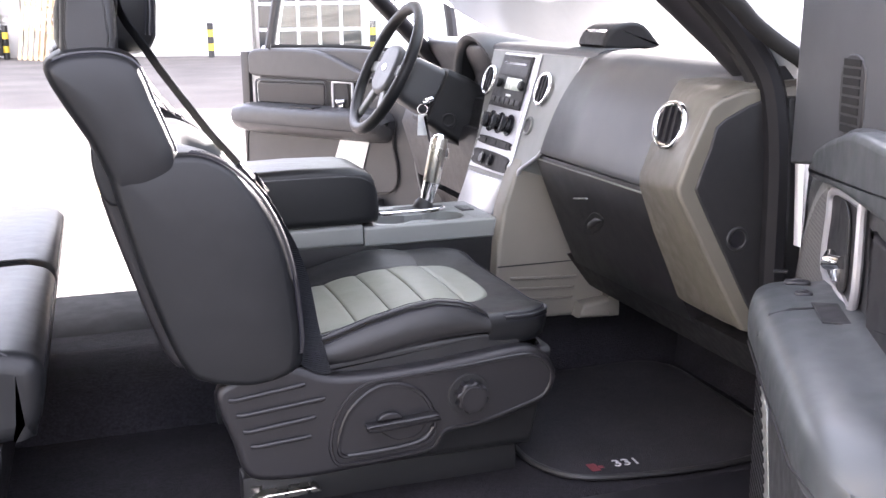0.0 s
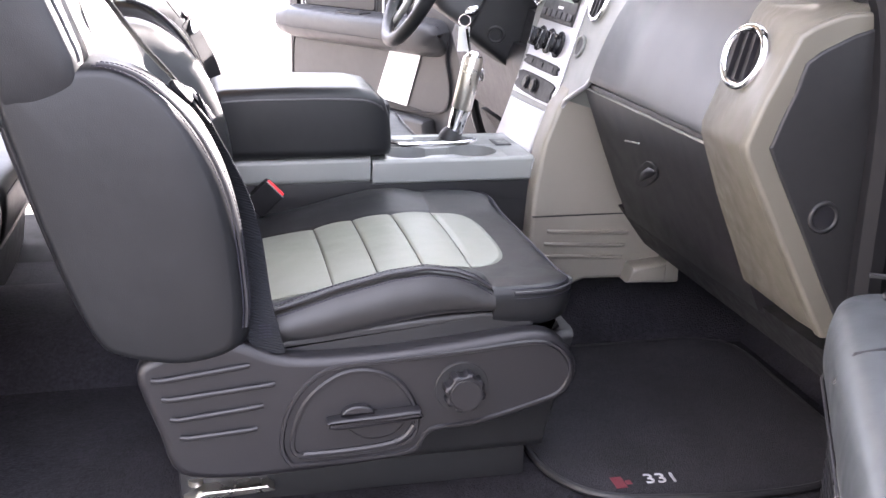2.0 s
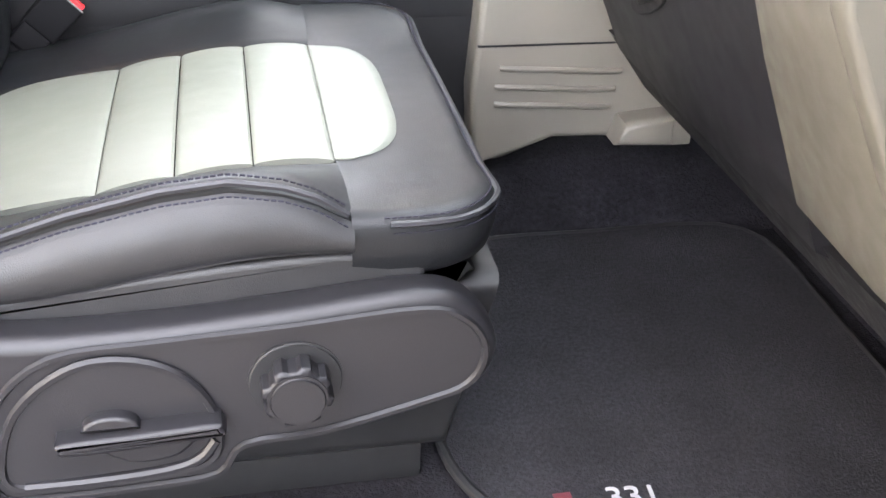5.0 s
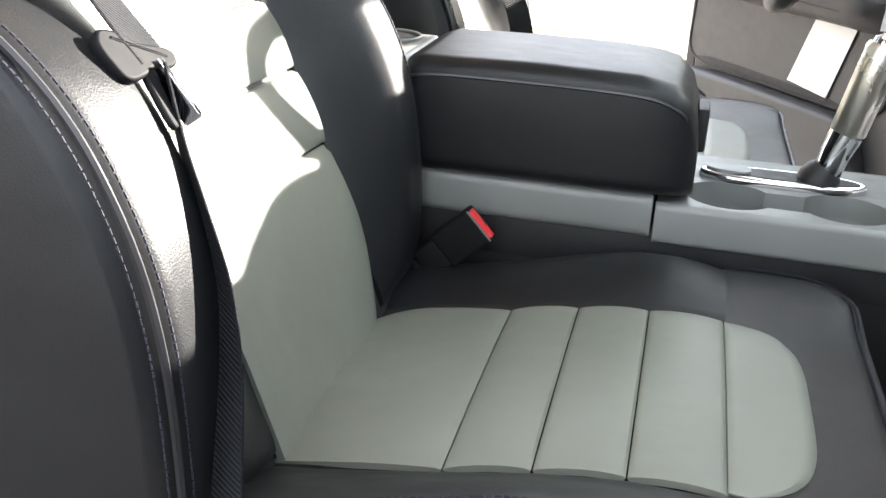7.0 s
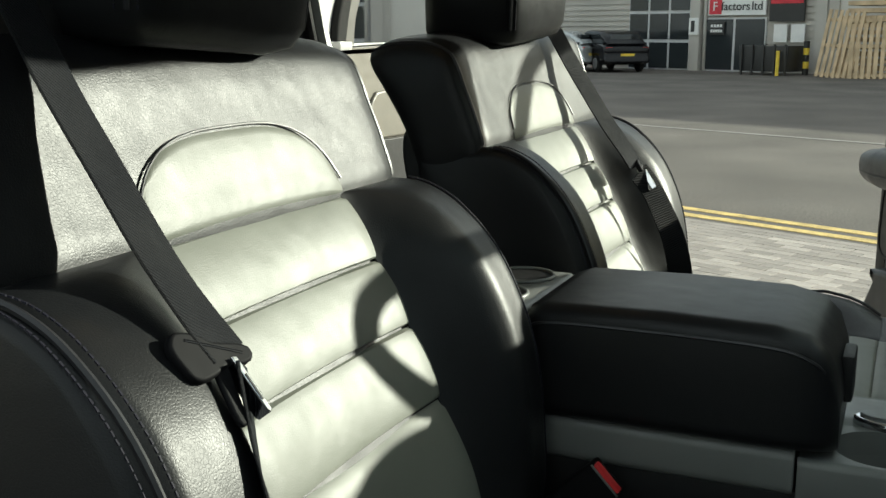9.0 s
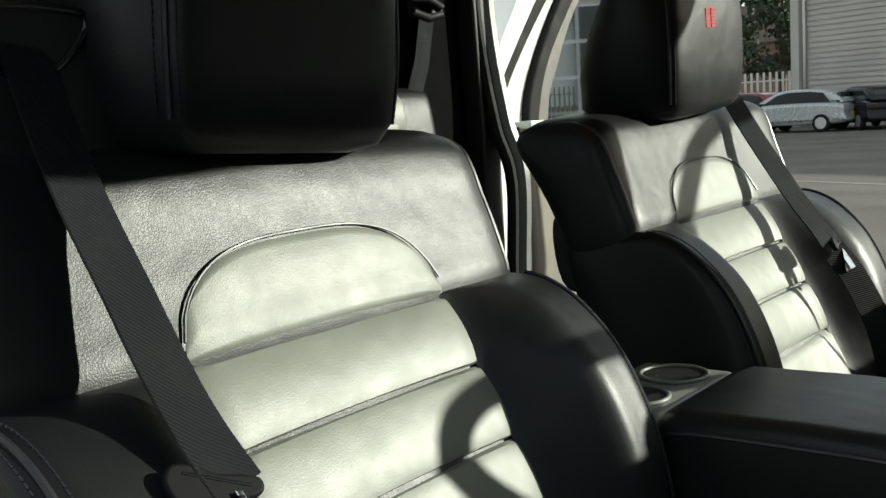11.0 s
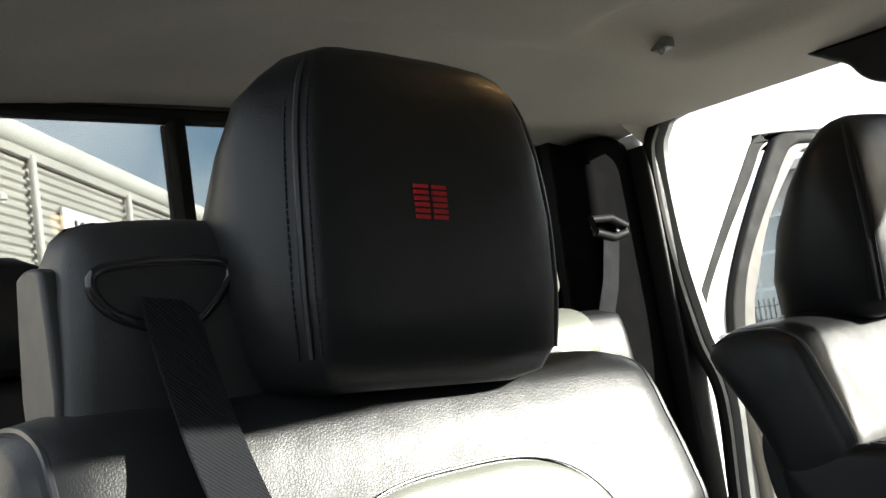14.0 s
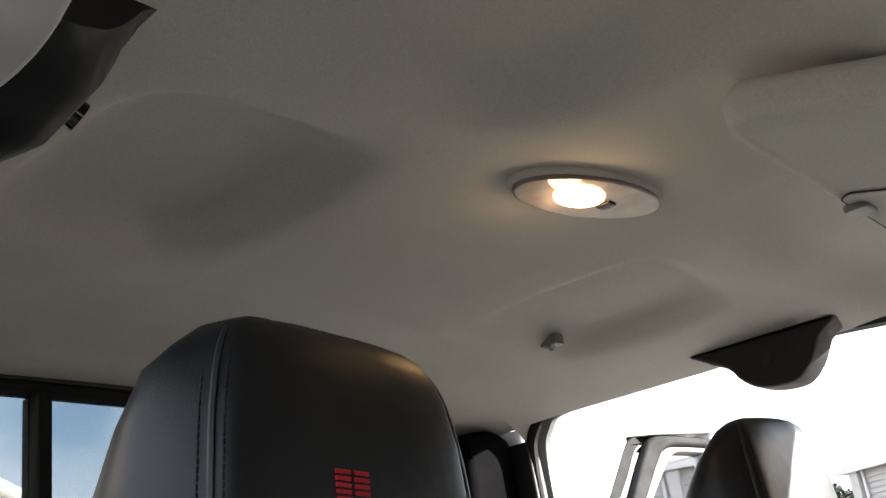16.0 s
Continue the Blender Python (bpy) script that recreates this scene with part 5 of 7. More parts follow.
# lower column shroud side of the dash
part("knee_panel", lofty([(y, [(1.30, 1.19), (1.085, 1.19), (1.07, 1.15), (1.12, 0.98), (1.30, 0.95)]) for y in (0.155, 0.88)]), PLASTIC, dash)
part("dash_top_box", join(rprism(smooth_loop([(1.22, 1.405), (1.235, 1.45), (1.30, 1.462), (1.34, 1.43), (1.345, 1.405)], 4), -0.225, -0.095, "y", 0.01)), BLACK, dash, "dark pod on the dashboard top")
part("dash_top_glass", moved(box(-0.002, 0.002, -0.052, 0.052, -0.018, 0.018, 0.003), Matrix.Translation((1.224, -0.16, 1.43)) @ pose(0, 0, 0, 0, 18, 0)), CHROME, dash)

# ---- steering wheel and column ----
sw_c = Vector((0.896, 0.41, 1.344))
sw_n = Vector((-0.89, 0, 0.456)).normalized()
wheel = thing("steering_wheel", sw_c, "black leather steering wheel with grey spokes on its column", "steering wheel")
part("rim", ring(sw_c, sw_n, 0.176, 0.0155, 64, 14), LEATHER, wheel, "black leather wheel rim")
q = sw_n.to_track_quat("Z", "Y").to_matrix().to_4x4()
M = Matrix.Translation(sw_c) @ q
part("hub", moved(rprism(smooth_loop([(-0.075, -0.045), (-0.07, 0.05), (0, 0.068), (0.07, 0.05), (0.075, -0.045), (0, -0.075)], 6), -0.035, 0.005, "z", 0.015), M), DASHPAD, wheel, "grey padded wheel hub")
for a in (0, 180, 235, 305):
    part("spoke", moved(join(rprism(rounded(-0.016, 0.016, -0.018, -0.004, 0.006, 3), 0.055, 0.172, "x", 0.004)), M @ pose(0, 0, 0, 0, 0, a)), CONSOLE, wheel)
part("emblem", moved(rprism(smooth_loop([(-0.024, 0), (0, 0.011), (0.024, 0), (0, -0.011)], 6), 0.004, 0.0075, "z", 0.001), M), SILVER, wheel)
def column(sections):
    """A rounded box along the steering axis: (distance, half width, up, down)."""
    up_ = Vector((0.456, 0, 0.89))
    return loft([[tuple(sw_c - sw_n * d + Vector((0, p.x, 0)) + up_ * p.y) for p in rounded(-w, w, -dn, up, 0.022, 4)] for d, w, up, dn in sections])
part("column_collar", column(((0.034, 0.045, 0.040, 0.042), (0.040, 0.056, 0.052, 0.055), (0.062, 0.064, 0.060, 0.066), (0.135, 0.066, 0.062, 0.074), (0.138, 0.060, 0.056, 0.068))), DASHPAD, wheel, "dark grey steering column collar", angle=50)
part("column_shroud", column(((0.137, 0.070, 0.060, 0.080), (0.141, 0.076, 0.066, 0.088), (0.20, 0.080, 0.070, 0.098), (0.285, 0.082, 0.060, 0.110))), BLACK, wheel, "black steering column shroud", angle=50)
part("ignition_bezel", ring(sw_c - sw_n * 0.165 + Vector((0, -0.082, -0.062)), (-0.35, -1, -0.1), 0.017, 0.004, 28, 8), PLASTIC, wheel)
part("stalk", tube([sw_c - sw_n * 0.09 + Vector((0, 0.07, 0.02)), sw_c - sw_n * 0.06 + Vector((0, 0.19, 0.05))], 0.008, 10), BLACK, wheel)
keys = thing("key_ring", (0.99, 0.335, 1.24), "ignition key with chrome ring and white paper tag", "keys")
part("key_head", tube([(1.0, 0.335, 1.262), (0.985, 0.335, 1.258), (0.972, 0.335, 1.254)], [0.010, 0.013, 0.008], 14), CHROME, keys)
part("split_ring", ring((0.972, 0.335, 1.238), (0.3, 0.9, 0), 0.013, 0.0015, 28, 6), CHROME, keys)
part("tag", moved(box(-0.016, 0.016, -0.0008, 0.0008, -0.055, 0.0, 0.0), Matrix.Translation((0.972, 0.335, 1.224)) @ pose(0, 0, 0, 0, 4, 25)), PAPER, keys, "blank white paper tag")
part("key_blade", tube([(0.976, 0.33, 1.22), (0.985, 0.33, 1.17), (0.99, 0.33, 1.15)], 0.0035, 6), CHROME, keys)

# ---- floor mats ----
MATRED = mat("dull_red_stitching", (0.11, 0.012, 0.02), 0.8, grain=0.0006, grain_scale=900)
fm = thing("floor_mat", (1.1, -0.50, FLOOR_Z), "black carpet floor mat with stitched number in the passenger footwell", "floor mat")
mp = smooth_loop([(0.895, -0.40), (0.868, -0.55), (0.875, -0.66), (0.93, -0.735), (1.05, -0.765), (1.17, -0.775), (1.27, -0.765), (1.36, -0.72), (1.38, -0.45), (1.36, -0.24), (1.15, -0.22), (0.95, -0.24)], 5)
part("mat_surface", rprism(mp, FLOOR_Z, FLOOR_Z + 0.012, "z", 0.005), MAT_PILE, fm)
part("mat_binding", tube([(p.x, p.y, FLOOR_Z + 0.008) for p in mp + mp[:1]], 0.006, 8), BLACK, fm, "black bound edge")


def lettering(name, text, size, material, parent, m, label=""):
    """Real letters in the built-in font, turned into a thin mesh at the pose m."""
    cu = bpy.data.curves.new(name, "FONT")
    cu.body, cu.size, cu.extrude, cu.align_x, cu.align_y = text, size, size * 0.02, "CENTER", "CENTER"
    tmp = bpy.data.objects.new("tmp_text", cu)
    scene.collection.objects.link(tmp)
    me = bpy.data.meshes.new_from_object(tmp.evaluated_get(bpy.context.evaluated_depsgraph_get()))
    bpy.data.objects.remove(tmp)
    me.transform(m)
    me.materials.clear()
    me.materials.append(material)
    ob = new(name, me)
    if parent:
        ob.parent = parent
        ob.matrix_parent_inverse = Matrix.Translation(-rise_of(parent))
    return tagged(ob, label)


lettering("mat_number", "331", 0.036, MATMARK, fm, Matrix.Translation((1.030, -0.715, FLOOR_Z + 0.013)) @ pose(0, 0, 0, 0, 0, -4), "white stitched number")
part("mat_mark", join(box(0.955, 0.972, -0.73, -0.70, FLOOR_Z + 0.0125, FLOOR_Z + 0.0135), box(0.974, 0.982, -0.722, -0.712, FLOOR_Z + 0.0125, FLOOR_Z + 0.0135)), MATRED, fm, "red stitched mark")

# ---- seat belts ----
def belt(name, yc, s, label, sag=0.0, drop=0.0, turn=0.0):
    """The belt of a front seat: from the tower over the shoulder to the tongue and down to the anchor."""
    t = thing(name, (0.3, yc + s * 0.2, 1.2), label, "seat belt", "front seat belts")
    y = lambda v: yc + s * (-v - 0.42)
    upper = [(0.199, y(-0.622), 1.515), (0.208, y(-0.628), 1.49), (0.232, y(-0.636), 1.452), (0.258, y(-0.642), 1.41), (0.292, y(-0.646), 1.36), (0.327, y(-0.651), 1.31), (0.356, y(-0.655), 1.275), (0.378, y(-0.655), 1.248)]
    upper = [(px_, py_ - s * sag * (i_ + 1) / 8, pz_ - drop * i_ / 7) for i_, (px_, py_, pz_) in enumerate(upper)]
    up = smooth_loop([Vector(p) for p in upper], 5, False)
    part("webbing", strip(up, 0.047, 0.0022, (0.9, 0.12 * s - turn * s, 0.4)), WEB, t, "black woven shoulder strap")
    lower = [(0.384, y(-0.650), 1.240 - drop), (0.402, y(-0.656), 1.19), (0.418, y(-0.660), 1.155), (0.436, y(-0.666), 1.11), (0.446, y(-0.678), 1.06), (0.452, y(-0.698), 0.99), (0.460, y(-0.708), 0.945), (0.466, y(-0.710), 0.915)]
    lower = [(px_, py_ - s * sag * (1 - i_ / 7) ** 2, pz_) for i_, (px_, py_, pz_) in enumerate(lower)]
    lo = smooth_loop([Vector(p) for p in lower], 5, False)
    nrm = [Vector((0.84, -s * 0.52, 0.16)).lerp(Vector((0.08, -s * 1.0, 0.0)), (i / (len(lo) - 1)) ** 1.3) for i in range(len(lo))]
    part("webbing", strip(lo, 0.043, 0.0022, nrm), WEB, t, "black woven lap strap")
    C = Vector((0.384, y(-0.655) - s * sag, 1.244 - drop))
    S = Vector((0.05, -0.084 * s, -0.047)).normalized()
    T = (up[-1] - up[-4]).normalized()
    C -= S * 0.021
    F = S.cross(T).normalized() * (1 if S.cross(T).x > 0 else -1)
    T = F.cross(S) if F.cross(S).z < 0 else -F.cross(S)

    def plate(outline, lo_, hi_, r, o=(0, 0, 0)):
        """A plate in the slide's own axes: outline in (along the slide, down the strap), thickness towards the front."""
        b = rprism([Vector(p) for p in outline], lo_, hi_, "z", r, 3)
        for v in b.verts:
            v.co = C + Vector(o) + S * v.co.x + T * v.co.y + F * v.co.z
        return b
    sl = part("belt_slide", plate(smooth_loop([(-0.030, 0.005), (-0.027, -0.004), (-0.012, -0.008), (0.0, -0.006), (0.015, -0.010), (0.027, -0.011), (0.031, -0.004), (0.025, 0.003), (0.013, 0.008), (0.006, 0.016), (-0.004, 0.024), (-0.012, 0.025), (-0.019, 0.020), (-0.027, 0.012)], 3), -0.003, 0.005, 0.0025), BELTPLASTIC, t, "black plastic belt slide")
    part("slide_slot", plate([(-0.020, -0.001), (0.022, -0.005), (0.022, -0.003), (-0.020, 0.001)], 0.0046, 0.0055, 0.0003), GLOSSBLACK, sl)
    part("tongue_cover", plate(smooth_loop([(0.002, 0.008), (0.012, 0.030), (0.021, 0.045), (0.026, 0.046), (0.028, 0.041), (0.022, 0.027), (0.012, 0.006)], 3), -0.002, 0.003, 0.002), BELTPLASTIC, sl)
    part("tongue", plate([(0.012, 0.004), (0.038, 0.034), (0.041, 0.035), (0.042, 0.032), (0.016, 0.002)], -0.006, 0.008, 0.0008), CHROME, sl, "chrome belt tongue")
    part("tongue_slot", plate([(0.0215, 0.0135), (0.0345, 0.0285), (0.0360, 0.0272), (0.0230, 0.0122)], 0.0070, 0.0084, 0.0003), BLACK, sl)
    for k in range(5):
        for h in range(3):
            part("label_bar", moved(box(-0.008 + 0.0055 * h, -0.004 + 0.0055 * h + 0.0008 * (k % 2), -0.0006, 0.0006, 0.008 - 0.0042 * k, 0.0095 - 0.0042 * k), Matrix.Translation((0.462, y(-0.7118), 0.950))), THREAD, t)
    return t


belt("seat_belt", -0.42, -1, "black seat belt hanging from the seat tower with chrome tongue", 0.034, 0.004, 0.33)
belt("seat_belt", 0.345, 1, "black seat belt hanging over the driver seat with chrome tongue", 0.028, 0.022, 0.39).location.x -= 0.022
def buckle(name, yb, s):
    b = thing(name, (0.50, yb, 0.95), "black belt buckle with red release button beside the console", "belt buckle", "belt buckles")
    a0, a1 = Vector((0.455, yb, 0.945)), Vector((0.515, yb, 1.002))
    ax_ = (a1 - a0).normalized()
    W = Vector((ax_.z, 0, -ax_.x))
    M = Matrix(((W.x, 0, ax_.x, a0.x), (0, 1, 0, a0.y), (W.z, 0, ax_.z, a0.z), (0, 0, 0, 1)))
    body = part("buckle_body", moved(join(box(-0.0215, 0.0215, -0.012, 0.012, 0.024, 0.079, 0.004, 3), box(-0.0185, 0.0185, -0.0105, 0.0105, -0.006, 0.026, 0.004, 3)), M), BELTPLASTIC, b)
    part("release_button", moved(box(-0.0185, 0.0185, s * 0.0105, s * 0.001, 0.070, 0.0825, 0.002) if s > 0 else box(-0.0185, 0.0185, -0.0105, -0.001, 0.070, 0.0825, 0.002), M), RED, body, "red release button")
    part("buckle_edge", moved(box(-0.0205, 0.0205, -0.0126, -0.0112, 0.0765, 0.0785, 0.0004) if s < 0 else box(-0.0205, 0.0205, 0.0112, 0.0126, 0.0765, 0.0785, 0.0004), M), CONSOLE, body)
    part("buckle_slot", moved(box(-0.017, 0.017, 0.003, 0.006, 0.076, 0.0796, 0.0005), M), GLOSSBLACK, body)
    part("buckle_stalk", moved(join(*[box(-0.013, 0.013, -0.008, 0.008, -0.018 - 0.011 * k, -0.008 - 0.011 * k, 0.002) for k in range(5)], box(-0.010, 0.010, -0.006, 0.006, -0.065, -0.002)), M), BELTPLASTIC, b)
    return b
buckle("belt_buckle", -0.168, -1)

# ---- rear bench ----
rb = thing("rear_bench", (-0.25, 0, FLOOR_Z), "black leather rear bench with split cushions and headrests", "bench seat")
for y0, y1 in ((-0.72, -0.105), (-0.095, 0.62)):
    cu = part("bench_cushion", rprism(smooth_loop([(-0.45, 0.86), (-0.45, 0.985), (-0.30, 0.985), (-0.05, 1.010), (0.02, 1.006), (0.048, 0.982), (0.046, 0.93), (0.03, 0.885), (-0.02, 0.865)], 5), y0, y1, "y", 0.03, 6), LEATHER, rb, "black leather rear cushion", angle=60)
    ln = [(-0.4 + 0.03 * i, y0 + 0.014, 0.988 + 0.022 * sm(-0.3, -0.05, -0.4 + 0.03 * i)) for i in range(14)] + [(0.040, y0 + 0.016, 0.978), (0.040, y0 + 0.016, 0.93)]
    part("piping", tube(ln, 0.003, 6), PIPING, cu)
    fl = [(0.050, y0 + 0.03 + (y1 - y0 - 0.06) * i / 20, 0.978) for i in range(21)]
    part("stitching", stitches(fl, 0.007, 0.006, 0.001), THREAD, cu)
part("bench_base", rprism([(-0.50, 0.67), (-0.05, 0.67), (-0.02, 0.86), (-0.50, 0.86)], -0.70, 0.60, "y", 0.015), PLASTIC, rb)
for y0, y1 in ((-0.70, -0.10), (-0.09, 0.60)):
    bk = part("bench_back", rprism(smooth_loop([(-0.46, 0.95), (-0.535, 1.20), (-0.535, 1.46), (-0.50, 1.502), (-0.44, 1.500), (-0.405, 1.46), (-0.375, 1.20), (-0.34, 0.97)], 5), y0, y1, "y", 0.03, 6), LEATHER, rb, "black leather rear backrest", angle=60)
    part("bench_grey_field", box(-0.402, -0.385, y0 + 0.14, y1 - 0.14, 1.02, 1.44, 0.008), GREY_LEATHER, bk)
# sunlit top of the backrest: the sun is put into its grey colour
part("bench_grey_field", rprism(smooth_loop([(-0.41, 1.40), (-0.402, 1.47), (-0.44, 1.508), (-0.50, 1.506), (-0.51, 1.40)], 4), 0.30, 0.50, "y", 0.01), GREY_LEATHER, rb)
# the second headrest is grey instead of black to stand for sun on it
for yh, m in ((-0.565, LEATHER), (0.31, GREY_LEATHER)):
    rows = []
    for z, w, x0, x1 in ((1.505, 0.08, -0.49, -0.41), (1.515, 0.105, -0.505, -0.395), (1.55, 0.118, -0.51, -0.385), (1.60, 0.115, -0.505, -0.385), (1.63, 0.10, -0.495, -0.395), (1.645, 0.07, -0.475, -0.415)):
        rows.append([(p.x, p.y, z) for p in smooth_loop([Vector(v) for v in ((x1, yh - w * 0.7), (x1, yh + w * 0.7), ((x0 + x1) / 2, yh + w), (x0, yh + w * 0.7), (x0, yh - w * 0.7), ((x0 + x1) / 2, yh - w))], 4)])
    hr = part("rear_headrest", loft(rows), m, rb, "padded leather rear headrest", angle=60)
    part("embroidered_mark", join(*[box(-0.386, -0.3835, yh + 0.05, yh + 0.068, 1.588 + 0.006 * k, 1.5915 + 0.006 * k) for k in range(4)]), REDLOGO, hr, "red embroidered bars")

# ---- things on the roof ----
lamp = thing("dome_lamp", (0.275, -0.04, 1.88), "lit oval dome lamp with clear lens in the headliner", "ceiling lamp")
def oval(rx, ry, z0, z1, r):
    return rprism([Vector((0.276 + rx * math.cos(a) + 0.19 * ry * math.sin(a), -0.04 + ry * math.sin(a))) for a in (2 * math.pi * k / 40 for k in range(40))], z0, z1, "z", r)
part("lamp_rim", oval(0.0485, 0.106, 1.8965, 1.908, 0.005), HEADLINER, lamp, "pale oval lamp rim")
part("lamp_lens", oval(0.0455, 0.102, 1.8925, 1.8985, 0.003), LENS, lamp, "clear lamp lens")
part("lamp_glow", rprism([Vector((0.276 + 0.024 * math.cos(a), -0.060 + 0.036 * math.sin(a))) for a in (2 * math.pi * k / 30 for k in range(30))], 1.8906, 1.8930, "z", 0.001), BULB, lamp, "warm glowing bulb window")
part("lamp_switch", box(0.270, 0.288, -0.020, -0.004, 1.8895, 1.8935, 0.002), PLASTIC, lamp)
bulb = new("lamp_light", bpy.data.lights.new("lamp_light", "POINT"))
bulb.data.energy, bulb.data.color, bulb.data.shadow_soft_size = 0.035, (1.0, 0.66, 0.34), 0.02
bulb.location = (0.272, -0.075, 1.872)
bulb.parent = lamp
bulb.matrix_parent_inverse = Matrix.Translation(-lamp.location)
lamp.location += Vector((-0.026, 0.028, 0))
vis = thing("sun_visor", (0.53, 0.13, 1.85), "pale grey cloth sun visor with vanity flap", "sun visor")
def tilted(bm):
    """The visor follows the headliner down towards the windscreen."""
    for v in bm.verts:
        v.co.z -= 0.30 * max(0.0, v.co.x - 0.50)
    return bm
part("visor_body", tilted(rprism(rounded(0.470, 0.665, -0.182, 0.42, 0.045, 8), 1.826, 1.864, "z", 0.012, 6)), HEADLINER, vis, "pale cloth visor board", angle=60)
flap = part("vanity_flap", tilted(rprism(rounded(0.482, 0.585, 0.065, 0.30, 0.014), 1.8205, 1.8275, "z", 0.002)), HEADLINER, vis, "pale hinged vanity flap")
part("flap_edge", tilted(tube([(p.x, p.y, 1.8222) for p in rounded(0.4815, 0.5855, 0.0645, 0.3005, 0.014)], 0.0012, 6, True)), BLACK, flap)
part("flap_catch", tilted(rprism(rounded(0.474, 0.500, 0.090, 0.128, 0.008), 1.814, 1.823, "z", 0.003)), CONSOLE, flap, "small grey catch")
for s in (-1, 1):
    lc = thing("latch_cover", (0.12, s * 0.70, 1.82), "black plastic striker cover on the roof rail", "trim cover", "roof rail covers")
    dx = 0.0 if s > 0 else 0.13
    p = smooth_loop([(0.01 + dx, 1.872), (0.025 + dx, 1.848), (0.06 + dx, 1.828), (0.08 + dx, 1.802), (0.11 + dx, 1.784), (0.165 + dx, 1.780), (0.198 + dx, 1.804), (0.22 + dx, 1.84), (0.24 + dx, 1.868)], 4)
    if s < 0:
        wedge = []
        for x, yi, zb in ((0.06, -0.655, 1.842), (0.09, -0.632, 1.812), (0.15, -0.615, 1.790), (0.22, -0.604, 1.784), (0.262, -0.600, 1.800), (0.284, -0.598, 1.838)):
            wedge.append([(x + 0.05 * (q_[0] + 0.65), q_[0], q_[1]) for q_ in (tuple(v_) for v_ in smooth_loop([(yi, 1.872), (yi - 0.004, (1.872 + zb) / 2 + 0.012), (yi - 0.030, zb + 0.004), (-0.675, zb), (-0.690, zb + 0.008), (-0.690, 1.872)], 3))])
        part("cover_body", loft(wedge), BLACK, lc, angle=50)
    else:
        part("cover_body", rprism(p, min(s * (0.665 if s > 0 else 0.635), s * (0.735 if s > 0 else 0.688)), max(s * (0.665 if s > 0 else 0.635), s * (0.735 if s > 0 else 0.688)), "y", 0.008), BLACK, lc)
    part("cover_recess", disc((0.13, 0.665, 1.826), (0, -1, 0), 0.012, 0.002, 20) if s > 0 else disc((0.215, -0.610, 1.822), (0.1, 0.9, -0.5), 0.011, 0.006, 20), GLOSSBLACK, lc)
    if s < 0:
        part("striker_plate", rprism(smooth_loop([(0.15, 1.87), (0.19, 1.815), (0.24, 1.788), (0.31, 1.784), (0.36, 1.81), (0.39, 1.87)], 4), -0.742, -0.6885, "y", 0.006), JAMB, lc, "pale painted striker housing")
        part("striker_pin", tube([(0.225, -0.692, 1.795), (0.225, -0.692, 1.774), (0.225, -0.722, 1.774), (0.225, -0.722, 1.795)], 0.006, 8), CHROME, lc)
    hx, hy = (-0.130, 0.452) if s > 0 else (-0.06, -0.57)
    hk = thing("coat_hook", (hx, hy, 1.88), "small grey plastic coat hook under the headliner", "coat hook", "coat hooks")
    hz = roof_z(hx, hy)
    part("hook_base", box(hx - 0.017, hx + 0.017, hy - 0.012, hy + 0.012, hz - 0.012, hz + 0.006, 0.004), CONSOLE, hk)
    part("hook_peg", tube([(hx, hy, hz - 0.008), (hx + 0.005, hy - s * 0.012, hz - 0.018), (hx + 0.009, hy - s * 0.024, hz - 0.014)], 0.005, 8), CONSOLE, hk)
# rear belt on the driver side pillar
rbt = thing("rear_belt", (-0.44, 0.63, 1.62), "black rear seat belt through a chrome-edged ring on the pillar", "seat belt")
part("belt_ring", tube([(-0.448, 0.585, 1.676), (-0.446, 0.640, 1.678), (-0.446, 0.682, 1.662), (-0.446, 0.680, 1.648), (-0.446, 0.640, 1.640), (-0.446, 0.590, 1.650)], 0.0085, 10, True), BELTPLASTIC, rbt)
part("ring_bolt", disc((-0.460, 0.672, 1.655), (1, 0, 0), 0.013, 0.010, 20, 0.002), CHROME, rbt, "chrome ring bolt")
part("webbing", strip([(-0.446, 0.635, 1.648), (-0.452, 0.616, 1.55), (-0.460, 0.578, 1.45), (-0.466, 0.535, 1.30)], 0.046, 0.002, (1, 0, 0.05)), WEB, rbt)
part("pillar_plug", disc((-0.461, 0.622, 1.80), (1, 0, 0), 0.010, 0.004, 16, 0.001), PILLARTRIM, rbt)

# ---- doors ----
# door vinyl lightened and tinted: skylight on the passenger door put into colour
SKYLIT_VINYL = mat("skylit_vinyl", (0.040, 0.045, 0.047), 0.42, vary=0.08, scale=9, grain=0.0001, grain_scale=600, spec=0.6)
DOORVINYL = mat("door_vinyl", (0.032, 0.033, 0.035), 0.46, vary=0.1, scale=9, grain=0.0001, grain_scale=600)


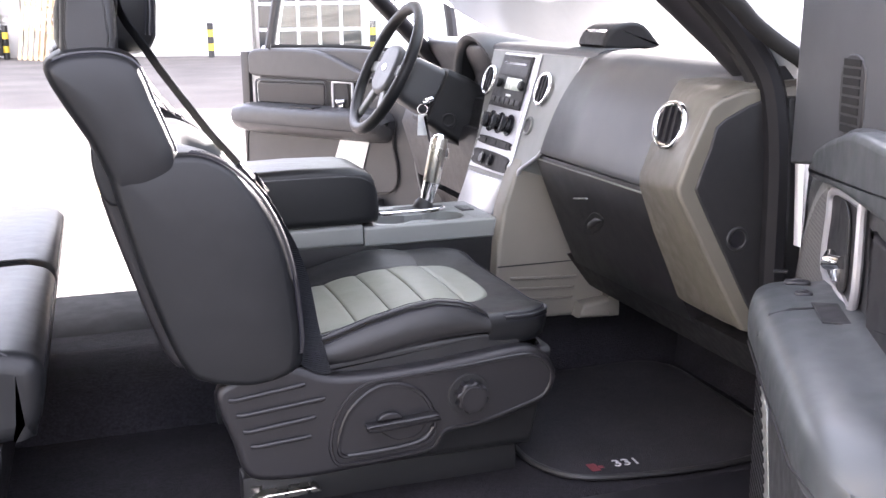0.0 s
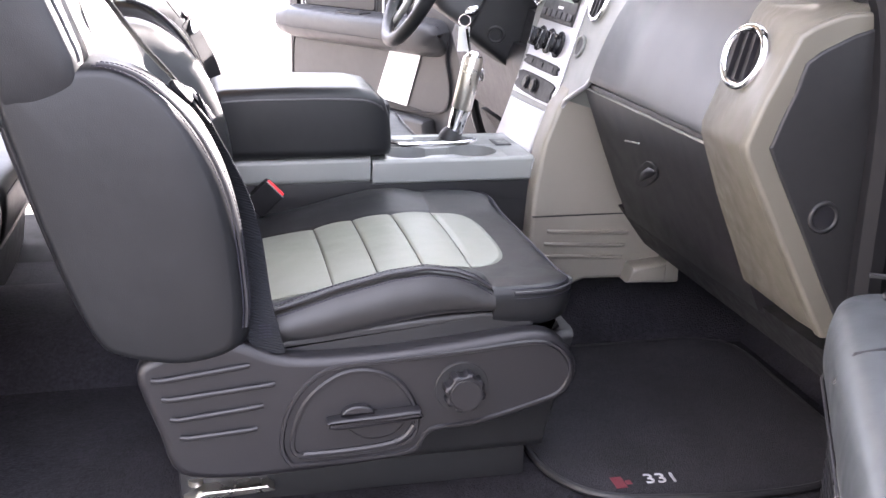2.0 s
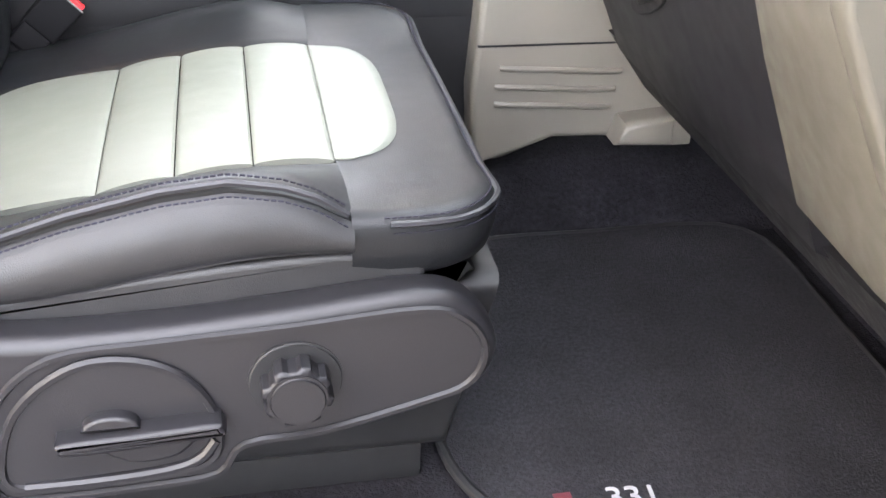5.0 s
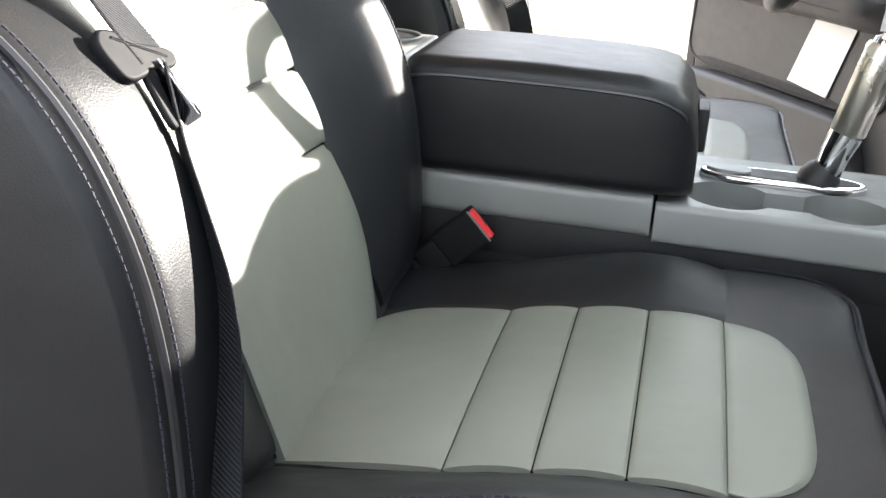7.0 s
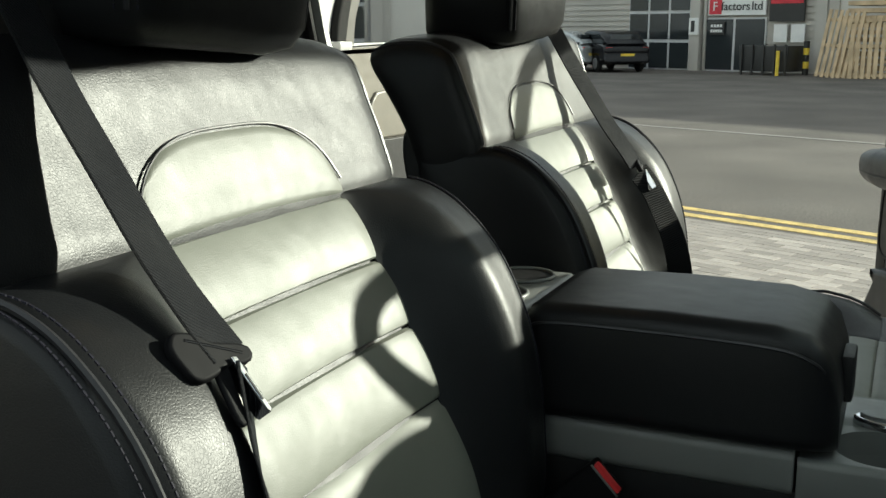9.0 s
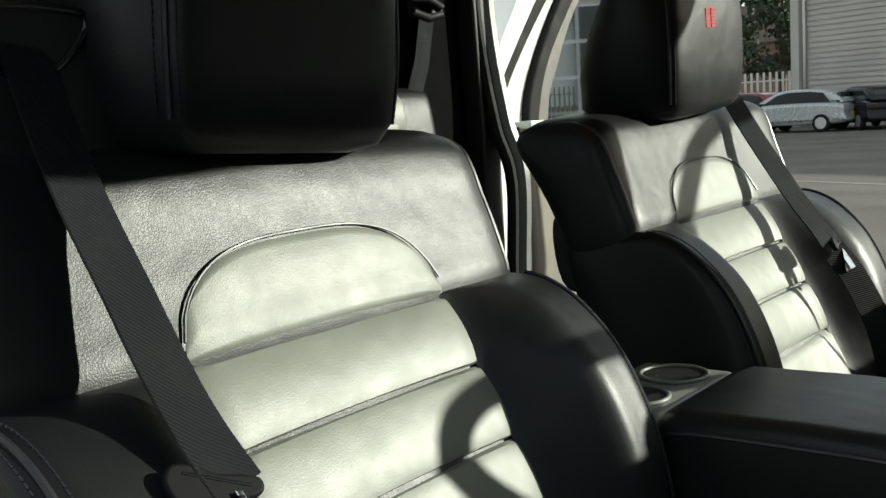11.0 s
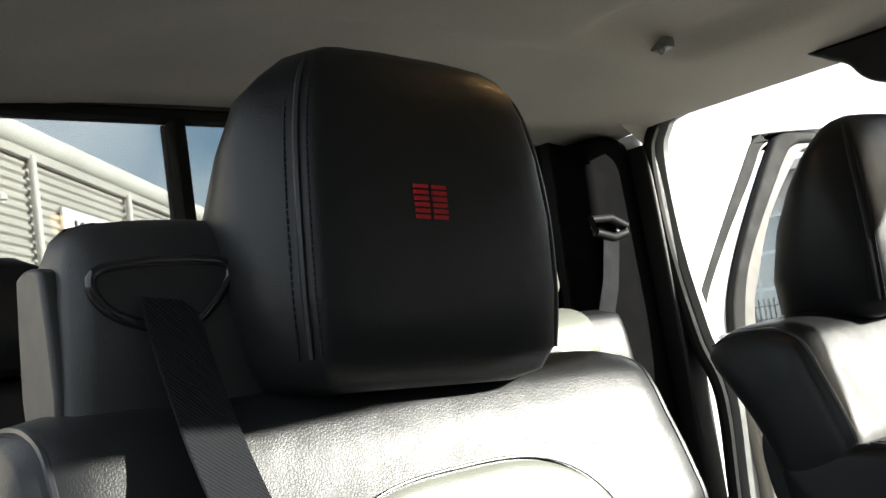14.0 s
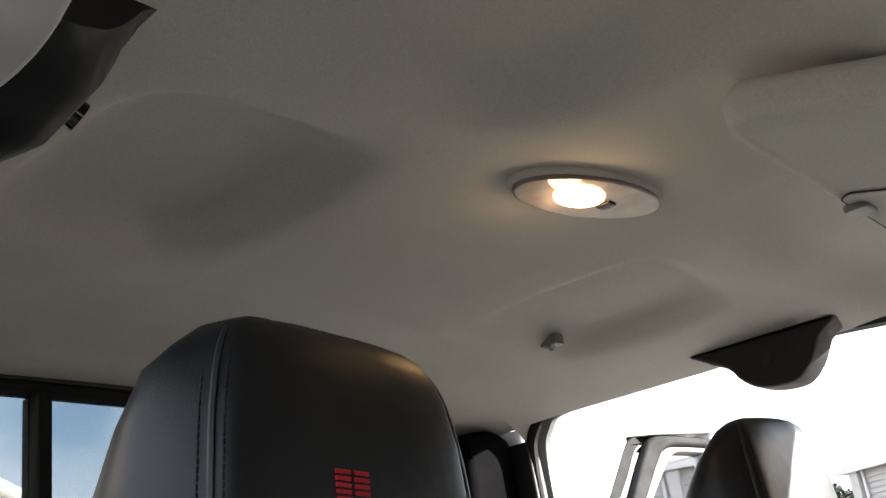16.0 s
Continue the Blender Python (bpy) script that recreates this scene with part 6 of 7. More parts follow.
def door(name, hinge, u, n, label, passenger):
    """A front door standing open: hinge on the ground plan, u along the door, n out of its inner side."""
    t = thing(name, (hinge[0], hinge[1], 0.6), label, "car door", "front doors")
    U, N, Z = Vector((*u, 0)).normalized(), Vector((*n, 0)).normalized(), Vector((0, 0, 1))
    O = Vector((hinge[0], hinge[1], 0))
    M = Matrix(((U.x, N.x, 0, O.x), (U.y, N.y, 0, O.y), (0, 0, 1, 0), (0, 0, 0, 1)))

    def put(pname, bm, m, parent=t, lab="", **k):
        return part(pname, moved(bm, M), m, parent, lab, **k)
    # outer skin and shell
    put("outer_skin", rprism([Vector(p) for p in ((0.0, 0.50), (0.0, 1.30), (1.02, 1.36), (1.06, 1.30), (1.06, 0.55), (1.02, 0.48))], -0.175, -0.13, "y", 0.015), PAINT, t, "white painted door skin")
    put("door_shell", rprism([Vector(p) for p in ((0.03, 0.54), (0.03, 1.28), (1.0, 1.335), (1.03, 1.28), (1.03, 0.56), (0.98, 0.52))], -0.132, -0.075, "y", 0.01), JAMB)
    # inner panel: upper roll, middle, lower pocket
    face = smooth_loop([(0.10, 0.62), (0.05, 0.95), (-0.05, 1.06), (-0.03, 1.20), (0.06, 1.28), (0.20, 1.335), (0.45, 1.358), (0.88, 1.355), (0.945, 1.33), (0.965, 1.20), (1.0, 1.0), (1.02, 0.80), (1.0, 0.60), (0.5, 0.57)], 5)
    pan = put("inner_panel", rprism(face, -0.08, -0.055, "y", 0.012), DOORVINYL, t, "dark grey moulded door panel")
    if not passenger:
        put("upper_roll", rprism(smooth_loop([(0.33, 1.250), (0.44, 1.288), (0.54, 1.325), (0.64, 1.350), (0.80, 1.356), (0.95, 1.352), (0.995, 1.335), (1.0, 1.29), (0.98, 1.252), (0.80, 1.246), (0.60, 1.242), (0.45, 1.238)], 5), -0.07, -0.036, "y", 0.012, 6), DOORVINYL, pan, "dark padded upper roll", angle=70)
        put("upper_inset", rprism(rounded(0.600, 0.960, 1.150, 1.228, 0.012), -0.06, -0.046, "y", 0.004), PLASTIC, pan, "padded dark inset")
        put("inset_rim", tube([(p.x, -0.0465, p.y) for p in rounded(0.592, 0.968, 1.142, 1.236, 0.016)], 0.004, 6, True), DOORVINYL, pan)
        put("window_switches", box(0.60, 0.72, -0.03, 0.02, 1.141, 1.149, 0.003), BLACK, pan)
    else:
        put("upper_roll", rprism(smooth_loop([(0.11, 1.258), (0.11, 1.285), (0.16, 1.308), (0.30, 1.340), (0.45, 1.358), (0.87, 1.357), (0.925, 1.345), (0.94, 1.32), (0.93, 1.292), (0.60, 1.284), (0.30, 1.274)], 4), -0.07, -0.034, "y", 0.010, 6), SKYLIT_VINYL if passenger else DOORVINYL, pan, angle=70)
        put("upper_inset", rprism(smooth_loop([(0.47, 1.155), (0.475, 1.245), (0.49, 1.252), (0.88, 1.248), (0.892, 1.235), (0.90, 1.15), (0.88, 1.14), (0.52, 1.145)], 4), -0.06, -0.048, "y", 0.004), PLASTIC, pan, "padded dark inset")
    # armrest: a long rounded ledge
    a0, a1 = (0.215, 0.82) if passenger else (0.27, 1.06)
    nz = 0.058 if passenger else 0.045
    rows = []
    for uu, dn, dz in ((a0, 0.05, 0.035), (a0 + 0.012, 0.022, 0.014), (a0 + 0.035, 0.008, 0.004), (a0 + 0.08, 0.0, 0.0), (a0 + 0.3, 0.0, 0.0), (a1 - 0.10, 0.002, 0.0), (a1 - 0.03, 0.012, 0.006), (a1 - 0.006, 0.03, 0.018), (a1, 0.05, 0.035)):
        prof = smooth_loop([(-0.075, 1.142 - dz), (-0.02, 1.145 - dz), (nz - dn - 0.028, 1.143 - dz), (nz - dn - 0.006, 1.132 - dz), (nz - dn, 1.105), (nz - dn - 0.004, 1.070 + dz), (nz - dn - 0.03, 1.045 + dz), (-0.03, 1.035 + dz), (-0.075, 1.03 + dz)], 4)
        rows.append([(uu, p.x, p.y) for p in prof])
    ar = put("armrest", loft(rows), SKYLIT_VINYL if passenger else DOORVINYL, t, "padded vinyl armrest on the door", angle=60)
    put("armrest_seam", tube([(a0 + 0.02, nz - 0.018, 1.075), (a0 + 0.1, nz + 0.001, 1.077), (a1 - 0.12, nz + 0.001, 1.080), (a1 - 0.03, nz - 0.014, 1.085)], 0.0014, 6), PLASTIC, ar)
    if passenger:
        put("pull_cup", rprism([Vector(p) for p in ((0.375, -0.07), (0.372, -0.006), (0.452, -0.006), (0.462, -0.07))], 1.1445, 1.1475, "z", 0.001), BLACK, ar, "dark pull cup in the armrest")
        put("armrest_joint", tube([(0.392, -0.006, 1.1455), (0.398, 0.020, 1.1448), (0.402, 0.045, 1.1385), (0.405, 0.0585, 1.112)], 0.0018, 6), BLACK, ar)
        for uu, nn, w in ((0.270, -0.004, 0.015), (0.325, -0.004, 0.010)):
            s_ = put("switch", rprism(smooth_loop([(uu - 0.007, nn - w), (uu + 0.007, nn - w), (uu + 0.009, nn), (uu + 0.007, nn + w), (uu - 0.007, nn + w), (uu - 0.009, nn)], 4), 1.142, 1.148, "z", 0.003), PLASTIC, ar, "glossy window and lock switch")
            put("switch_tip", tube([(uu, nn - w * 0.6, 1.1478), (uu, nn, 1.1492), (uu, nn + w * 0.6, 1.1478)], [0.0012, 0.0025, 0.0012], 8), PLASTIC, s_)
        put("armrest_mark", box(0.205, 0.212, 0.0, 0.018, 1.1425, 1.1455), BLACK, ar)
    # handle bezel
    if passenger:
        bez = smooth_loop([(0.215, 1.150), (0.225, 1.225), (0.245, 1.262), (0.40, 1.274), (0.418, 1.262), (0.41, 1.155), (0.33, 1.148)], 4)
    else:
        bez = rounded(0.459, 0.557, 1.136, 1.240, 0.008)
    bz = put("handle_bezel", tube([(p.x, -0.046, p.y) for p in bez], 0.0055, 8, True), SILVER, pan, "silver door handle bezel")
    put("bezel_plate", rprism(inset(bez, 0.003), -0.062, -0.047, "y", 0.003), PLASTIC, bz)
    c = (0.335, 1.212) if passenger else (0.508, 1.190)
    put("handle_well", rprism(smooth_loop([(c[0] - 0.028, c[1] - 0.05), (c[0] - 0.024, c[1] + 0.045), (c[0] + 0.028, c[1] + 0.04), (c[0] + 0.030, c[1] - 0.048)], 5), -0.046, -0.0425, "y", 0.001), BLACK, bz)
    put("handle", tube([(c[0] + 0.024, -0.040, c[1] - 0.018), (c[0] + 0.005, -0.028, c[1] - 0.022), (c[0] - 0.020, -0.034, c[1] - 0.018)], [0.008, 0.010, 0.007], 10), CHROME, bz, "chrome inner door handle")
    for k in (-1, 0, 1):
        put("handle_key", box(c[0] + 0.004 * k * 2 - 0.002, c[0] + 0.004 * k * 2 + 0.002, -0.042, -0.033, c[1] - 0.045, c[1] - 0.028, 0.001), CHROME, bz)
    # speaker cloth and lower pocket
    if passenger:
        gr = smooth_loop([(-0.045, 1.065), (0.02, 1.15), (0.10, 1.215), (0.16, 1.246), (0.205, 1.25), (0.215, 1.15), (0.20, 1.05), (0.0, 1.045)], 4)
        put("cloth_frame", rprism(smooth_loop([(-0.075, 1.055), (0.0, 1.16), (0.09, 1.235), (0.16, 1.264), (0.24, 1.27), (0.24, 1.05), (0.0, 1.03)], 4), -0.064, -0.050, "y", 0.004), CONSOLE, pan)
        g = put("speaker_cloth", rprism(gr, -0.062, -0.047, "y", 0.003), MESHCLOTH, pan, "woven grey speaker cloth")
        cells = bmesh.new()
        for i in range(30):
            for j in range(30):
                z, uu = 1.05 + i * 0.0066, -0.045 + j * 0.0088 + (i % 2) * 0.0044
                lo, hi = lin(z, [(1.05, -0.04), (1.065, -0.045), (1.15, 0.02), (1.215, 0.10), (1.246, 0.16)]), lin(z, [(1.05, 0.20), (1.15, 0.215), (1.25, 0.205)])
                if lo + 0.004 < uu < hi - 0.004:
                    b = [cells.verts.new((uu + a, -0.0455, z + h)) for a, h in ((-0.003, 0), (0, -0.0025), (0.003, 0), (0, 0.0025))]
                    cells.faces.new(b)
        put("cloth_weave", cells, BLACK, g, "dark holes of the weave", kind="stuff", smooth=False)
        lowg = put("lower_grille", rprism(smooth_loop([(0.11, 0.62), (0.088, 0.76), (0.082, 0.90), (0.10, 0.985), (0.13, 0.99), (0.25, 0.90), (0.32, 0.76), (0.30, 0.62)], 4), -0.062, 0.018, "y", 0.004), CONSOLE, pan, "ribbed grey lower speaker grille")
        for k in range(26):
            z = 0.665 + 0.0122 * k
            put("slat", box(0.098, lin(z, [(0.64, 0.28), (0.70, 0.29), (0.86, 0.235), (0.99, 0.115)]), 0.017, 0.0205, z - 0.003, z + 0.003), PLASTIC, lowg, smooth=False)
    pk = put("map_pocket", rprism(smooth_loop([(0.30, 0.62), (0.32, 0.80), (0.24, 0.95), (0.30, 1.0), (0.78, 0.98), (0.985, 0.79), (0.99, 0.62)] if passenger else [(0.32, 0.62), (0.32, 0.80), (0.40, 0.835), (0.95, 0.825), (0.985, 0.79), (0.99, 0.62)], 4), -0.058, 0.02 if passenger else 0.0, "y", 0.014), DOORVINYL, pan, "moulded map pocket")
    put("pocket_mouth", rprism(smooth_loop([(0.42, 0.838), (0.44, 0.862), (0.93, 0.862), (0.95, 0.838)], 3), -0.058, -0.046, "y", 0.003), BLACK, pan)
    if not passenger:
        low = smooth_loop([(0.30, 1.10), (0.275, 1.02), (0.258, 0.94), (0.265, 0.885), (0.305, 0.855), (0.40, 0.846), (0.60, 0.842), (0.80, 0.840), (0.97, 0.842), (1.03, 0.87), (1.035, 0.95), (1.02, 1.04), (0.95, 1.07), (0.60, 1.08)], 5)
        put("lower_field", rprism(low, -0.06, -0.047, "y", 0.006), DOORVINYL, pan, "dark lower door field")
        put("field_rim", tube([(p.x, -0.0475, p.y) for p in low], 0.0045, 6, True), PLASTIC, pan)
    # sail corner, window frame, glass
    if passenger:
        def turned(b):
            """The mirror corner is turned towards the cabin."""
            for v in b.verts:
                v.co.y += 0.045 - 0.25 * (v.co.x - 0.06)
            return b
        sail = put("sail_panel", turned(rprism([Vector(p) for p in ((0.06, 1.27), (0.065, 1.42), (0.075, 1.66), (0.12, 1.66), (0.30, 1.52), (0.40, 1.335), (0.30, 1.30))], -0.10, -0.060, "y", 0.005)), DASHPAD, t, "grey mirror corner panel")
        sg = put("tweeter_slot", turned(rprism(rounded(0.208, 0.276, 1.330, 1.436, 0.030), -0.066, -0.0575, "y", 0.003)), PLASTIC, sail, "slotted tweeter grille")
        for k in range(8):
            z = 1.341 + 0.0120 * k
            put("slot", turned(box(0.219, 0.265, -0.0582, -0.0562, z - 0.0045, z + 0.0045, 0.001)), RUBBER, sg, smooth=False)
    fr = [(0.03, -0.10, 1.28), (0.06, -0.105, 1.50), (0.12, -0.12, 1.60), (0.35, -0.16, 1.78), (0.50, -0.175, 1.83), (0.80, -0.185, 1.835), (0.88, -0.18, 1.80), (0.915, -0.16, 1.65), (0.955, -0.11, 1.33)]
    put("window_frame", tube(smooth_loop(fr, 5, False), 0.020, 8), BLACK if passenger else PLASTIC, t, "dark window frame")
    put("frame_outer", tube([p + Vector((0.012, -0.028, 0.008)) for p in smooth_loop(fr, 5, False)], 0.017, 8), PAINT)
    gb = bmesh.new()
    loop = [gb.verts.new((p[0], p[1] - 0.004, p[2])) for p in fr[:1] + fr[1:]]
    gb.faces.new(loop)
    g = put("pane", gb, GLASS, t, smooth=False)
    g.visible_shadow = False
    put("sill_seal", tube([(0.05, -0.10, 1.30), (0.2, -0.10, 1.345), (0.5, -0.10, 1.362), (0.95, -0.10, 1.358)], 0.010, 8), RUBBER)
    put("door_seal", tube(smooth_loop([(0.03, -0.075, 0.60), (0.035, -0.075, 1.25)], 6, False), 0.012, 8), RUBBER)
    put("lock_pin", tube([(0.87, -0.035, 1.352), (0.87, -0.035, 1.372)], 0.006, 10), BLACK, pan)
    if not passenger:
        put("latch", box(1.015, 1.04, -0.12, -0.08, 1.02, 1.10, 0.004), CHROME)
        put("end_plate", box(1.02, 1.062, -0.125, -0.058, 0.60, 1.34, 0.004), PLASTIC)
    return t, M


P_DOOR, PM = door("front_door", (1.13, -0.967), (-0.48, -0.877), (-0.877, 0.48), "open passenger door with dark grey panel, padded armrest and silver handle bezel", True)
D_DOOR, DM = door("front_door", (1.25, 0.98), (-0.557, 0.83), (-0.83, -0.557), "open driver door with dark grey panel and silver handle bezel", False)
pp = thing("paper_sheet", DM @ Vector((0.48, -0.04, 0.87)), "blank white sheet of paper tucked in the door", "paper")
part("sheet", moved(rprism([Vector(p) for p in ((0.382, 1.030), (0.523, 1.036), (0.590, 0.872), (0.443, 0.860))], -0.0425, -0.0415, "y", 0.0002, 1), DM), PAPER, pp, smooth=False)

# rear door on the driver side, hinged at the rear and standing open
rd = thing("rear_door", (-0.47, 0.98, 0.6), "open white rear door with dark seals and tinted pane", "car door")
RX = -0.50
def rdp(name, poly, x0, x1, m, r=0.008, parent=rd, lab=""):
    return part(name, rprism([Vector(p) for p in poly], x0, x1, "x", r), m, parent, lab)
LINING = mat("pane_lining", (0.075, 0.069, 0.061), 0.6, vary=0.06)
RE = 1.80        # the free edge of the rear door
def lean(left, right):
    """A bar between two curved lines."""
    return smooth_loop(left, 4, False) + smooth_loop(right, 4, False)[::-1]
rdp("outer_skin", [(0.97, 0.50), (0.93, 1.40), (RE, 1.42), (RE + 0.03, 1.34), (RE + 0.03, 0.55)], RX - 0.14, RX - 0.09, PAINT, 0.015, rd, "white painted door skin")
rdp("door_shell", smooth_loop([(0.985, 0.55), (0.965, 1.02), (0.935, 1.36), (0.96, 1.41), (RE - 0.05, 1.41), (RE - 0.02, 1.34), (RE - 0.02, 0.55)], 3), RX - 0.10, RX - 0.03, JAMB)
rdi = rdp("inner_panel", smooth_loop([(1.13, 0.58), (1.10, 1.10), (1.075, 1.37), (1.12, 1.405), (RE - 0.12, 1.405), (RE - 0.07, 1.34), (RE - 0.07, 0.58)], 4), RX - 0.035, RX + 0.005, TAUPE, 0.012, rd, "taupe moulded rear door panel")
rdp("panel_pocket", smooth_loop([(1.19, 1.05), (1.20, 1.165), (1.30, 1.170), (1.60, 1.150), (1.62, 1.05), (1.45, 1.04)], 4), RX + 0.004, RX + 0.012, BLACK, 0.004, rdi)
rdp("panel_arch", smooth_loop([(1.195, 1.18), (1.20, 1.25), (1.23, 1.287), (1.28, 1.297), (1.58, 1.297), (1.62, 1.26), (1.62, 1.18)], 4), RX + 0.004, RX + 0.014, TAUPE, 0.006, rdi)
OUTER = [(0.895, 1.38), (0.962, 1.535), (1.07, 1.683), (1.225, 1.873), (1.33, 1.962), (1.45, 1.98), (RE, 1.985)]
SEAL_O = [(0.965, 1.38), (0.976, 1.43), (1.000, 1.500), (1.115, 1.640), (1.255, 1.797), (1.325, 1.872), (1.375, 1.895), (RE, 1.930)]
SEAL_I = [(0.985, 1.38), (1.002, 1.43), (1.043, 1.512), (1.160, 1.645), (1.300, 1.785), (1.362, 1.855), (1.405, 1.878), (RE, 1.916)]
BAR_O = [(1.095, 1.38), (1.108, 1.470), (1.153, 1.560), (1.240, 1.678), (1.390, 1.850), (1.450, 1.893), (1.55, 1.906), (RE, 1.912)]
BAR_I = [(1.140, 1.36), (1.165, 1.470), (1.210, 1.566), (1.310, 1.685), (1.455, 1.832), (1.510, 1.868), (1.585, 1.880), (RE, 1.886)]
TRIM_I = [(1.200, 1.36), (1.215, 1.470), (1.258, 1.548), (1.350, 1.685), (1.505, 1.825), (1.560, 1.858), (1.62, 1.866), (RE, 1.870)]
rdp("window_frame", lean(OUTER, SEAL_O), RX - 0.10, RX - 0.030, PAINT, 0.007, rd, "white painted window frame")
rdp("frame_seal", lean(SEAL_O[1:-1], SEAL_I[1:-1]), RX - 0.09, RX - 0.033, RUBBER, 0.004, rd, "black rubber seal on the frame")
rdp("frame_step", lean(SEAL_I, BAR_O), RX - 0.09, RX - 0.040, JAMB, 0.004, rd)
rdp("frame_inner", lean(BAR_O, BAR_I), RX - 0.085, RX - 0.022, RUBBER, 0.010, rd, "black inner window trim")
rdp("frame_lining", lean(BAR_I, TRIM_I), RX - 0.085, RX - 0.032, LINING, 0.004, rd, "taupe lining round the pane")
rdp("frame_edge", [(RE - 0.05, 1.38), (RE - 0.05, 1.87), (RE + 0.03, 1.97), (RE + 0.04, 1.38)], RX - 0.09, RX - 0.03, PAINT, 0.006, rd)
gb = bmesh.new()
gb.faces.new([gb.verts.new((RX - 0.055, a - 0.004, b + 0.002)) for a, b in smooth_loop(TRIM_I, 4, False)[:-1] + [Vector((RE - 0.04, 1.870)), Vector((RE - 0.04, 1.36))]])
part("pane", gb, DOORGLASS, rd, smooth=False).visible_shadow = False
part("hinge_seal", tube([(RX - 0.01, 1.035, 0.60), (RX - 0.012, 1.03, 1.0), (RX - 0.02, 1.0, 1.38)], 0.016, 8), RUBBER, rd)
part("sill_bar", box(RX - 0.05, RX + 0.005, 1.07, 1.13, 1.400, 1.422, 0.004), JAMB, rd)

# ---- buildings and vehicles across the yard ----
CLAD = mat("grey_cladding", (0.45, 0.43, 0.395), 0.55, vary=0.08, scale=0.7)
CLADW = mat("white_cladding", (0.62, 0.60, 0.56), 0.5, vary=0.08, scale=0.7)
DARKGLASS = mat("dark_window", (0.025, 0.03, 0.033), 0.08, vary=0.2, scale=0.5)
SIGNW = mat("white_sign", (0.75, 0.75, 0.74), 0.5, vary=0.04)
SIGNR = mat("red_sign", (0.55, 0.03, 0.05), 0.5)
SIGNK = mat("black_sign", (0.02, 0.02, 0.02), 0.4)
SIGNY = mat("yellow_sign", (0.75, 0.55, 0.06), 0.5)
WOODP = mat("pallet_wood", (0.50, 0.38, 0.24), 0.8, vary=0.25, scale=3, grain=0.002, grain_scale=60)
ALU = mat("window_aluminium", (0.55, 0.56, 0.57), 0.45, vary=0.05)
YM = Matrix(((YD.x, YN.x, 0, 0), (YD.y, YN.y, 0, 0), (0, 0, 1, 0), (0, 0, 0, 1)))


def ypart(name, bm, m, parent=None, label="", **k):
    return part(name, moved(bm, YM), m, parent, label, **k)


FV = 33.0        # the far building's front, in yard coordinates
unit = thing("industrial_unit", YM @ Vector((-5, FV, 0)), "long grey industrial unit with roller shutters, glazed shopfronts and signs", "building")
ypart("wall", box(-29, 30, FV, FV + 14, 0, 6.0), CLAD, unit, smooth=False)
ypart("roof", rprism([Vector(p) for p in ((FV - 0.4, 5.9), (FV - 0.4, 6.2), (FV + 7, 7.2), (FV + 14.4, 6.2), (FV + 14.4, 5.9))], -29.4, 30.4, "x", 0.02), CLADW, unit, smooth=False)
for k in range(27):
    ypart("cladding_rib", box(-29, 30, FV - 0.05, FV, 0.15 + 0.21 * k, 0.24 + 0.21 * k), CLAD, unit, smooth=False)


def shutter(u0, u1, h, m=CLADW):
    s = ypart("roller_shutter", box(u0, u1, FV - 0.12, FV - 0.02, 0, h), m, unit, "pale closed roller shutter", smooth=False)
    for side in (u0, u1):
        ypart("shutter_post", box(side - 0.18, side + 0.18, FV - 0.22, FV - 0.02, 0, h + 0.2), CLAD, s, smooth=False)
    return s


def shopfront(u0, u1, h, cols, rows):
    f = ypart("shopfront", box(u0, u1, FV - 0.10, FV - 0.02, 0, h), ALU, unit, "aluminium shopfront with dark panes", smooth=False)
    du, dz = (u1 - u0) / cols, h / rows
    for i in range(cols):
        for j in range(rows):
            ypart("pane", box(u0 + du * i + 0.06, u0 + du * (i + 1) - 0.06, FV - 0.14, FV - 0.09, dz * j + 0.06, dz * (j + 1) - 0.06), DARKGLASS, f, smooth=False)
    return f


shutter(-15.8, -8.6, 4.9)
shutter(-4.0, 1.4, 4.8)
shutter(6.0, 11.0, 4.8)
shopfront(-24.2, -21.4, 3.2, 3, 3)
shopfront(-20.8, -18.3, 1.9, 2, 1)
shopfront(-8.0, -4.4, 4.2, 5, 5)
shopfront(1.9, 5.4, 4.6, 3, 4)
for u in (-28.7, -21.1, -16.2, -8.3, -4.2, 1.65, 5.7, 11.4):
    ypart("pier", box(u - 0.2, u + 0.2, FV - 0.3, FV, 0, 5.9), CLAD, unit, smooth=False)
    ypart("downpipe", tube([(u + 0.36, FV - 0.15, 0), (u + 0.36, FV - 0.15, 5.9)], 0.06, 8), CLADW, unit)


def sign(name, u0, u1, z0, z1, m, label, at=0.20):
    s = thing(name, YM @ Vector(((u0 + u1) / 2, FV - at, z0)), label, "sign")
    ypart("board", box(u0, u1, FV - at, FV - at + 0.06, z0, z1), m, s, smooth=False)
    return s


def bars(s, u0, u1, z0, z1, m, n, at=0.21):
    for k in range(n):
        a = u0 + (u1 - u0) * k / n
        ypart("writing_bar", box(a, a + (u1 - u0) / n * 0.72, FV - at - 0.01, FV - at + 0.01, z0, z1), m, s, smooth=False)


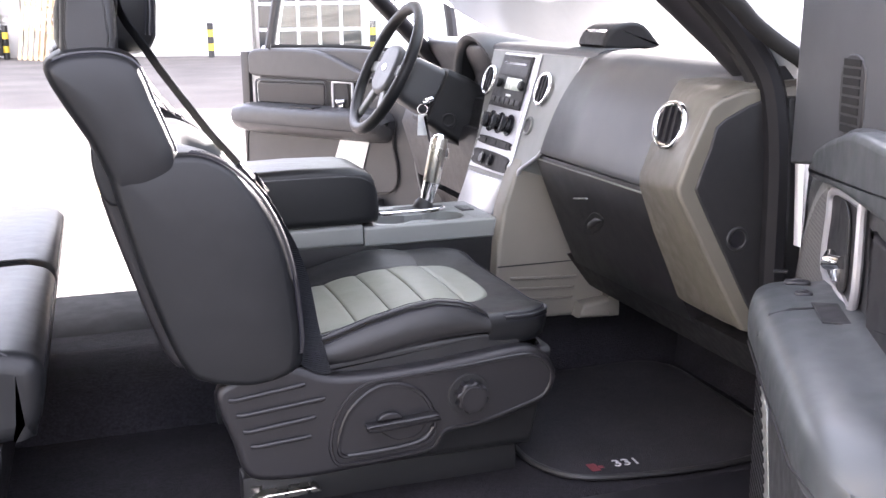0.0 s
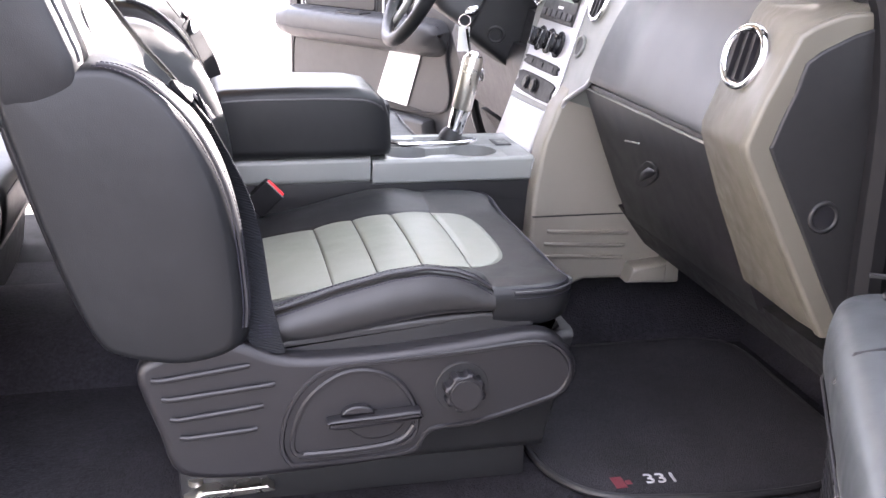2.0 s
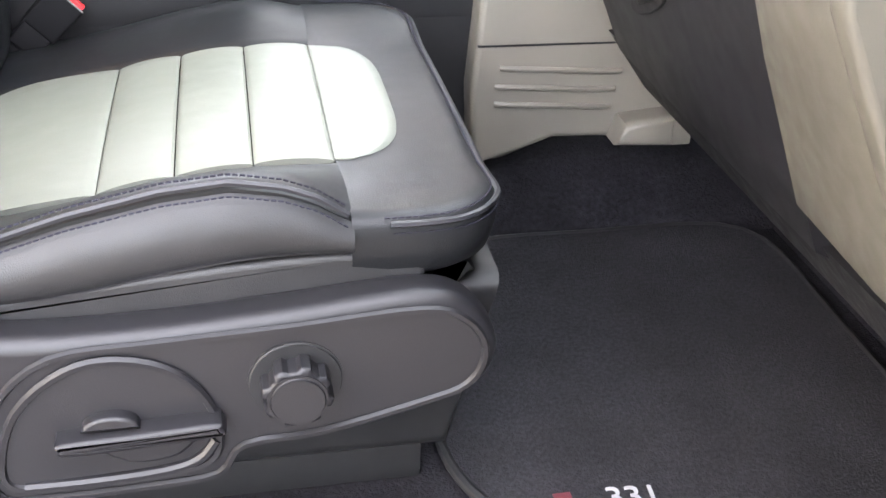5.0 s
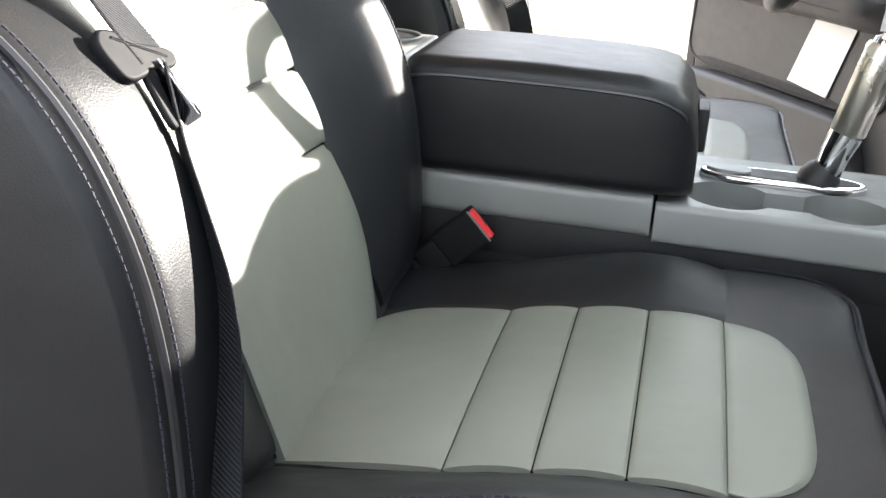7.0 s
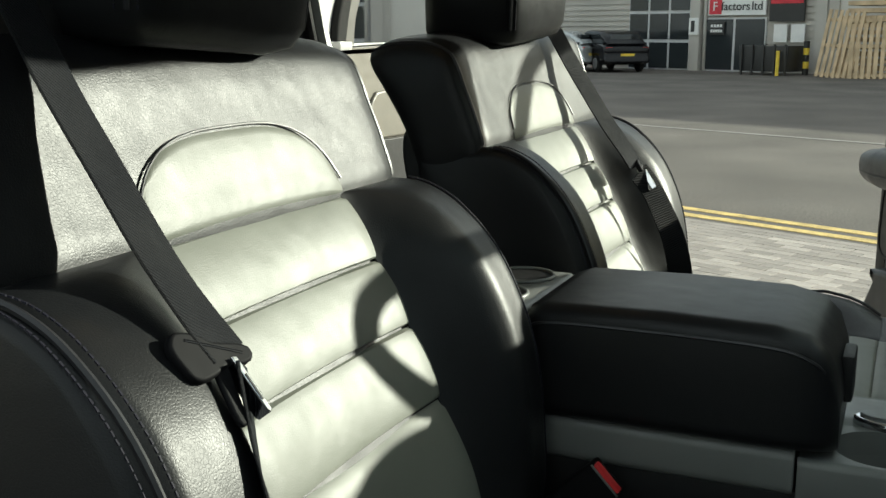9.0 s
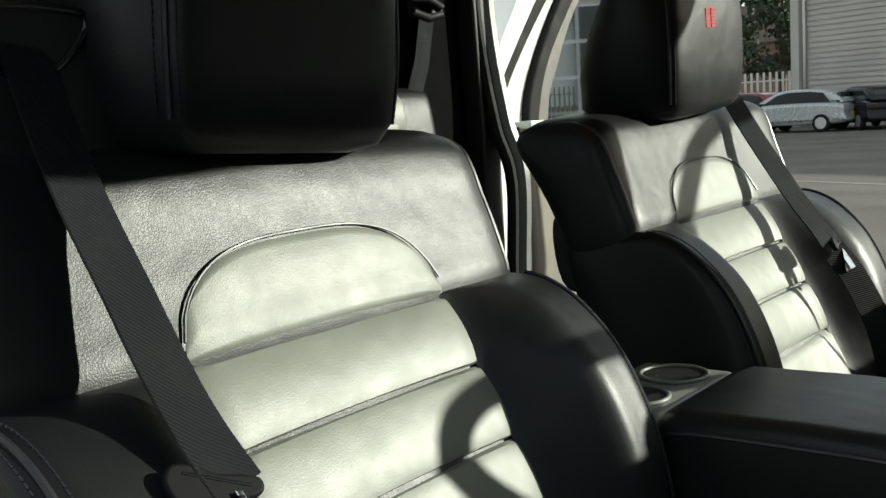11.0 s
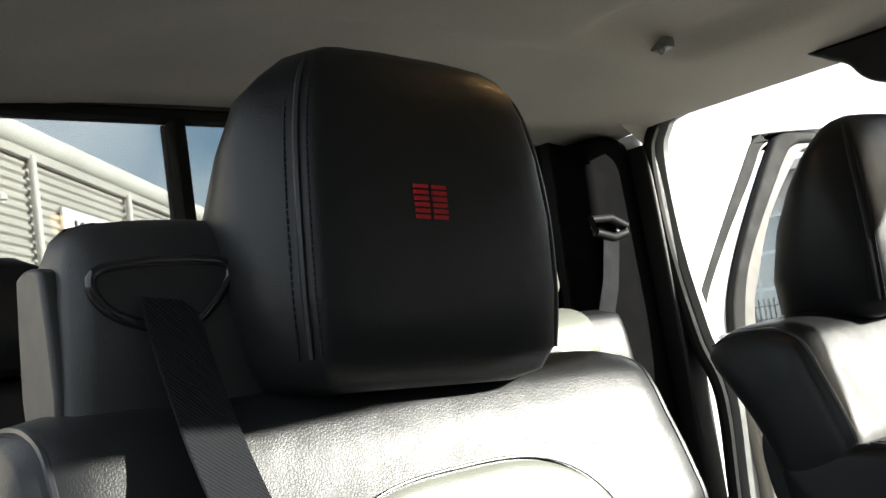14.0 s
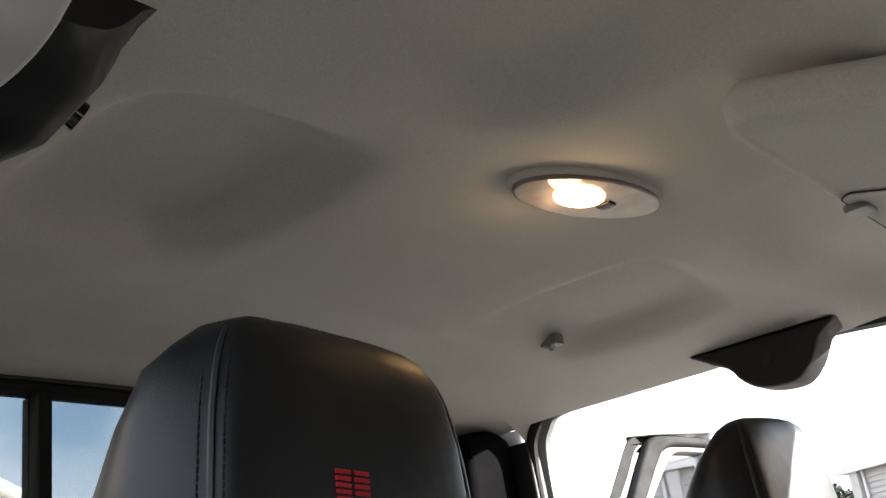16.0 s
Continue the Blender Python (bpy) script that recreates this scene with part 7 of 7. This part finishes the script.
sg = sign("shop_sign", -20.6, -18.3, 1.98, 2.58, SIGNW, "white shop sign with red square and dark lettering")
ypart("red_square", box(-20.55, -20.05, FV - 0.22, FV - 0.19, 2.02, 2.54), SIGNR, sg, smooth=False)
lettering("sign_letter", "F", 0.45, SIGNW, sg, YM @ Matrix.Translation((-20.3, FV - 0.235, 2.28)) @ pose(0, 0, 0, 90, 0, 0))
for word, du in (("factors", -0.30), ("ltd", 0.56)):
    lettering("sign_text", word, 0.42, SIGNK, sg, YM @ Matrix.Translation((-19.18 + du, FV - 0.225, 2.28)) @ pose(0, 0, 0, 90, 0, 0), "dark grey lettering")
sg = sign("shop_sign", -20.6, -18.3, 2.70, 3.3, SIGNW, "white shop sign with red square and unreadable line")
ypart("red_square", box(-20.55, -20.05, FV - 0.22, FV - 0.19, 2.74, 3.26), SIGNR, sg, smooth=False)
bars(sg, -19.9, -18.6, 2.88, 3.12, SIGNK, 5)
sg = sign("advert_board", -18.15, -16.85, 1.75, 3.3, SIGNK, "black, yellow and red advertising board")
ypart("yellow_field", box(-17.4, -16.9, FV - 0.22, FV - 0.19, 2.75, 3.25), SIGNY, sg, smooth=False)
ypart("red_field", box(-18.1, -16.9, FV - 0.22, FV - 0.19, 2.35, 2.65), SIGNR, sg, smooth=False)
bars(sg, -18.05, -17.5, 2.9, 3.1, SIGNY, 4)
for u in (-17.95, -17.3):
    sg = sign("notice_board", u, u + 0.5, 1.05, 1.65, SIGNW, "plain white notice panel on the wall")
sg = sign("door_sign", -20.5, -19.9, 1.3, 1.75, SIGNK, "black door sign with white unreadable lines", 0.22)
bars(sg, -20.45, -19.95, 1.56, 1.66, SIGNW, 4, 0.23)
bars(sg, -20.45, -19.95, 1.38, 1.48, SIGNW, 5, 0.23)
sg = sign("unit_sign", -21.3, -20.9, 1.3, 1.9, SIGNW, "small white unit sign with dark mark", 0.36)
bars(sg, -21.2, -21.0, 1.4, 1.8, SIGNK, 1, 0.37)
for u in (-9.2, -3.9, -16.1):
    b = thing("bollard", YM @ Vector((u, FV - 1.3, 0)), "yellow and black banded steel bollard", "bollard", "bollards")
    for k in range(5):
        ypart("band", disc((u, FV - 1.3, 0.22 * k), (0, 0, 1), 0.10, 0.22, 16), SIGNK if k % 2 == 0 else SIGNY, b)
sk = thing("stillage", YM @ Vector((-17.1, FV - 1.6, 0)), "black slatted steel stillage by the wall", "stillage")
ypart("bin", rprism([Vector(p) for p in ((-18.0, 0.12), (-18.05, 0.95), (-16.25, 0.95), (-16.3, 0.12))], FV - 2.2, FV - 1.1, "y", 0.03), SIGNK, sk)
for k in range(5):
    ypart("bin_rib", box(-17.95 + 0.4 * k, -17.89 + 0.4 * k, FV - 2.26, FV - 2.2, 0.0, 1.0), SIGNK, sk, smooth=False)
ypart("hydrant_post", tube([(-16.5, FV - 2.4, 0), (-16.5, FV - 2.4, 0.8)], 0.06, 10), SIGNY, sk)
# pallets leaning
for n, (pu, pv, tilt) in enumerate(((-14.5, FV - 2.6, 12), (-13.9, FV - 2.4, 9), (-13.4, FV - 2.5, 14))):
    pl = thing("pallet", YM @ Vector((pu, pv, 0)), "pale wooden pallet leaning on a stack", "pallet", "wooden pallets")
    Mp = YM @ Matrix.Translation((pu, pv, 0)) @ pose(0, 0, 0, -tilt, 4 - 3 * n, 8 * n)
    for k in range(7):
        part("board", moved(box(-0.6 + 0.18 * k, -0.6 + 0.18 * k + 0.11, -0.012, 0.012, 0, 2.1 - 0.2 * n), Mp), WOODP, pl, smooth=False)
    for z in (0.05, 0.95, 1.75):
        part("bearer", moved(box(-0.6, 0.6, 0.012, 0.11, z, z + 0.1), Mp), WOODP, pl, smooth=False)
pt = thing("pallet_stack", YM @ Vector((-13.9, FV - 1.3, 0)), "stack of pale wooden pallets", "pallets")
for k in range(14):
    for j in range(5):
        ypart("board", box(-14.5, -13.3, FV - 1.9 + 0.26 * j, FV - 1.78 + 0.26 * j, 0.1 + 0.22 * k, 0.13 + 0.22 * k), WOODP, pt, smooth=False)
    ypart("bearer", box(-14.5, -13.3, FV - 1.9, FV - 0.75, 0.0 + 0.22 * k, 0.1 + 0.22 * k), WOODP, pt, smooth=False)


# parked cars
CARK = mat("black_car_paint", (0.006, 0.006, 0.008), 0.22, vary=0.05, spec=0.3)
CARR = mat("red_car_paint", (0.16, 0.012, 0.02), 0.2, vary=0.05, coat=0.5)
CARS = mat("silver_car_paint", (0.42, 0.44, 0.45), 0.25, metal=0.4, vary=0.05)
LAMPR = mat("tail_lamp", (0.45, 0.02, 0.02), 0.2)


def car(name, at, heading, paint, label):
    """A small hatchback standing at a place, its nose along heading (degrees)."""
    t = thing(name, at, label, "car", "parked cars")
    M = Matrix.Translation(at) @ pose(0, 0, 0, 0, 0, heading)

    def put(n, b, m, parent=t, lab="", **k):
        return part(n, moved(b, M), m, parent, lab, **k)
    side = smooth_loop([(-2.0, 0.30), (-2.08, 0.62), (-2.0, 0.92), (-1.2, 1.0), (0.6, 0.98), (1.7, 0.84), (2.05, 0.66), (2.08, 0.36), (1.9, 0.26), (0, 0.24)], 4)
    body = put("body", rprism(side, -0.86, 0.86, "y", 0.12, 6), paint)
    green = smooth_loop([(-1.95, 0.92), (-1.55, 1.34), (-1.0, 1.45), (-0.1, 1.46), (0.4, 1.36), (1.15, 0.94), (0, 0.9)], 4)
    put("cabin", rprism(green, -0.74, 0.74, "y", 0.14, 6), paint)
    for s in (-1, 1):
        put("side_window", rprism([Vector(p) for p in ((-1.6, 0.98), (-1.35, 1.32), (-0.9, 1.38), (-0.1, 1.38), (0.3, 1.30), (0.85, 0.98))], s * 0.735 - 0.012, s * 0.735 + 0.012, "y", 0.004), DARKGLASS, body)
        for x in (-1.3, 1.32):
            wv = put("wheel", disc((x, s * 0.72 if s > 0 else -0.72, 0.31), (0, s, 0), 0.31, 0.17, 28, 0.03), RUBBER, t)
            put("rim", disc((x, s * 0.885, 0.31), (0, s, 0), 0.20, 0.015, 20, 0.004), SILVER, wv)
        put("tail_lamp", box(-2.07, -1.95, s * 0.68 - 0.12, s * 0.68 + 0.12, 0.70, 0.88, 0.02), LAMPR, body)
        put("headlamp", box(1.90, 2.04, s * 0.62 - 0.16, s * 0.62 + 0.16, 0.62, 0.76, 0.03), SIGNW, body)
    put("rear_window", rprism([Vector(p) for p in ((-0.62, 0.98), (-0.52, 1.32), (0.52, 1.32), (0.62, 0.98))], -1.86, -1.72, "x", 0.01), DARKGLASS, body)
    put("number_plate", box(-2.10, -2.07, -0.26, 0.26, 0.55, 0.66), SIGNY, body)
    return t


def yp(u, v):
    p = yard(u, v)
    return Vector((p.x, p.y, 0))


car("parked_car", yp(-23.4, FV - 2.6), 128, CARK, "black hatchback parked before the unit")
car("parked_car", Vector((-14.2, 36.6, 0)), 165, CARR, "dark red saloon parked in the yard")
car("parked_car", Vector((-12.0, 36.0, 0)), 175, CARS, "silver hatchback parked in the yard")
car("parked_car", Vector((-16.5, 39.5, 0)), 165, CARK, "dark saloon parked in the yard")

# the building behind the truck, seen through the rear window
BW = Matrix.Translation((-14.6, 4.4, 0)) @ pose(0, 0, 0, 0, 0, 135.4)    # its x runs along the front, -y faces the truck
back = thing("rear_unit", (-14.6, 4.4, 0), "grey corrugated industrial unit with rounded eaves and white sign boards", "building")
def bpart(name, bm, m, parent=back, label="", **k):
    return part(name, moved(bm, BW), m, parent, label, **k)
BH = 5.6
bpart("wall", box(-14, 10.7, 0, 12, 0, BH), CLAD, back, smooth=False)
for k in range(39):
    z = 0.1 + 0.142 * k
    bpart("corrugation", rprism([Vector(p) for p in ((-0.045, z), (-0.045, z + 0.05), (0.0, z + 0.085), (0.0, z - 0.03))], -14, 10.7, "x", 0.002, 1), CLAD, back, smooth=False)
bpart("eaves", tube([(-14, -0.02, BH + 0.2), (10.8, -0.02, BH + 0.2)], 0.21, 16), CLADW, back, "pale rounded eaves")
bpart("gutter", box(-14, 10.7, -0.14, 0.02, BH - 0.16, BH - 0.02), CLAD, back, smooth=False)
for u in (-6.4, 0.6, 4.6, 10.2):
    bpart("downpipe", tube([(u, -0.14, 0), (u, -0.14, BH - 0.1)], 0.065, 10), CLADW)
    bpart("lamp_arm", tube([(u - 1.6, -0.02, BH - 0.95), (u - 1.6, -0.35, BH - 0.95)], 0.03, 8), CLADW)
    bpart("camera_dome", disc((u - 1.6, -0.36, BH - 1.12), (0, 0, 1), 0.10, 0.16, 16, 0.05), CLADW)
for u0, u1, txt in ((-5.4, -2.6, ""), (1.6, 4.0, "12a"), (5.4, 7.8, ""), (8.0, 10.0, "")):
    sb = thing("wall_sign", BW @ Vector(((u0 + u1) / 2, -0.08, 4.1)), "white sign board with dark lettering on corrugated wall" if txt else "white sign board with unreadable lines on corrugated wall", "sign", "unit signs")
    part("board", moved(box(u0, u1, -0.11, -0.06, 4.0, 4.85), BW), SIGNW, sb, smooth=False)
    if txt:
        lettering("sign_text", txt, 0.62, SIGNK, sb, BW @ Matrix.Translation((u0 + 0.75, -0.12, 4.43)) @ pose(0, 0, 0, 90, 0, 0), "dark unit number")
        for k in range(4):
            part("writing_bar", moved(box(u0 + 1.5 + 0.27 * k, u0 + 1.68 + 0.27 * k, -0.122, -0.112, 4.28 + 0.05 * (k % 2), 4.65), BW), SIGNK, sb, smooth=False)
    else:
        for r_ in range(2):
            for k in range(6):
                part("writing_bar", moved(box(u0 + 0.25 + 0.36 * k, u0 + 0.48 + 0.36 * k, -0.122, -0.112, 4.55 - 0.3 * r_, 4.65 - 0.3 * r_), BW), SIGNR if r_ == 0 else CLAD, sb, smooth=False)

# tower-like corner, fence, hedge and trees beyond
LEAF = mat("dark_foliage", (0.045, 0.062, 0.035), 0.8, vary=0.4, scale=0.8)
BARK = mat("bark", (0.10, 0.08, 0.06), 0.9, vary=0.3, scale=4)


def tree(name, at, h, spread, seed, label):
    rnd = random.Random(seed)
    t = thing(name, at, label, "tree", "yard trees")
    A = Vector(at)
    tr = tube([A, A + Vector((0.1, 0, h * 0.3)), A + Vector((-0.1, 0.1, h * 0.65)), A + Vector((0, 0, h * 0.95))], [0.28, 0.22, 0.14, 0.04], 10)
    limbs = [tr]
    tips = []
    for k in range(14):
        z = h * (0.32 + 0.6 * rnd.random())
        a = rnd.random() * 2 * math.pi
        L = spread * (0.55 + 0.45 * rnd.random()) * (1.1 - 0.6 * z / h)
        p0 = A + Vector((0, 0, z))
        p1 = p0 + Vector((math.cos(a) * L, math.sin(a) * L, L * (0.15 + 0.35 * rnd.random())))
        limbs.append(tube([p0, p0.lerp(p1, 0.5) + Vector((0, 0, 0.15)), p1], [0.09, 0.06, 0.02], 6))
        tips += [p0.lerp(p1, f) for f in (0.55, 0.8, 1.0)]
    part("trunk", join(*limbs), BARK, t)
    verts, faces = [], []
    for tip in tips:
        for _ in range(60):
            d = Vector((rnd.gauss(0, 1), rnd.gauss(0, 1), rnd.gauss(0, 0.5))) * spread * 0.19
            c = tip + d
            s_ = 0.10 + 0.12 * rnd.random()
            q_ = Euler((rnd.random() * 6, rnd.random() * 6, rnd.random() * 6)).to_matrix()
            i = len(verts)
            verts += [tuple(c + q_ @ Vector(v)) for v in ((-s_, -s_ * 0.6, 0), (s_, -s_ * 0.6, 0), (s_ * 0.8, s_ * 0.6, 0.05), (-s_ * 0.8, s_ * 0.6, -0.05))]
            faces.append((i, i + 1, i + 2, i + 3))
    me = bpy.data.meshes.new("crown")
    me.from_pydata(verts, [], faces)
    me.materials.append(LEAF)
    ob = new("crown", me)
    ob.parent = t
    ob.matrix_parent_inverse = Matrix.Translation(-t.location)
    return t


tree("tree", (-26, 61, 0), 6.5, 3.2, 3, "dark evergreen tree beyond the fence")
tree("tree", (-30, 66, 0), 7.5, 3.4, 4, "dark evergreen tree beyond the fence")
tree("tree", (-22.5, 64, 0), 7.8, 3.0, 5, "dark evergreen tree beyond the fence")
fence = thing("palisade_fence", (-24, 44, 0), "pale steel palisade fence across the yard", "fence")
for k in range(60):
    x = -31 + 0.28 * k
    part("pale", box(x, x + 0.10, 44, 44.03, 0, 2.3), CLADW, fence, smooth=False)
for z in (0.4, 1.9):
    part("rail", box(-31, -14.4, 44.03, 44.08, z, z + 0.06), CLADW, fence, smooth=False)
dg = thing("digger_arm", (-21.5, 50, 0), "yellow excavator arm beyond the fence", "excavator")
part("boom", tube([(-22.6, 50, 0.5), (-22.2, 50, 4.0), (-20.6, 50, 2.9)], [0.3, 0.28, 0.18], 8), SIGNY, dg)
part("cab", box(-24.2, -22.4, 49, 51, 0.0, 2.6, 0.1), SIGNY, dg)
# brick terrace far behind
BRICKW = mat("far_brick", (0.26, 0.17, 0.13), 0.9, vary=0.2, scale=1.0)
ho = thing("far_house", (-30, 80, 0), "brown brick house far beyond the trees", "house")
part("wall", box(-38, -24, 78, 86, 0, 5.2), BRICKW, ho, smooth=False)
part("roof", rprism([Vector(p) for p in ((77.5, 5.2), (82, 8.4), (86.5, 5.2))], -38.3, -23.7, "x", 0.02), BARK, ho, smooth=False)
part("window", box(-34, -32, 77.9, 78.02, 2.8, 4.2), DARKGLASS, ho, smooth=False)
part("window", box(-29, -27, 77.9, 78.02, 2.8, 4.2), DARKGLASS, ho, smooth=False)

# ---- brick paving by the truck: pieces in running bond ----
pav = bpy.data.objects["pavement"]
blk = box(-0.099, 0.099, -0.049, 0.049, 0.0, 0.012, 0.003, 1)
finish(blk, False)
bme = bpy.data.meshes.new("paver")
blk.to_mesh(bme)
blk.free()
PAVEB = mat("paver_blocks", (0.31, 0.28, 0.255), 0.9, vary=0.15, scale=3, grain=0.002, grain_scale=200, speck=0.15)
nt = PAVEB.node_tree
oi = nt.nodes.new("ShaderNodeObjectInfo")
hv = nt.nodes.new("ShaderNodeHueSaturation")
mr = nt.nodes.new("ShaderNodeMapRange")
mr.inputs["To Min"].default_value, mr.inputs["To Max"].default_value = 0.7, 1.25
bs = nt.nodes["Principled BSDF"]
src = bs.inputs["Base Color"].links[0].from_socket
nt.links.new(oi.outputs["Random"], mr.inputs["Value"])
nt.links.new(mr.outputs["Result"], hv.inputs["Value"])
nt.links.new(src, hv.inputs["Color"])
nt.links.new(hv.outputs["Color"], bs.inputs["Base Color"])
bme.materials.append(PAVEB)
ROT = math.degrees(math.atan2(YD.y, YD.x))
count = 0
rest_v, rest_f = [], []
base_v = [v.co.copy() for v in bme.vertices]
base_f = [tuple(p.vertices) for p in bme.polygons]
for j in range(56):
    for i in range(40):
        u, v = -5.2 + 0.204 * i + (0.102 if j % 2 else 0), 0.55 + 0.1 * j
        m = Matrix.Translation((*(YD * u + YN * v), 0.003 + 0.002 * random.random())) @ pose(0, 0, 0, 0, 0, ROT + random.uniform(-0.6, 0.6))
        if 36 <= j < 54 and 12 <= i < 28:
            o = new("paver", bme)
            o.matrix_world = m
            o.parent = pav
            count += 1
        else:
            k = len(rest_v)
            rest_v += [tuple(m @ c) for c in base_v]
            rest_f += [tuple(k + a for a in f) for f in base_f]
me = bpy.data.meshes.new("paver_field")
me.from_pydata(rest_v, [], rest_f)
me.materials.append(PAVEB)
o = new("paver_field", me)
o.parent = pav
tagged(o, kind="stuff")
